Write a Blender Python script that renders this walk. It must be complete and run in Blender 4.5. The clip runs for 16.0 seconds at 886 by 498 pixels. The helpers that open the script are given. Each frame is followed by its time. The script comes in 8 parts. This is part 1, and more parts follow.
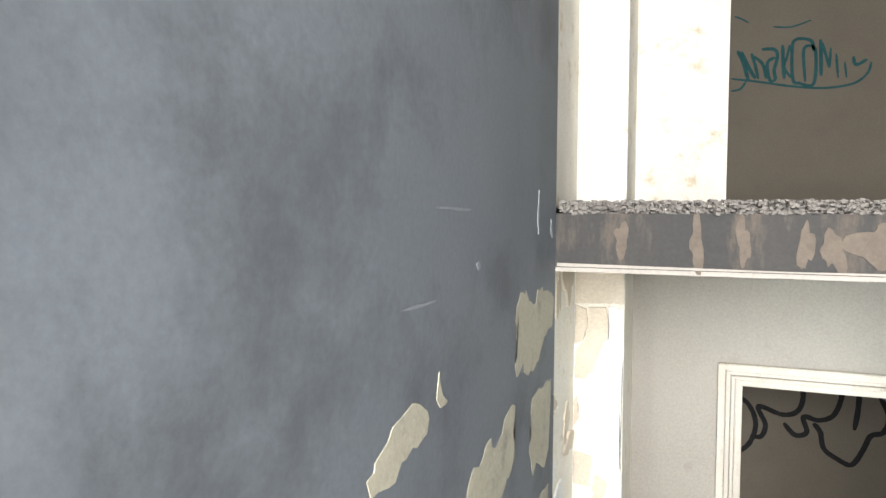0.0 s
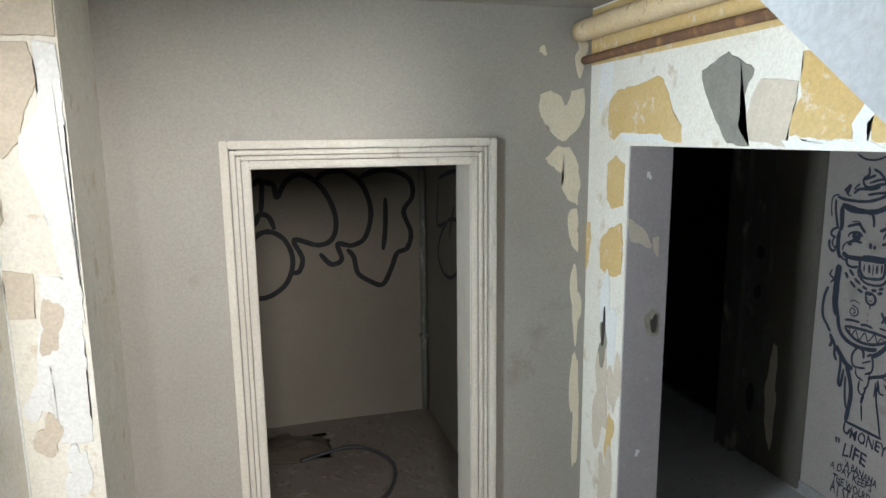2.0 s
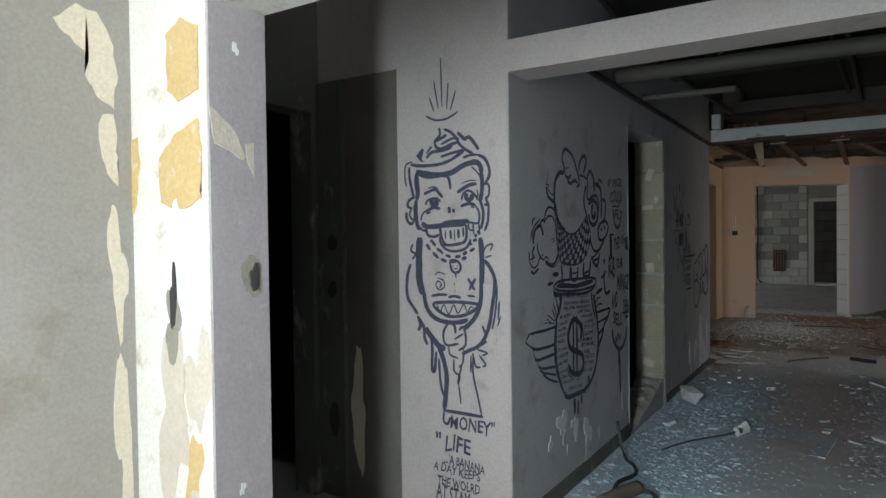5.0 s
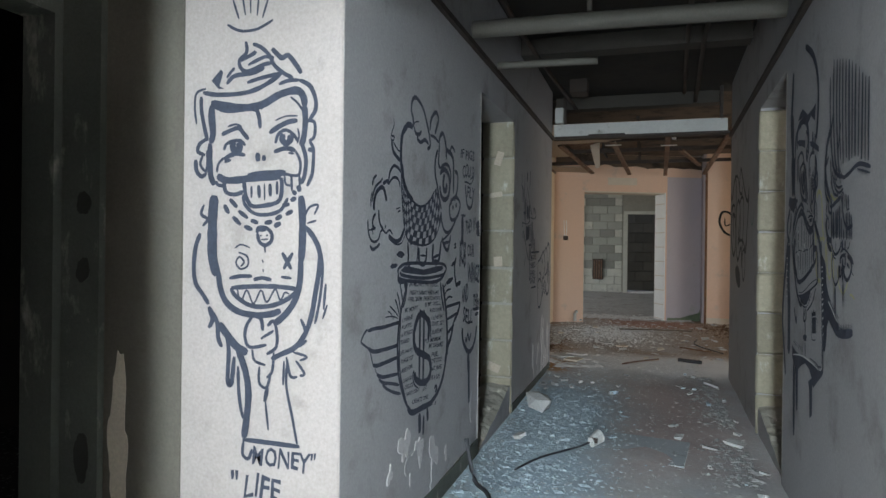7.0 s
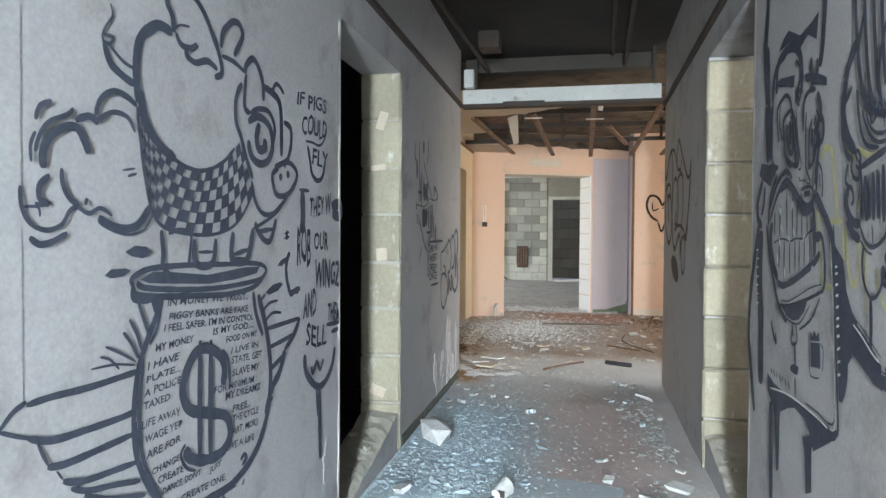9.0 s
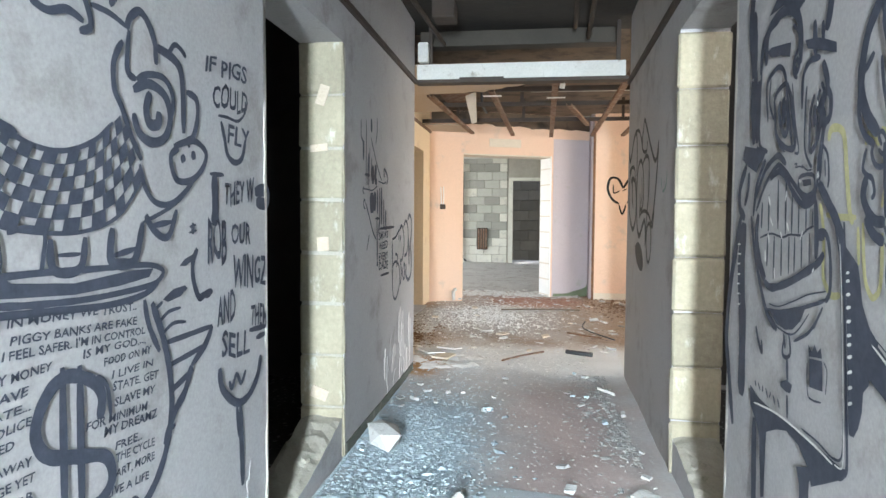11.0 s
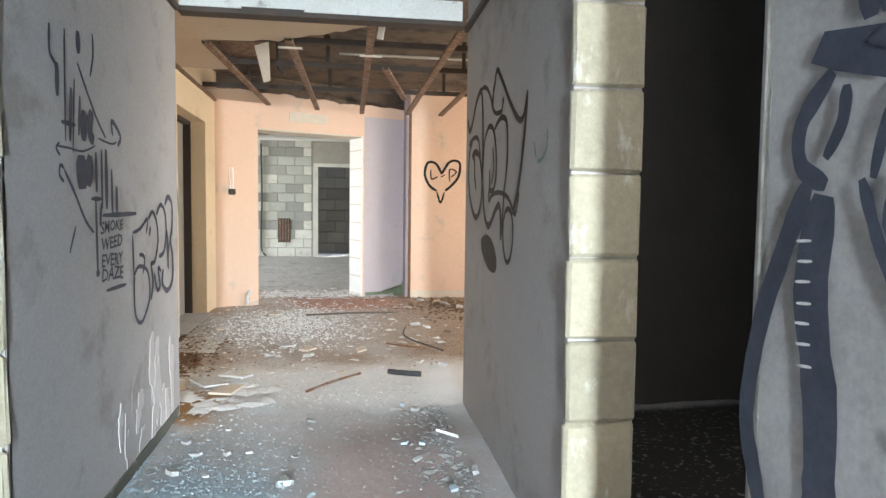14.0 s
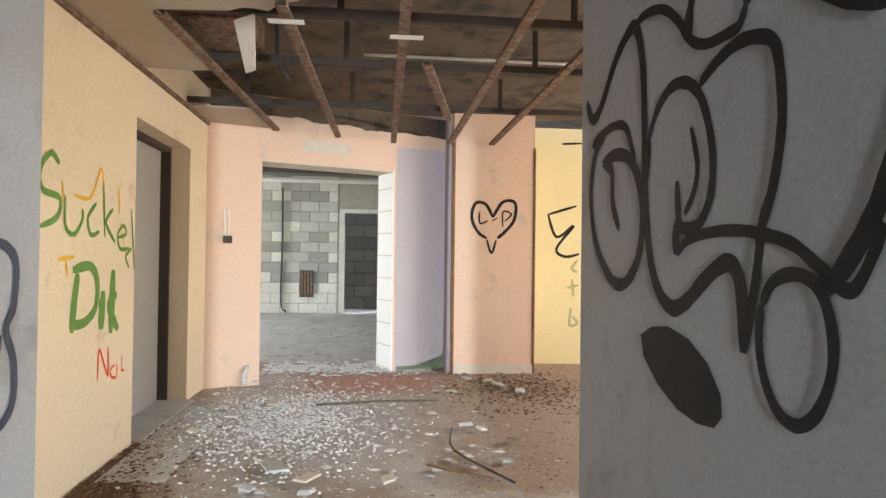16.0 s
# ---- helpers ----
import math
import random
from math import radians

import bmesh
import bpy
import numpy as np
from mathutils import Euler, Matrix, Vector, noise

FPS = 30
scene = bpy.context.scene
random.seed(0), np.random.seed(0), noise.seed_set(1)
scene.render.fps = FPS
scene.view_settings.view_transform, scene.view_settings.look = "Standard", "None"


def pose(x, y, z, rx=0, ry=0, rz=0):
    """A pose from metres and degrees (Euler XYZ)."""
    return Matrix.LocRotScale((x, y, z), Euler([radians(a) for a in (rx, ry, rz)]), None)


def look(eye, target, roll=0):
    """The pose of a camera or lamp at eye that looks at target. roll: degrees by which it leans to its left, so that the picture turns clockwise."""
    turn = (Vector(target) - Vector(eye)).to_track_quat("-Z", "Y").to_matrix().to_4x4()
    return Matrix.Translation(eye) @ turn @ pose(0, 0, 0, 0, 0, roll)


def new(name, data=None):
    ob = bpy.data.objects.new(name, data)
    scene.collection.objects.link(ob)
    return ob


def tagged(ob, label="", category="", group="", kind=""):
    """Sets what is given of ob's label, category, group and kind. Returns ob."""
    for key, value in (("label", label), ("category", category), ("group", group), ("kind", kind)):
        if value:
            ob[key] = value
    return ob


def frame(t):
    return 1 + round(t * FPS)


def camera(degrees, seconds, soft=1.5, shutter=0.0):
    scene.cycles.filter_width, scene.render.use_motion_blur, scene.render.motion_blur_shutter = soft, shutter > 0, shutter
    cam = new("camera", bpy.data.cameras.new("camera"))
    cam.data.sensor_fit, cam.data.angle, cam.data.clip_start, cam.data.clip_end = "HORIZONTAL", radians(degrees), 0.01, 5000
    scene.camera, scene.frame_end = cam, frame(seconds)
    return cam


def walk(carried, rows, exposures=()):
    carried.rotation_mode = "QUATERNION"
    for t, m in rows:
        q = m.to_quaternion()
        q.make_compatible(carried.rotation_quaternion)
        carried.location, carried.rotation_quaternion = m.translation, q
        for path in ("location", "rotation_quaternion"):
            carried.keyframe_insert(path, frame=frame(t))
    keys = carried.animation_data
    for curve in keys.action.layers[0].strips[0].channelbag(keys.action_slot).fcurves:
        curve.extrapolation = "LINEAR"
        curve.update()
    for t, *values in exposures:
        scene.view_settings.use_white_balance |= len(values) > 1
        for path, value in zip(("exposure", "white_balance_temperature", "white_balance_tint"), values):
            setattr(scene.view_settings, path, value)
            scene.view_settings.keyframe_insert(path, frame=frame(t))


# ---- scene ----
cam = camera(68.3, 16.0)
PATH = [
    (0, (-0.215, 0.303, 2.744), (-0.934, 2.167, 2.651), 0.3),
    (0.5, (-0.247, 0.536, 2.623), (-0.509, 2.507, 2.407), 0.5),
    (0.7, (-0.232, 0.622, 2.595), (-0.32, 2.599, 2.305), 0.6),
    (1.1, (-0.219, 0.755, 2.468), (-0.024, 2.72, 2.152), 0.3),
    (1.5, (-0.125, 0.893, 2.251), (0.2, 2.84, 1.928), -0.7),
    (2.0, (0.048, 1.069, 2.072), (0.576, 2.967, 1.726), -0.6),
    (2.5, (0.146, 1.261, 1.986), (0.96, 3.035, 1.549), -0.7),
    (3, (0.212, 1.459, 1.791), (1.299, 3.08, 1.354), -0.7),
    (3.5, (0.214, 1.623, 1.627), (1.614, 3.011, 1.286), -0.7),
    (4, (0.266, 1.753, 1.505), (1.801, 3.021, 1.317), -0.7),
    (4.2, (0.287, 1.825, 1.459), (1.863, 3.053, 1.352), -1.1),
    (6.3, (0.671, 2.229, 1.25), (2.49, 3.061, 1.227), 0.7),
    (6.5, (0.773, 2.305, 1.21), (2.615, 3.083, 1.208), 0.8),
    (7, (1.054, 2.327, 1.217), (2.963, 2.924, 1.212), 0.7),
    (7.5, (1.359, 2.393, 1.201), (3.298, 2.883, 1.199), 0.6),
    (8, (1.647, 2.363, 1.187), (3.6, 2.79, 1.161), 0.1),
    (8.5, (1.928, 2.305, 1.205), (3.886, 2.709, 1.163), 0.2),
    (10.8, (2.491, 2.314, 1.267), (4.467, 2.612, 1.189), 0.4),
    (11, (2.488, 2.305, 1.266), (4.467, 2.578, 1.164), 0.4),
    (11.5, (2.507, 2.278, 1.253), (4.493, 2.448, 1.089), 0.4),
    (12, (2.561, 2.297, 1.243), (4.552, 2.315, 1.053), 0.5),
    (12.5, (2.695, 2.309, 1.221), (4.679, 2.152, 1.019), 0.4),
    (13, (2.954, 2.299, 1.233), (4.928, 2.046, 1.032), 0.6),
    (13.5, (3.353, 2.345, 1.229), (5.326, 2.057, 1.075), 0.8),
    (14, (3.753, 2.35, 1.225), (5.724, 2.035, 1.102), 0.7),
    (14.5, (4.201, 2.33, 1.254), (6.174, 2.013, 1.169), 0.8),
    (15, (4.653, 2.314, 1.26), (6.629, 2.006, 1.233), 0.6),
    (15.5, (5.146, 2.293, 1.241), (7.123, 1.988, 1.242), 0.5),
    (16, (5.58, 2.274, 1.246), (7.568, 2.056, 1.274), 0.7),
]
EXPOSURES = [(0, -0.5), (0.5, -1.0), (1.0, -1.1), (1.5, -1.0), (2.2, -1.1), (3, -0.85), (3.7, -0.55), (4.2, -0.25), (6.3, 0.3), (7, 1.0), (7.5, 1.35), (8.5, 2.1), (11, 2.95), (12.5, 3.1), (13.5, 3.05), (14.5, 2.9), (15.5, 2.8), (16, 2.8)]
walk(cam, [(t, look(eye, target, roll)) for t, eye, target, roll in PATH], EXPOSURES)

# ---- daylight ----
world = bpy.data.worlds.new("overcast_day")
scene.world = world
world.use_nodes = True
sky = world.node_tree.nodes.new("ShaderNodeTexSky")
sky.sky_type, sky.sun_disc = "NISHITA", False
sky.sun_elevation, sky.sun_rotation = radians(50), radians(160)
world.node_tree.links.new(sky.outputs[0], world.node_tree.nodes["Background"].inputs[0])
world.node_tree.nodes["Background"].inputs[1].default_value = 0.12
sun = new("sun", bpy.data.lights.new("sun", "SUN"))
sun.data.energy, sun.data.angle, sun.data.color = 1.2, radians(12), (1.0, 0.95, 0.88)
sun.matrix_world = look((0, 0, 0), (-0.22, 0.6, -0.77))


def window_light(name, eye, target, width, height, watts, colour):
    """The sky's light in a window opening; also used for an added fill."""
    lamp = new(name, bpy.data.lights.new(name, "AREA"))
    lamp.data.shape, lamp.data.size, lamp.data.size_y = "RECTANGLE", width, height
    lamp.data.energy, lamp.data.color = watts, colour
    lamp.matrix_world = look(eye, target)
    return lamp


window_light("stair_window_light", (0.2, -1.55, 3.2), (0.6, 3.0, 2.0), 1.1, 1.5, 560, (0.98, 0.97, 0.95))
window_light("lobby_window_light", (-0.94, 2.295, 1.45), (3.0, 2.85, 1.0), 0.3, 1.85, 175, (0.78, 0.91, 1.0))
window_light("hall_window_light", (10.2, -2.45, 1.6), (10.2, 3.0, 1.0), 3.4, 1.7, 24, (1.0, 0.94, 0.83))
window_light("far_window_light", (16.0, 7.7, 1.7), (16.0, 0.0, 0.8), 5.0, 1.8, 50, (1.0, 0.99, 0.96))
# Added warm fill aimed at the alcove; no window is built here.
window_light("corridor_window_light", (13.6, -2.9, 1.6), (12.4, 0.5, 1.0), 1.2, 1.5, 7, (1.0, 0.9, 0.7))

# ---- materials ----
def surface(name, colour, rough=0.85, second=None, amount=0.35, size=0.6, stain=None, stain_amount=0.3, stain_size=0.25,
            bump=0.25, grain=90.0, metal=0.0, streak=1.0, spread=0.0, dust=None, gloss=None):
    """A worn surface: broad mottling, stains with soft edges and a fine grain, all in metres."""
    m = bpy.data.materials.new(name)
    m.use_nodes = True
    nt = m.node_tree
    shader = nt.nodes["Principled BSDF"]
    shader.inputs["Roughness"].default_value = rough
    shader.inputs["Metallic"].default_value = metal
    place = nt.nodes.new("ShaderNodeNewGeometry")
    stretch = nt.nodes.new("ShaderNodeMapping")
    stretch.inputs["Scale"].default_value = (1, 1, streak)
    nt.links.new(place.outputs["Position"], stretch.inputs["Vector"])

    def clouds(scale, detail, roughness=0.6, offset=0.0, source=stretch):
        n = nt.nodes.new("ShaderNodeTexNoise")
        n.inputs["Scale"].default_value, n.inputs["Detail"].default_value, n.inputs["Roughness"].default_value = scale, detail, roughness
        shift = nt.nodes.new("ShaderNodeMapping")
        shift.inputs["Location"].default_value = (offset, offset * 0.7, offset * 1.3)
        nt.links.new(source.outputs[0], shift.inputs["Vector"])
        nt.links.new(shift.outputs[0], n.inputs["Vector"])
        return n.outputs[0]

    def ramp(value, low, high):
        r = nt.nodes.new("ShaderNodeMapRange")
        r.inputs["From Min"].default_value, r.inputs["From Max"].default_value = low, high
        nt.links.new(value, r.inputs["Value"])
        return r.outputs[0]

    def mix(factor, a, b, kind="MIX"):
        x = nt.nodes.new("ShaderNodeMix")
        x.data_type, x.blend_type = "RGBA", kind
        if isinstance(factor, float):
            x.inputs[0].default_value = factor
        else:
            nt.links.new(factor, x.inputs[0])
        for socket, v in ((x.inputs[6], a), (x.inputs[7], b)):
            if isinstance(v, tuple):
                socket.default_value = (*v, 1)
            else:
                nt.links.new(v, socket)
        return x.outputs[2]

    second = second or tuple(c * 0.72 for c in colour)
    seed = sum(ord(c) for c in name) * 0.37
    col = mix(ramp(clouds(1 / size, 6, 0.62, seed), 0.5 - amount * 0.5, 0.5 + amount), colour, second)
    if stain:
        col = mix(ramp(clouds(1 / stain_size, 7, 0.66, seed + 9), 0.68 - stain_amount, 0.76 - stain_amount * 0.6), col, stain)
    if dust:
        col = mix(ramp(clouds(3.1, 8, 0.7, seed + 21), 0.42, 0.72), col, dust)
    speck = clouds(grain, 4, 0.7, seed, place)
    shade = mix(ramp(speck, 0.3, 0.7), (0.86, 0.86, 0.86), (1.08, 1.08, 1.08))
    col = mix(1.0, col, shade, "MULTIPLY")
    if spread:
        info = nt.nodes.new("ShaderNodeObjectInfo")
        tone = nt.nodes.new("ShaderNodeMapRange")
        tone.inputs["To Min"].default_value, tone.inputs["To Max"].default_value = 1 - spread, 1 + spread
        nt.links.new(info.outputs["Random"], tone.inputs["Value"])
        grey = nt.nodes.new("ShaderNodeCombineColor")
        for k in range(3):
            nt.links.new(tone.outputs[0], grey.inputs[k])
        col = mix(1.0, col, grey.outputs[0], "MULTIPLY")
    nt.links.new(col, shader.inputs["Base Color"])
    if gloss:
        nt.links.new(ramp(clouds(7, 5, 0.6, seed + 3), 0.2, 0.8), shader.inputs["Roughness"])
    if bump:
        low = clouds(5.5, 6, 0.6, seed + 5, place)
        add = nt.nodes.new("ShaderNodeMath")
        add.operation = "MULTIPLY_ADD"
        add.inputs[1].default_value = 0.09
        nt.links.new(speck, add.inputs[0])
        nt.links.new(low, add.inputs[2])
        b = nt.nodes.new("ShaderNodeBump")
        b.inputs["Strength"].default_value, b.inputs["Distance"].default_value = bump, 0.02
        nt.links.new(add.outputs[0], b.inputs["Height"])
        nt.links.new(b.outputs[0], shader.inputs["Normal"])
    return m


GREY_PAINT = surface("blue_grey_wall_paint", (0.088, 0.100, 0.114), 0.6, (0.135, 0.147, 0.160), 0.55, 0.55, (0.070, 0.076, 0.086), 0.2, 0.3, bump=0.1)
OLD_CREAM = surface("old_cream_plaster", (0.33, 0.305, 0.23), 0.9, (0.28, 0.26, 0.21), 0.4, 0.3, (0.2, 0.19, 0.165), 0.1, 0.1, bump=0.4)
WHITE_PEEL = surface("peeling_white_paint", (0.84, 0.81, 0.74), 0.8, (0.76, 0.71, 0.60), 0.4, 0.22, (0.60, 0.50, 0.36), 0.10, 0.12, bump=0.7)
LOBBY_PAINT = surface("grey_white_emulsion", (0.36, 0.335, 0.30), 0.75, (0.275, 0.245, 0.21), 0.55, 0.7, (0.26, 0.225, 0.185), 0.08, 0.35, bump=0.1)
LILAC_JAMB = surface("mauve_jamb_paint", (0.42, 0.37, 0.37), 0.7, (0.36, 0.32, 0.32), 0.4, 0.3, (0.55, 0.50, 0.46), 0.06, 0.1, bump=0.3)
OCHRE = surface("ochre_old_paint", (0.62, 0.42, 0.16), 0.85, (0.68, 0.52, 0.28), 0.5, 0.2, (0.75, 0.70, 0.6), 0.1, 0.06, bump=0.4)
CONCRETE = surface("raw_concrete", (0.30, 0.29, 0.27), 0.9, (0.22, 0.21, 0.20), 0.5, 0.4, (0.13, 0.12, 0.11), 0.15, 0.2, bump=0.7)
# Near-black concrete for the corridor and upper back-room ceilings.
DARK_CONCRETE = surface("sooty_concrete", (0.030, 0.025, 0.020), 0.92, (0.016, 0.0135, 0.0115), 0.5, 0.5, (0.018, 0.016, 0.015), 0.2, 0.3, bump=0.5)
# Dark streaked concrete for the slab and the upper flight's risers.
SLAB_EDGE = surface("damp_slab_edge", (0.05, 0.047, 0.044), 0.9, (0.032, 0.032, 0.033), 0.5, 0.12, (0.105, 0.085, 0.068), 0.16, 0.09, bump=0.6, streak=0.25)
STRINGER = surface("pale_blue_stair_paint", (0.55, 0.58, 0.61), 0.75, (0.45, 0.48, 0.51), 0.4, 0.4, (0.20, 0.20, 0.20), 0.06, 0.12, bump=0.5)
CORRIDOR = surface("mauve_grey_wall_paint", (0.40, 0.39, 0.395), 0.72, (0.33, 0.32, 0.32), 0.5, 0.8, (0.28, 0.265, 0.26), 0.14, 0.3, bump=0.1)
PILLAR = surface("pinkish_white_wall_paint", (0.46, 0.405, 0.375), 0.75, (0.37, 0.325, 0.295), 0.45, 0.6, (0.34, 0.30, 0.27), 0.1, 0.2, bump=0.1)
# Dark dirty green-grey, also used for the skirting scars and the conduit.
GREEN_GREY = surface("dirty_green_grey_wall", (0.115, 0.125, 0.105), 0.9, (0.07, 0.07, 0.06), 0.5, 0.3, (0.32, 0.30, 0.26), 0.1, 0.12, bump=0.5, streak=0.4)
# Near-black walls: the shade of the unlit rooms is in this colour.
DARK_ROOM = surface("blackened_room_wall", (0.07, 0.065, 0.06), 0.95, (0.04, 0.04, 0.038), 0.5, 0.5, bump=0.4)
# Plaster tone darkened to hold the dimness of the back rooms.
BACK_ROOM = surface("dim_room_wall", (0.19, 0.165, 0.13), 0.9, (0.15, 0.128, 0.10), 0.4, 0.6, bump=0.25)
BLOCK = surface("limestone_block", (0.345, 0.31, 0.23), 0.9, (0.22, 0.195, 0.145), 0.6, 0.12, (0.50, 0.48, 0.42), 0.1, 0.09, bump=0.8, grain=45, streak=0.45, spread=0.15)
MORTAR = surface("grey_mortar", (0.36, 0.34, 0.29), 0.95, (0.28, 0.26, 0.22), 0.4, 0.1, bump=0.8)
GREY_BLOCK = surface("grey_concrete_block", (0.36, 0.36, 0.32), 0.92, (0.27, 0.27, 0.245), 0.5, 0.2, bump=0.7, spread=0.25)
WHITEWASH = surface("whitewashed_block", (0.62, 0.61, 0.54), 0.9, (0.50, 0.49, 0.43), 0.4, 0.3, (0.42, 0.42, 0.38), 0.12, 0.2, bump=0.6, spread=0.08)
PEACH = surface("peach_wall_paint", (0.74, 0.50, 0.36), 0.75, (0.70, 0.52, 0.40), 0.4, 0.9, (0.58, 0.45, 0.36), 0.08, 0.3, bump=0.2)
CREAM_WALL = surface("cream_wall_paint", (0.78, 0.64, 0.44), 0.75, (0.74, 0.58, 0.40), 0.4, 0.8, (0.64, 0.48, 0.32), 0.08, 0.3, bump=0.2)
LILAC = surface("lilac_wall_paint", (0.52, 0.46, 0.48), 0.75, (0.47, 0.41, 0.43), 0.4, 0.5, (0.42, 0.40, 0.36), 0.08, 0.2, bump=0.2)
YELLOW_WALL = surface("pale_yellow_wall_paint", (0.80, 0.68, 0.36), 0.75, (0.76, 0.62, 0.34), 0.4, 0.6, bump=0.2)
RUST = surface("rusty_steel", (0.20, 0.10, 0.05), 0.85, (0.11, 0.06, 0.04), 0.5, 0.08, (0.33, 0.17, 0.07), 0.15, 0.05, bump=0.6)
GALV = surface("rust_spotted_steel_channel", (0.30, 0.25, 0.20), 0.7, (0.17, 0.10, 0.065), 0.6, 0.12, (0.15, 0.065, 0.03), 0.3, 0.06, bump=0.4, metal=0.3)
DARK_STEEL = surface("blackened_steel", (0.045, 0.038, 0.034), 0.7, (0.09, 0.06, 0.045), 0.5, 0.1, bump=0.4, metal=0.3)
BOARD = surface("stained_plasterboard", (0.50, 0.42, 0.34), 0.85, (0.42, 0.34, 0.26), 0.5, 0.7, (0.46, 0.37, 0.28), 0.12, 0.2, bump=0.2)
WHITE_METAL = surface("dusty_white_metal", (0.62, 0.61, 0.58), 0.6, (0.50, 0.49, 0.46), 0.4, 0.3, (0.25, 0.22, 0.18), 0.08, 0.1, bump=0.15)
WOOD_PAINT = surface("worn_white_woodwork", (0.62, 0.58, 0.51), 0.65, (0.50, 0.44, 0.37), 0.5, 0.12, (0.40, 0.34, 0.27), 0.07, 0.08, bump=0.2, streak=0.3)
def walked_floor(name):
    """Concrete, dust and red tile, drifting into one another along the corridor and the hall, with some light and shade
    tinted in.
    """
    m = surface(name, (0.54, 0.535, 0.53), 0.92, (0.39, 0.37, 0.355), 0.5, 0.45, (0.52, 0.535, 0.55), 0.16, 0.22, bump=0.3, grain=50)
    nt = m.node_tree
    shader = nt.nodes["Principled BSDF"]
    col = shader.inputs["Base Color"].links[0].from_socket
    place = nt.nodes.new("ShaderNodeNewGeometry")
    axes = nt.nodes.new("ShaderNodeSeparateXYZ")
    drift = nt.nodes.new("ShaderNodeTexNoise")
    drift.inputs["Scale"].default_value, drift.inputs["Detail"].default_value, drift.inputs["Roughness"].default_value = 1.9, 8, 0.68
    nt.links.new(place.outputs["Position"], drift.inputs["Vector"])
    nt.links.new(place.outputs["Position"], axes.inputs[0])

    def math_node(kind, a, b):
        n = nt.nodes.new("ShaderNodeMath")
        n.operation = kind
        for k, v in enumerate((a, b)):
            if isinstance(v, (int, float)):
                n.inputs[k].default_value = v
            else:
                nt.links.new(v, n.inputs[k])
        return n.outputs[0]

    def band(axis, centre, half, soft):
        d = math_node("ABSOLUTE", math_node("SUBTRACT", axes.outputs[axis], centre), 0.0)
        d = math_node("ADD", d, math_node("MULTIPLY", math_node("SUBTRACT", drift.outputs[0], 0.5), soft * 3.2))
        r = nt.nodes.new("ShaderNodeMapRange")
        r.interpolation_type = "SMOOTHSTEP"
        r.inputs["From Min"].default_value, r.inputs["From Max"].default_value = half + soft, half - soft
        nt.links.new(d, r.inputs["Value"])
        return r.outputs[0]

    def over(mask, colour):
        nonlocal col
        x = nt.nodes.new("ShaderNodeMix")
        x.data_type = "RGBA"
        nt.links.new(mask, x.inputs[0])
        nt.links.new(col, x.inputs[6])
        x.inputs[7].default_value = (*colour, 1)
        col = x.outputs[2]

    over(band(0, 14.0, 5.6, 0.5), (0.34, 0.245, 0.175))
    over(math_node("MULTIPLY", band(0, 10.8, 1.7, 0.6), band(1, 2.7, 0.9, 0.5)), (0.46, 0.43, 0.40))
    over(math_node("MULTIPLY", band(0, 8.15, 0.55, 0.35), band(1, 2.2, 1.1, 0.4)), (0.74, 0.745, 0.74))
    over(math_node("MULTIPLY", band(0, 12.0, 0.55, 0.3), band(1, 2.3, 0.7, 0.3)), (0.38, 0.19, 0.13))
    over(math_node("MULTIPLY", band(0, 7.75, 0.35, 0.2), band(1, 3.3, 0.3, 0.15)), (0.40, 0.21, 0.08))
    # Blue tint puts cool skylight along the north side of the corridor floor.
    over(math_node("MULTIPLY", band(0, 5.0, 1.5, 0.5), band(1, 2.9, 0.32, 0.2)), (0.45, 0.55, 0.62))
    # Near-black areas paint the shade on the floors of both unlit side rooms.
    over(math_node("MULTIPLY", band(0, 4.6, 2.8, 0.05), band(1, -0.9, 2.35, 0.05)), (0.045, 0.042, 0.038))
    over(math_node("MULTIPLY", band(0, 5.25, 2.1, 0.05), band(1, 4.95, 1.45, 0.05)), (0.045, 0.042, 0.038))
    over(math_node("MULTIPLY", band(0, 6.0, 1.2, 0.5), band(1, 2.1, 0.35, 0.25)), (0.48, 0.385, 0.36))
    grit = nt.nodes.new("ShaderNodeTexNoise")
    grit.inputs["Scale"].default_value, grit.inputs["Detail"].default_value = 34, 6
    nt.links.new(place.outputs["Position"], grit.inputs["Vector"])
    fleck = nt.nodes.new("ShaderNodeMapRange")
    fleck.inputs["From Min"].default_value, fleck.inputs["From Max"].default_value = 0.60, 0.66
    fleck.inputs["To Max"].default_value = 0.45
    nt.links.new(grit.outputs[0], fleck.inputs["Value"])
    over(fleck.outputs[0], (0.60, 0.60, 0.59))
    nt.links.new(col, shader.inputs["Base Color"])
    return m


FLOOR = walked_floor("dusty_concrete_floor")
PALE_FLOOR = surface("pale_dusty_floor", (0.52, 0.52, 0.50), 0.9, (0.36, 0.35, 0.33), 0.5, 0.6, (0.30, 0.28, 0.25), 0.15, 0.3, bump=0.8)
BROWN_FLOOR = surface("dirty_brown_floor", (0.17, 0.14, 0.115), 0.9, (0.12, 0.10, 0.08), 0.5, 0.4, (0.26, 0.23, 0.20), 0.1, 0.15, bump=0.8)
STEP = surface("worn_stone_step", (0.42, 0.41, 0.39), 0.8, (0.34, 0.33, 0.31), 0.4, 0.4, (0.22, 0.21, 0.20), 0.12, 0.2, bump=0.5)


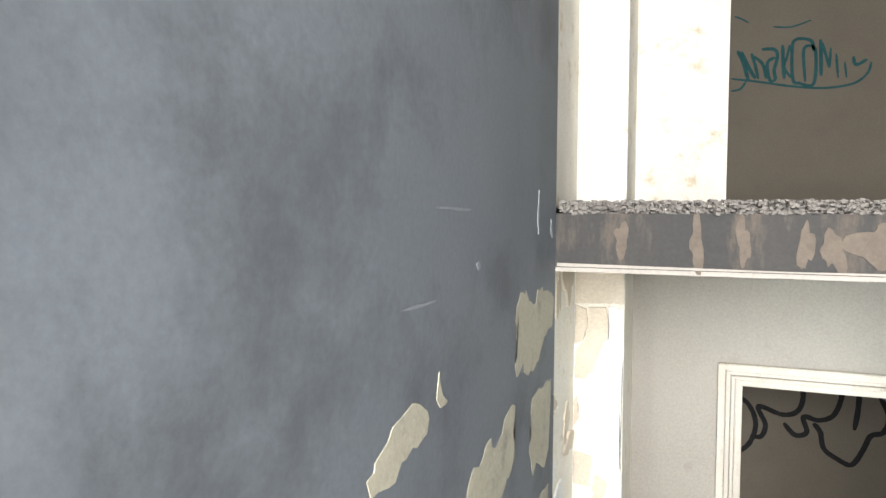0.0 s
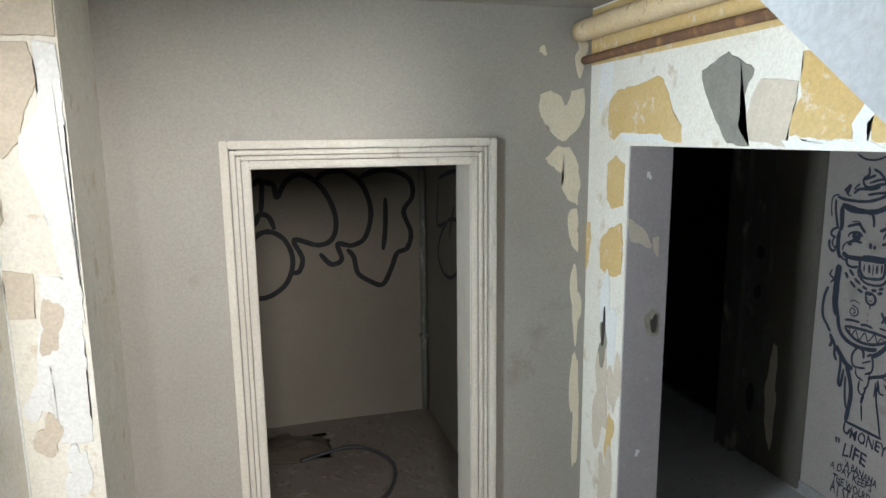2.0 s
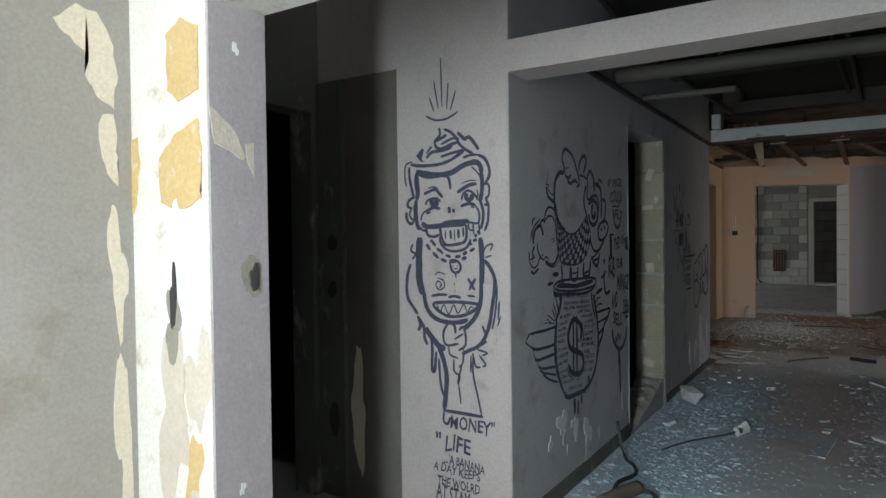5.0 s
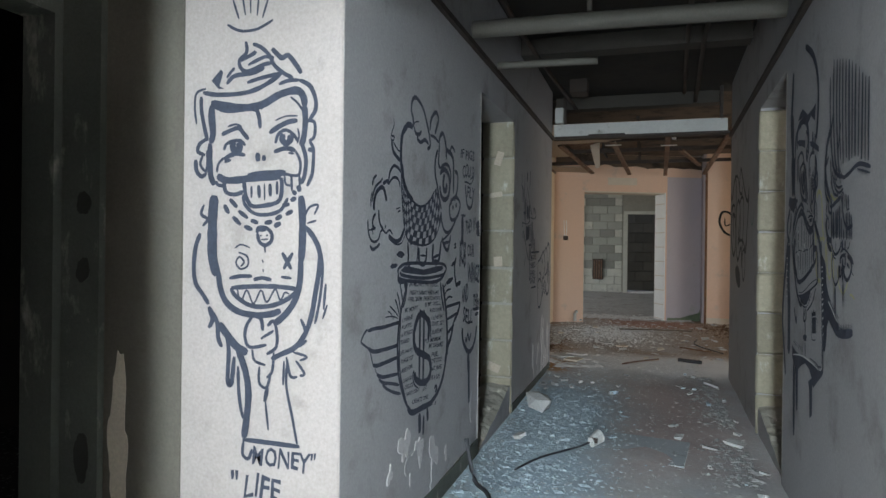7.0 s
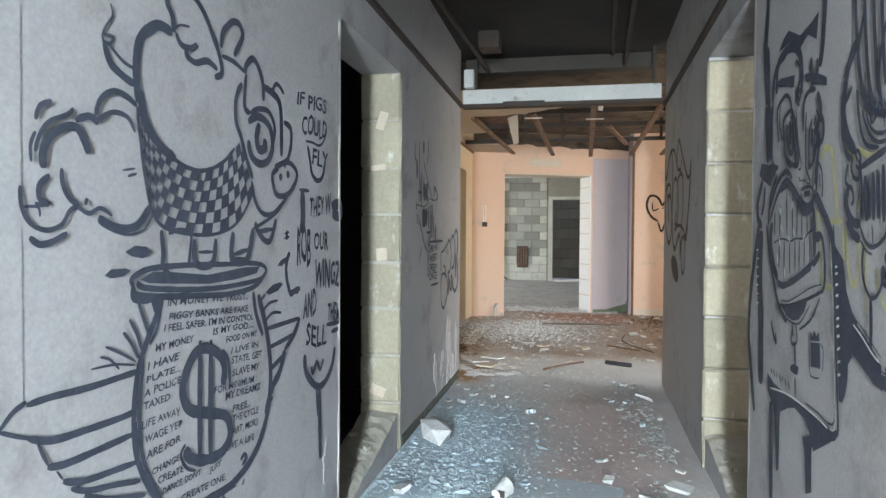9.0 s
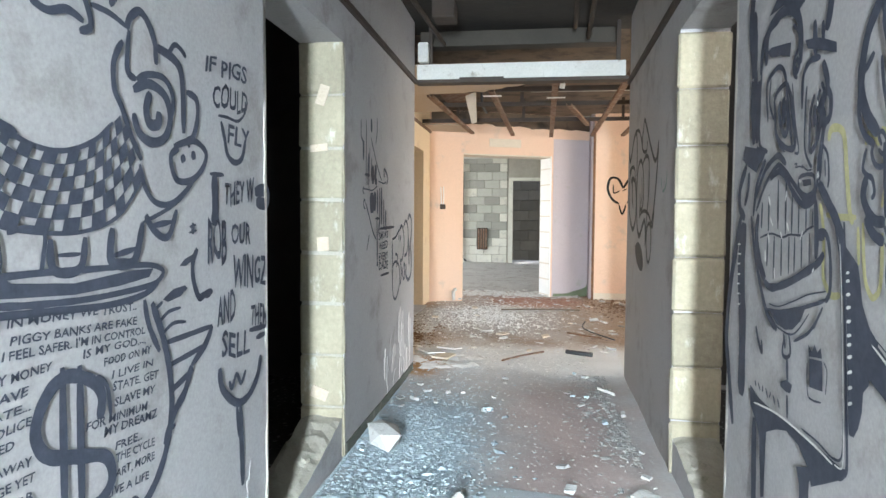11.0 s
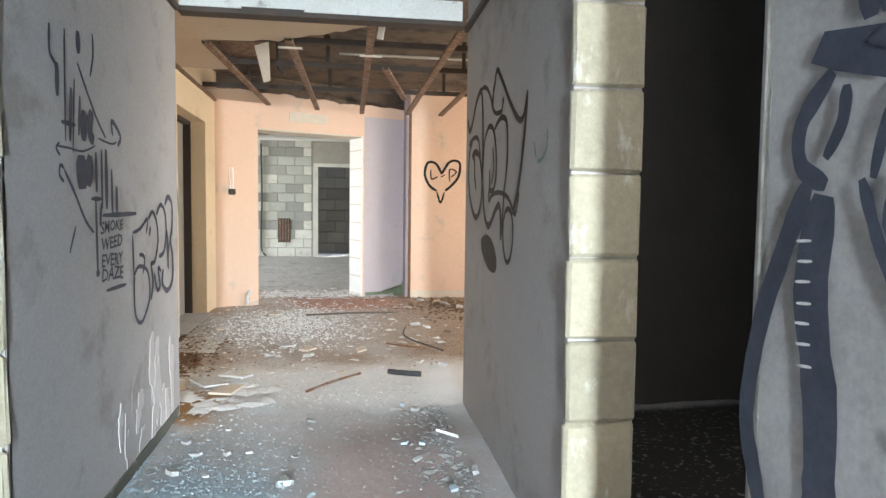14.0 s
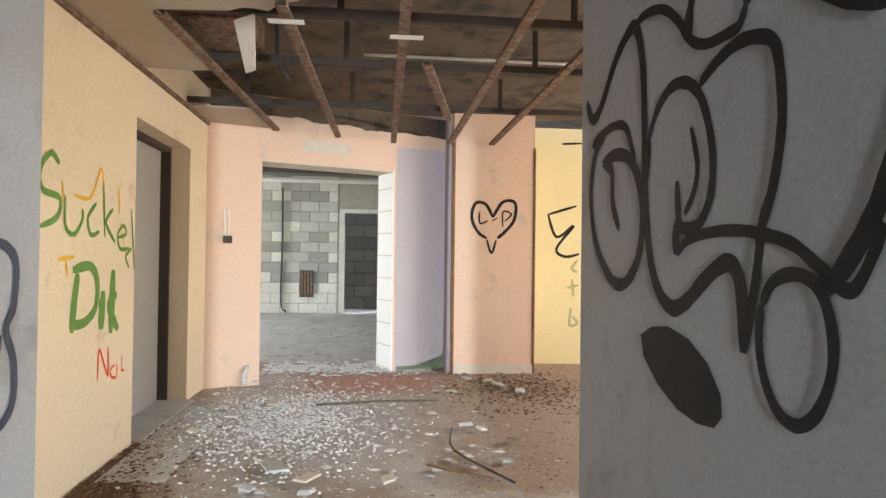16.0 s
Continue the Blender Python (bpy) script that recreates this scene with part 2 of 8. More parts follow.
# ---- building helpers ----
def link(name, bm, material, parent=None, label=""):
    """One mesh object from a bmesh, top-level or under a thing."""
    me = bpy.data.meshes.new(name)
    bm.normal_update()
    bm.to_mesh(me)
    bm.free()
    me.materials.append(material)
    ob = new(name, me)
    if parent:
        ob.parent = parent
    if label:
        ob["label"] = label
    return ob


def part(name, bm, material, parent, label=""):
    return link(name, bm, material, parent, label)


def slab_of(bm, x0, x1, y0, y1, z0, z1):
    v = [bm.verts.new(p) for p in ((x0, y0, z0), (x1, y0, z0), (x1, y1, z0), (x0, y1, z0), (x0, y0, z1), (x1, y0, z1), (x1, y1, z1), (x0, y1, z1))]
    for f in ((3, 2, 1, 0), (4, 5, 6, 7), (0, 1, 5, 4), (1, 2, 6, 5), (2, 3, 7, 6), (3, 0, 4, 7)):
        bm.faces.new([v[i] for i in f])
    return v


def box(x0, x1, y0, y1, z0, z1, bevel=0.0):
    bm = bmesh.new()
    slab_of(bm, x0, x1, y0, y1, z0, z1)
    if bevel:
        bmesh.ops.bevel(bm, geom=bm.edges[:], offset=bevel, segments=2, affect="EDGES")
    return bm


def prism(outline, z0, z1):
    """An upright solid on a plan outline."""
    bm = bmesh.new()
    low = [bm.verts.new((x, y, z0)) for x, y in outline]
    top = [bm.verts.new((x, y, z1)) for x, y in outline]
    bm.faces.new(low[::-1]), bm.faces.new(top)
    for i in range(len(low)):
        j = (i + 1) % len(low)
        bm.faces.new((low[i], low[j], top[j], top[i]))
    bmesh.ops.recalc_face_normals(bm, faces=bm.faces[:])
    return bm


def wall(name, p0, p1, thick, z0, z1, holes, material, label, category="wall"):
    """A wall whose seen face runs from p0 to p1; thick > 0 lies to the left of that way. holes: (from, to, sill, head) along it."""
    p0, p1 = Vector(p0), Vector(p1)
    way = (p1 - p0)
    length = way.length
    m = Matrix.Translation((*p0, 0)) @ Matrix.Rotation(math.atan2(way.y, way.x), 4, "Z")
    bm = bmesh.new()
    cuts = sorted({0.0, length, *[h[0] for h in holes], *[h[1] for h in holes]})
    for a, b in zip(cuts, cuts[1:]):
        spans = [(z0, z1)]
        for h0, h1, lo, hi in holes:
            if h0 < (a + b) / 2 < h1:
                spans = [(z0, lo), (hi, z1)]
        for lo, hi in spans:
            if hi - lo > 0.01:
                slab_of(bm, a, b, min(0, thick), max(0, thick), lo, hi)
    bm.transform(m)
    return tagged(link(name, bm, material), label, category, kind="structure")


# ---- stairwell ----
TOP = 5.6
wall("wall_stair_west", (-0.578, 2.12), (-0.578, -1.6), -0.27, 0, TOP, [], GREY_PAINT, "blue-grey painted stair wall with flaking patches")
wall("wall_stair_south", (-0.74, -1.6), (1.64, -1.6), -0.25, 0, TOP, [(0.35, 2.05, 2.4, 4.9)], GREY_PAINT, "grey painted stair wall with an open window")
wall("wall_lobby_west", (-0.72, 3.73), (-0.72, 2.12), -0.25, 0, 2.61, [(1.28, 1.59, 0.5, 2.4)], WHITE_PEEL, "bright white wall with peeling paint layers and a narrow window")
wall("wall_upper_west", (-0.72, 3.73), (-0.72, 2.12), -0.25, 2.79, TOP, [], WHITE_PEEL, "white painted upper wall beside the stairs")
wall("wall_lobby_north", (-0.74, 3.73), (1.47, 3.73), 0.2, 0, 2.61, [(0.75, 1.655, 0, 1.95)], LOBBY_PAINT, "grey-white plastered wall round a framed doorway")
wall("wall_upper_north", (-0.74, 3.73), (1.64, 3.73), 0.2, 2.79, TOP, [(0.66, 1.73, 2.79, 4.85)], WHITE_PEEL, "white upper floor wall with an open doorway")
wall("wall_stair_east", (1.47, -1.6), (1.47, 1.6), -0.2, 0, 2.61, [], GREY_PAINT, "grey painted lower stair wall")
wall("wall_lobby_east", (1.47, 1.6), (1.47, 3.93), -0.2, 0, 2.61, [(0.2, 1.8, 0, 2.02)], WHITE_PEEL, "white wall with flaking ochre paint round a wide opening")
wall("wall_upper_east", (1.47, -1.6), (1.47, 3.73), -0.2, 2.79, TOP, [], GREY_PAINT, "grey painted upper stair wall")
tagged(link("roof_slab", box(-1.0, 1.7, -1.9, 6.0, TOP, TOP + 0.2), CONCRETE), "bare concrete roof slab over the stairs", "roof", kind="structure")
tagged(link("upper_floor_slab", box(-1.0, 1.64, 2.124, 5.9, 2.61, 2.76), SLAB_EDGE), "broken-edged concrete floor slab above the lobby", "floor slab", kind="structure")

# corner pier, lower and upper storey
for name, lo, hi in (("pier_lower", 0, 2.61), ("pier_upper", 2.79, TOP)):
    tagged(link(name, box(-0.719, -0.5, 3.29, 3.729, lo, hi), WHITE_PEEL), "white corner pier with peeling paint and old filler", "pier", kind="structure")

# flights and landing
LAND, RISE, RUN = 1.53, 0.18, 0.22


def flight(name, x0, x1, y_top, z_top, steps, rise, run, way, soffit, head, material, label):
    """A solid stair flight with a saw-tooth top and a sloping underside; way: which way it goes down along y."""
    pts = [(y_top - way * head, z_top), (y_top, z_top)]
    for i in range(steps):
        pts += [(y_top + way * run * i, z_top - rise * (i + 1)), (y_top + way * run * (i + 1), z_top - rise * (i + 1))]
    y_end, z_end = pts[-1]
    pts += [(y_end, z_end - soffit), (y_top, z_top - soffit), (y_top - way * head, z_top - soffit / 2)]
    bm = bmesh.new()
    a = [bm.verts.new((x0, y, z)) for y, z in pts]
    b = [bm.verts.new((x1, y, z)) for y, z in pts]
    bm.faces.new(a), bm.faces.new(b[::-1])
    for i in range(len(a)):
        j = (i + 1) % len(a)
        bm.faces.new((a[i], b[i], b[j], a[j]))
    bmesh.ops.triangulate(bm, faces=[f for f in bm.faces if len(f.verts) > 4])
    bmesh.ops.recalc_face_normals(bm, faces=bm.faces[:])
    return tagged(link(name, bm, material), label, "stairs", kind="structure")


flight("stairs_upper", 0.54, 1.468, 1.9, 2.79, 7, RISE, RUN, -1, 0.38, 0.222, STRINGER, "pale blue painted concrete stair flight with chipped side")
flight("stairs_lower", -0.576, 0.54, 0.46, LAND, 8, 0.1875, 0.21, 1, 0.25, 0.004, STEP, "worn stone stair flight down to the lobby")
tagged(link("stair_landing", box(-0.576, 1.468, -1.6, 0.455, LAND - 0.2, LAND), STEP), "worn half landing of the stairs", "landing", kind="structure")

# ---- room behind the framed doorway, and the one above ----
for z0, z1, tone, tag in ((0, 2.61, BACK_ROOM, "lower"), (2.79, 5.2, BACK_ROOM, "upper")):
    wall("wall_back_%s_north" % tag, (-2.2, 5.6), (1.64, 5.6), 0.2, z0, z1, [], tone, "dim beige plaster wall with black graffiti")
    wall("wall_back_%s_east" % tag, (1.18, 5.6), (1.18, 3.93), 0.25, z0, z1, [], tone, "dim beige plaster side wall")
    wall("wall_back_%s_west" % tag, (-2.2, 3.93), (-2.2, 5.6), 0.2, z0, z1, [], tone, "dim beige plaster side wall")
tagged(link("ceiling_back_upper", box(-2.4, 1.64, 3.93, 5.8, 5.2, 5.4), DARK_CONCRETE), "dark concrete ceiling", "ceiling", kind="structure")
tagged(link("wall_back_closing", box(-2.4, -0.99, 3.73, 3.92, 0, 5.4), CONCRETE), "plain wall beside the lobby", "wall", kind="structure")

# ---- lobby and corridor ----
CEIL = 2.78
wall("wall_lobby_far", (2.93, 4.36), (2.93, 3.25), 0.2, 0, CEIL, [], PILLAR, "pale painted wall with black graffiti beside a dark doorway")
wall("wall_dark_door", (1.64, 4.36), (3.13, 4.36), 0.15, 0, CEIL, [(0.25, 1.23, 0, 2.04)], GREEN_GREY, "dirty green-grey wall with an open doorway")
wall("wall_dark_north", (1.64, 6.2), (7.6, 6.2), 0.2, 0, CEIL, [], DARK_ROOM, "wall of an unlit room, darkness in its colour")
wall("wall_dark_west", (1.62, 6.2), (1.62, 3.93), -0.1, 0, CEIL, [], DARK_ROOM, "wall of an unlit room, darkness in its colour")
tagged(link("corner_return", box(2.9335, 3.1295, 3.2489, 3.2498, 0.02, CEIL), CORRIDOR), "mauve-grey painted corner return", "wall", kind="structure")
wall("wall_corridor_north", (3.13, 3.25), (7.63, 3.25), 0.22, 0, CEIL, [(1.59, 2.55, 0, 2.12)], CORRIDOR, "mauve-grey corridor wall with graffiti and an open doorway")
wall("wall_corridor_south", (7.66, 1.59), (1.64, 1.735), 0.22, 0, CEIL, [(1.96, 2.91, 0, 2.14)], CORRIDOR, "mauve-grey corridor wall with graffiti and an open doorway")
wall("wall_dark_east", (7.4, 3.47), (7.4, 6.2), 0.2, 0, CEIL, [], DARK_ROOM, "wall of an unlit room, darkness in its colour")
wall("wall_side_south", (1.64, -1.2), (7.66, -1.2), -0.2, 0, CEIL, [], DARK_ROOM, "wall of an unlit side room, darkness in its colour")
wall("wall_side_east", (7.5, 1.38), (7.5, -1.2), 0.15, 0, CEIL, [(1.76, 1.91, 0.22, 0.8)], DARK_ROOM, "side wall with its room's darkness in the colour")
tagged(link("beam_corridor_entry", box(2.93, 3.13, 1.71, 3.25, 2.1, 2.24), PILLAR), "painted beam across the corridor entry", "beam", kind="structure")
tagged(link("ceiling", box(1.64, 7.98, -3.2, 6.4, CEIL, CEIL + 0.2), DARK_CONCRETE), "near-black bare concrete ceiling", "ceiling", kind="structure")
# Same slab level as the corridor ceiling, in a lighter brown.
HALL_SLAB = surface("smoke_browned_slab", (0.15, 0.11, 0.078), 0.92, (0.085, 0.06, 0.042), 0.6, 0.5, (0.035, 0.028, 0.022), 0.2, 0.35, bump=0.4)
tagged(link("ceiling_hall", box(7.98, 12.6, -3.2, 6.4, CEIL, CEIL + 0.2), HALL_SLAB), "brown concrete slab over the hall", "ceiling", kind="structure")

# ---- hall at the corridor's end ----
HALL = 2.44
A, B = Vector((11.75, 3.78)), Vector((12.8, 1.43))
wall("wall_hall_north", (7.63, 3.78), (11.75, 3.78), 0.25, 0, CEIL, [(2.32, 3.57, 0, 2.13)], CREAM_WALL, "cream hall wall with coloured graffiti and a recessed lift doorway")
wall("wall_hall_return", (7.63, 3.47), (7.63, 4.03), 0.2, 0, CEIL, [], CREAM_WALL, "short return of the hall wall")
wall("wall_hall_east", A, B, 0.36, 0, CEIL, [(0.505, 1.905, 0, 2.17)], PEACH, "peach painted wall with a wide open doorway")
tagged(link("hall_column", prism([(12.4, 0.55), (13.0, 0.55), (13.0, 1.42), (12.4, 1.42)], 0, CEIL), PEACH), "peach painted column with a spray-painted heart", "column", kind="structure")
wall("wall_alcove", (13.02, 0.55), (13.02, -3.0), 0.2, 0, CEIL, [], YELLOW_WALL, "pale yellow alcove wall with graffiti")
wall("wall_hall_south", (13.2, -2.5), (7.5, -2.5), 0.25, 0, CEIL, [(1.4, 4.8, 0.75, 2.45)], CREAM_WALL, "cream hall wall with a wide open window")
wall("wall_hall_west", (7.66, -2.5), (7.66, 1.38), -0.1, 0, CEIL, [(1.88, 2.0, 0.22, 0.8)], CREAM_WALL, "cream hall side wall")

# ---- far room ----
wall("wall_far_east", (19.8, 8.0), (19.8, -2.5), 0.25, 0, 3.1, [(5.15, 6.1, 0, 2.19)], MORTAR, "bare block wall with whitewash and a dark doorway")
wall("wall_far_north", (12.0, 8.0), (19.8, 8.0), 0.25, 0, 3.1, [(1.2, 6.4, 0.8, 2.6)], WHITEWASH, "whitewashed wall with a wide window")
wall("wall_far_south", (19.8, -2.5), (13.2, -2.5), 0.25, 0, 3.1, [], WHITEWASH, "whitewashed block wall")
wall("wall_far_west", (12.0, 4.0), (12.0, 8.0), 0.2, 0, 3.1, [], WHITEWASH, "whitewashed block wall")
tagged(link("ceiling_far", box(12.62, 20.1, -2.8, 8.3, 3.1, 3.3), CONCRETE), "bare concrete ceiling of the far room", "ceiling", kind="structure")
tagged(link("ceiling_far_edge", box(11.8, 12.6, 4.03, 8.3, 3.1, 3.3), CONCRETE), "bare concrete ceiling edge", "ceiling", kind="structure")
tagged(link("wall_beyond", box(20.9, 21.1, 0.5, 4.5, 0, 3.1), GREY_BLOCK), "block wall beyond the far doorway, dimness in its colour", "wall", kind="structure")

# ---- floors ----
def uneven(name, x0, x1, y0, y1, z, material, label, step=0.12, height=0.012, seed=0.0):
    nx, ny = max(2, round((x1 - x0) / step)), max(2, round((y1 - y0) / step))
    bm = bmesh.new()
    rows = []
    for i in range(nx + 1):
        row = []
        for j in range(ny + 1):
            x, y = x0 + (x1 - x0) * i / nx, y0 + (y1 - y0) * j / ny
            row.append(bm.verts.new((x, y, z + height * (noise.noise((x * 1.7 + seed, y * 1.7, 3.1)) + 0.5 * noise.noise((x * 6, y * 6, seed))))))
        rows.append(row)
    for i in range(nx):
        for j in range(ny):
            bm.faces.new((rows[i][j], rows[i + 1][j], rows[i + 1][j + 1], rows[i][j + 1])).smooth = True
    return tagged(link(name, bm, material), label, "floor", kind="structure")


uneven("floor_lobby", -1.0, 2.0, -1.6, 3.93, 0.03, BROWN_FLOOR, "dirty brown lobby floor")
uneven("floor_back_room", -2.4, 1.64, 3.93, 5.8, 0.03, BROWN_FLOOR, "dirty brown floor with debris in the dim room")
uneven("floor_upper_room", -2.4, 1.64, 3.93, 5.8, 2.78, BROWN_FLOOR, "dusty upper room floor", 0.4)
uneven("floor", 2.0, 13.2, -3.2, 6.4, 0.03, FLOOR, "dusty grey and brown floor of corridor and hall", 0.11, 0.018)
uneven("floor_far", 13.2, 21.0, -2.8, 8.3, 0.03, PALE_FLOOR, "pale dusty floor of the far room", 0.3, 0.03)
uneven("ground", -60, 80, -80, -3.3, -0.5, PALE_FLOOR, "pale open ground outside the windows", 6, 0.05)


# ---- flaking paint and plaster ----
def blob(cu, cz, w, h, seed, ragged=0.22, count=34):
    """An irregular closed outline."""
    rng = random.Random(seed)
    phase = [rng.uniform(0, 6.28) for _ in range(5)]
    pts = []
    for i in range(count):
        a = 2 * math.pi * i / count
        r = 1 + ragged * sum(math.sin((k + 2) * a + phase[k]) / (k + 1.4) for k in range(5)) + rng.uniform(-0.07, 0.07)
        r = max(0.4, r)
        pts.append((cu + w / 2 * r * math.cos(a), cz + h / 2 * r * math.sin(a)))
    return pts


def torn(outline, seed, amount=0.006):
    """A hand-placed outline with its edge broken up."""
    rng = random.Random(seed)
    pts = []
    for (u0, z0), (u1, z1) in zip(outline, outline[1:] + outline[:1]):
        n = max(1, round(math.hypot(u1 - u0, z1 - z0) / 0.022))
        for k in range(n):
            pts.append((u0 + (u1 - u0) * k / n + rng.uniform(-amount, amount), z0 + (z1 - z0) * k / n + rng.uniform(-amount, amount)))
    return pts


LAYERS = [0]


def flake(name, host, frame_m, outline, material, label="", depth=0.004, floor_z=None):
    """A thin raised or bared layer with an irregular edge, lying on a wall. frame_m: wall plane, x along it, y out of it, z up."""
    bm = bmesh.new()
    LAYERS[0] += 1
    depth = (depth if depth >= 0.005 else min(depth, 0.0006)) + 0.00012 * (LAYERS[0] % 23)
    if floor_z:
        outline = [(u, max(z, floor_z)) for u, z in outline]
    low = [bm.verts.new((u, 0.0, z)) for u, z in outline]
    mid_u, mid_z = sum(u for u, z in outline) / len(outline), sum(z for u, z in outline) / len(outline)
    top = [bm.verts.new((mid_u + (u - mid_u) * 0.985, depth, mid_z + (z - mid_z) * 0.985)) for u, z in outline]
    for i in range(len(low)):
        j = (i + 1) % len(low)
        bm.faces.new((low[i], low[j], top[j], top[i]))
    hub = bm.verts.new((mid_u, depth, mid_z)) if len(outline) == 34 else None
    if hub:
        for i in range(len(top)):
            bm.faces.new((top[i], top[(i + 1) % len(top)], hub))
    else:
        bmesh.ops.triangulate(bm, faces=[bm.faces.new(top)])
    bmesh.ops.recalc_face_normals(bm, faces=bm.faces[:])
    bm.transform(frame_m)
    return part(name, bm, material, host, label)


def plane(origin, along, out):
    a, o = Vector(along).normalized(), Vector(out).normalized()
    m = Matrix.Identity(4)
    for i in range(3):
        m[i][0], m[i][1], m[i][2], m[i][3] = a[i], o[i], (0, 0, 1)[i], origin[i]
    return m


def host(name):
    return bpy.data.objects[name]


STAIR_W = plane((-0.578, 0, 0), (0, 1, 0), (1, 0, 0))
for i, outline in enumerate((
        [(1.729, 2.579), (1.789, 2.574), (1.812, 2.554), (1.851, 2.537), (1.881, 2.538), (1.901, 2.567), (1.951, 2.570), (2.009, 2.552), (2.109, 2.532), (2.085, 2.447), (2.002, 2.440), (1.950, 2.417), (1.921, 2.389), (1.885, 2.373), (1.810, 2.377), (1.766, 2.391), (1.761, 2.408), (1.734, 2.395), (1.699, 2.399), (1.688, 2.425), (1.709, 2.456), (1.698, 2.481), (1.687, 2.521), (1.697, 2.553)],
        [(1.858, 2.312), (1.925, 2.311), (2.074, 2.304), (2.070, 2.228), (2.051, 2.113), (2.002, 2.081), (1.957, 2.107), (1.912, 2.128), (1.864, 2.112), (1.848, 2.154), (1.830, 2.180), (1.847, 2.245), (1.840, 2.276)],
        [(1.667, 2.338), (1.692, 2.325), (1.683, 2.276), (1.686, 2.223), (1.665, 2.196), (1.610, 2.182), (1.569, 2.167), (1.525, 2.166), (1.519, 2.183), (1.489, 2.189), (1.446, 2.191), (1.413, 2.189), (1.389, 2.188), (1.383, 2.201), (1.378, 2.222), (1.369, 2.250), (1.371, 2.273), (1.387, 2.291), (1.407, 2.296), (1.436, 2.290), (1.451, 2.301), (1.487, 2.311), (1.510, 2.316), (1.523, 2.302), (1.544, 2.281), (1.581, 2.294), (1.604, 2.323)],
        [(2.057, 2.013), (2.038, 1.766), (1.593, 2.022), (1.627, 2.031), (1.698, 2.030), (1.808, 2.011), (1.889, 1.995), (1.930, 2.016), (1.992, 2.026)],
        [(1.159, 2.482), (1.182, 2.465), (1.190, 2.448), (1.187, 2.427), (1.149, 2.422), (1.110, 2.417), (1.090, 2.410), (1.070, 2.396), (1.044, 2.401), (1.017, 2.404), (1.006, 2.405), (0.996, 2.416), (0.994, 2.425), (1.008, 2.432), (1.012, 2.447), (1.032, 2.451), (1.048, 2.458), (1.066, 2.471), (1.095, 2.480), (1.125, 2.484)],
        [(1.232, 2.503), (1.238, 2.486), (1.259, 2.458), (1.260, 2.451), (1.236, 2.450), (1.222, 2.463), (1.226, 2.485)])):
    outline = [(min(u, 2.115), z) for u, z in outline]
    flake("bare_patch", host("wall_stair_west"), STAIR_W, torn(outline, i + 3), OLD_CREAM, "cream plaster bared where paint flaked" if i == 0 else "", 0.003)
for i, (u, z, w, h) in enumerate(((1.5, 1.45, 0.36, 0.18), (1.4, 1.25, 0.3, 0.2))):
    flake("bare_patch", host("wall_stair_west"), STAIR_W, blob(u, z, w, h, i + 10, 0.42), OLD_CREAM, "", 0.003)
SMEAR = surface("pale_smear", (0.21, 0.22, 0.23), 0.7, (0.11, 0.12, 0.135), 0.5, 0.1, bump=0.3)
for i, (u, z, w, h) in enumerate(((1.3, 2.76, 0.16, 0.005), (1.15, 2.62, 0.1, 0.005), (1.42, 2.66, 0.02, 0.012), (1.9, 2.76, 0.02, 0.1), (2.06, 2.72, 0.025, 0.05))):
    flake("scuff", host("wall_stair_west"), STAIR_W, blob(u, z, w, h, i + 40, 0.3), SMEAR, "", 0.002)

WEST = plane((-0.72, 0, 0), (0, 1, 0), (1, 0, 0))
PIER_S = plane((0, 3.29, 0), (1, 0, 0), (0, -1, 0))
BARED = surface("bared_cream_filler", (0.66, 0.58, 0.47), 0.9, (0.58, 0.50, 0.40), 0.4, 0.1, bump=0.6)
CRISP = surface("crisp_white_coat", (0.84, 0.84, 0.82), 0.75, (0.78, 0.78, 0.76), 0.4, 0.2, bump=0.5)
for i in range(16):
    flake("paint_flake", host("wall_lobby_west"), WEST, blob(2.62 + 0.56 * random.Random(i).random(), 1.2 + 1.35 * random.Random(i + 50).random(), 0.06 + 0.16 * random.Random(i + 9).random(), 0.05 + 0.2 * random.Random(i + 99).random(), i + 70, 0.35), (BARED, CRISP, WHITE_PEEL)[i % 3], "", 0.005 + 0.0014 * (i % 4))
for i in range(10):
    tall = 0.08 + 0.22 * random.Random(i + 7).random()
    flake("paint_flake", host("pier_lower"), PIER_S, blob(-0.70 + 0.17 * random.Random(i + 1).random(), 0.4 + 0.122 * i, 0.04 + 0.07 * random.Random(i + 3).random(), tall, i + 170, 0.35), (BARED, CRISP, CRISP)[i % 3], "", 0.005 + 0.0014 * (i % 4))
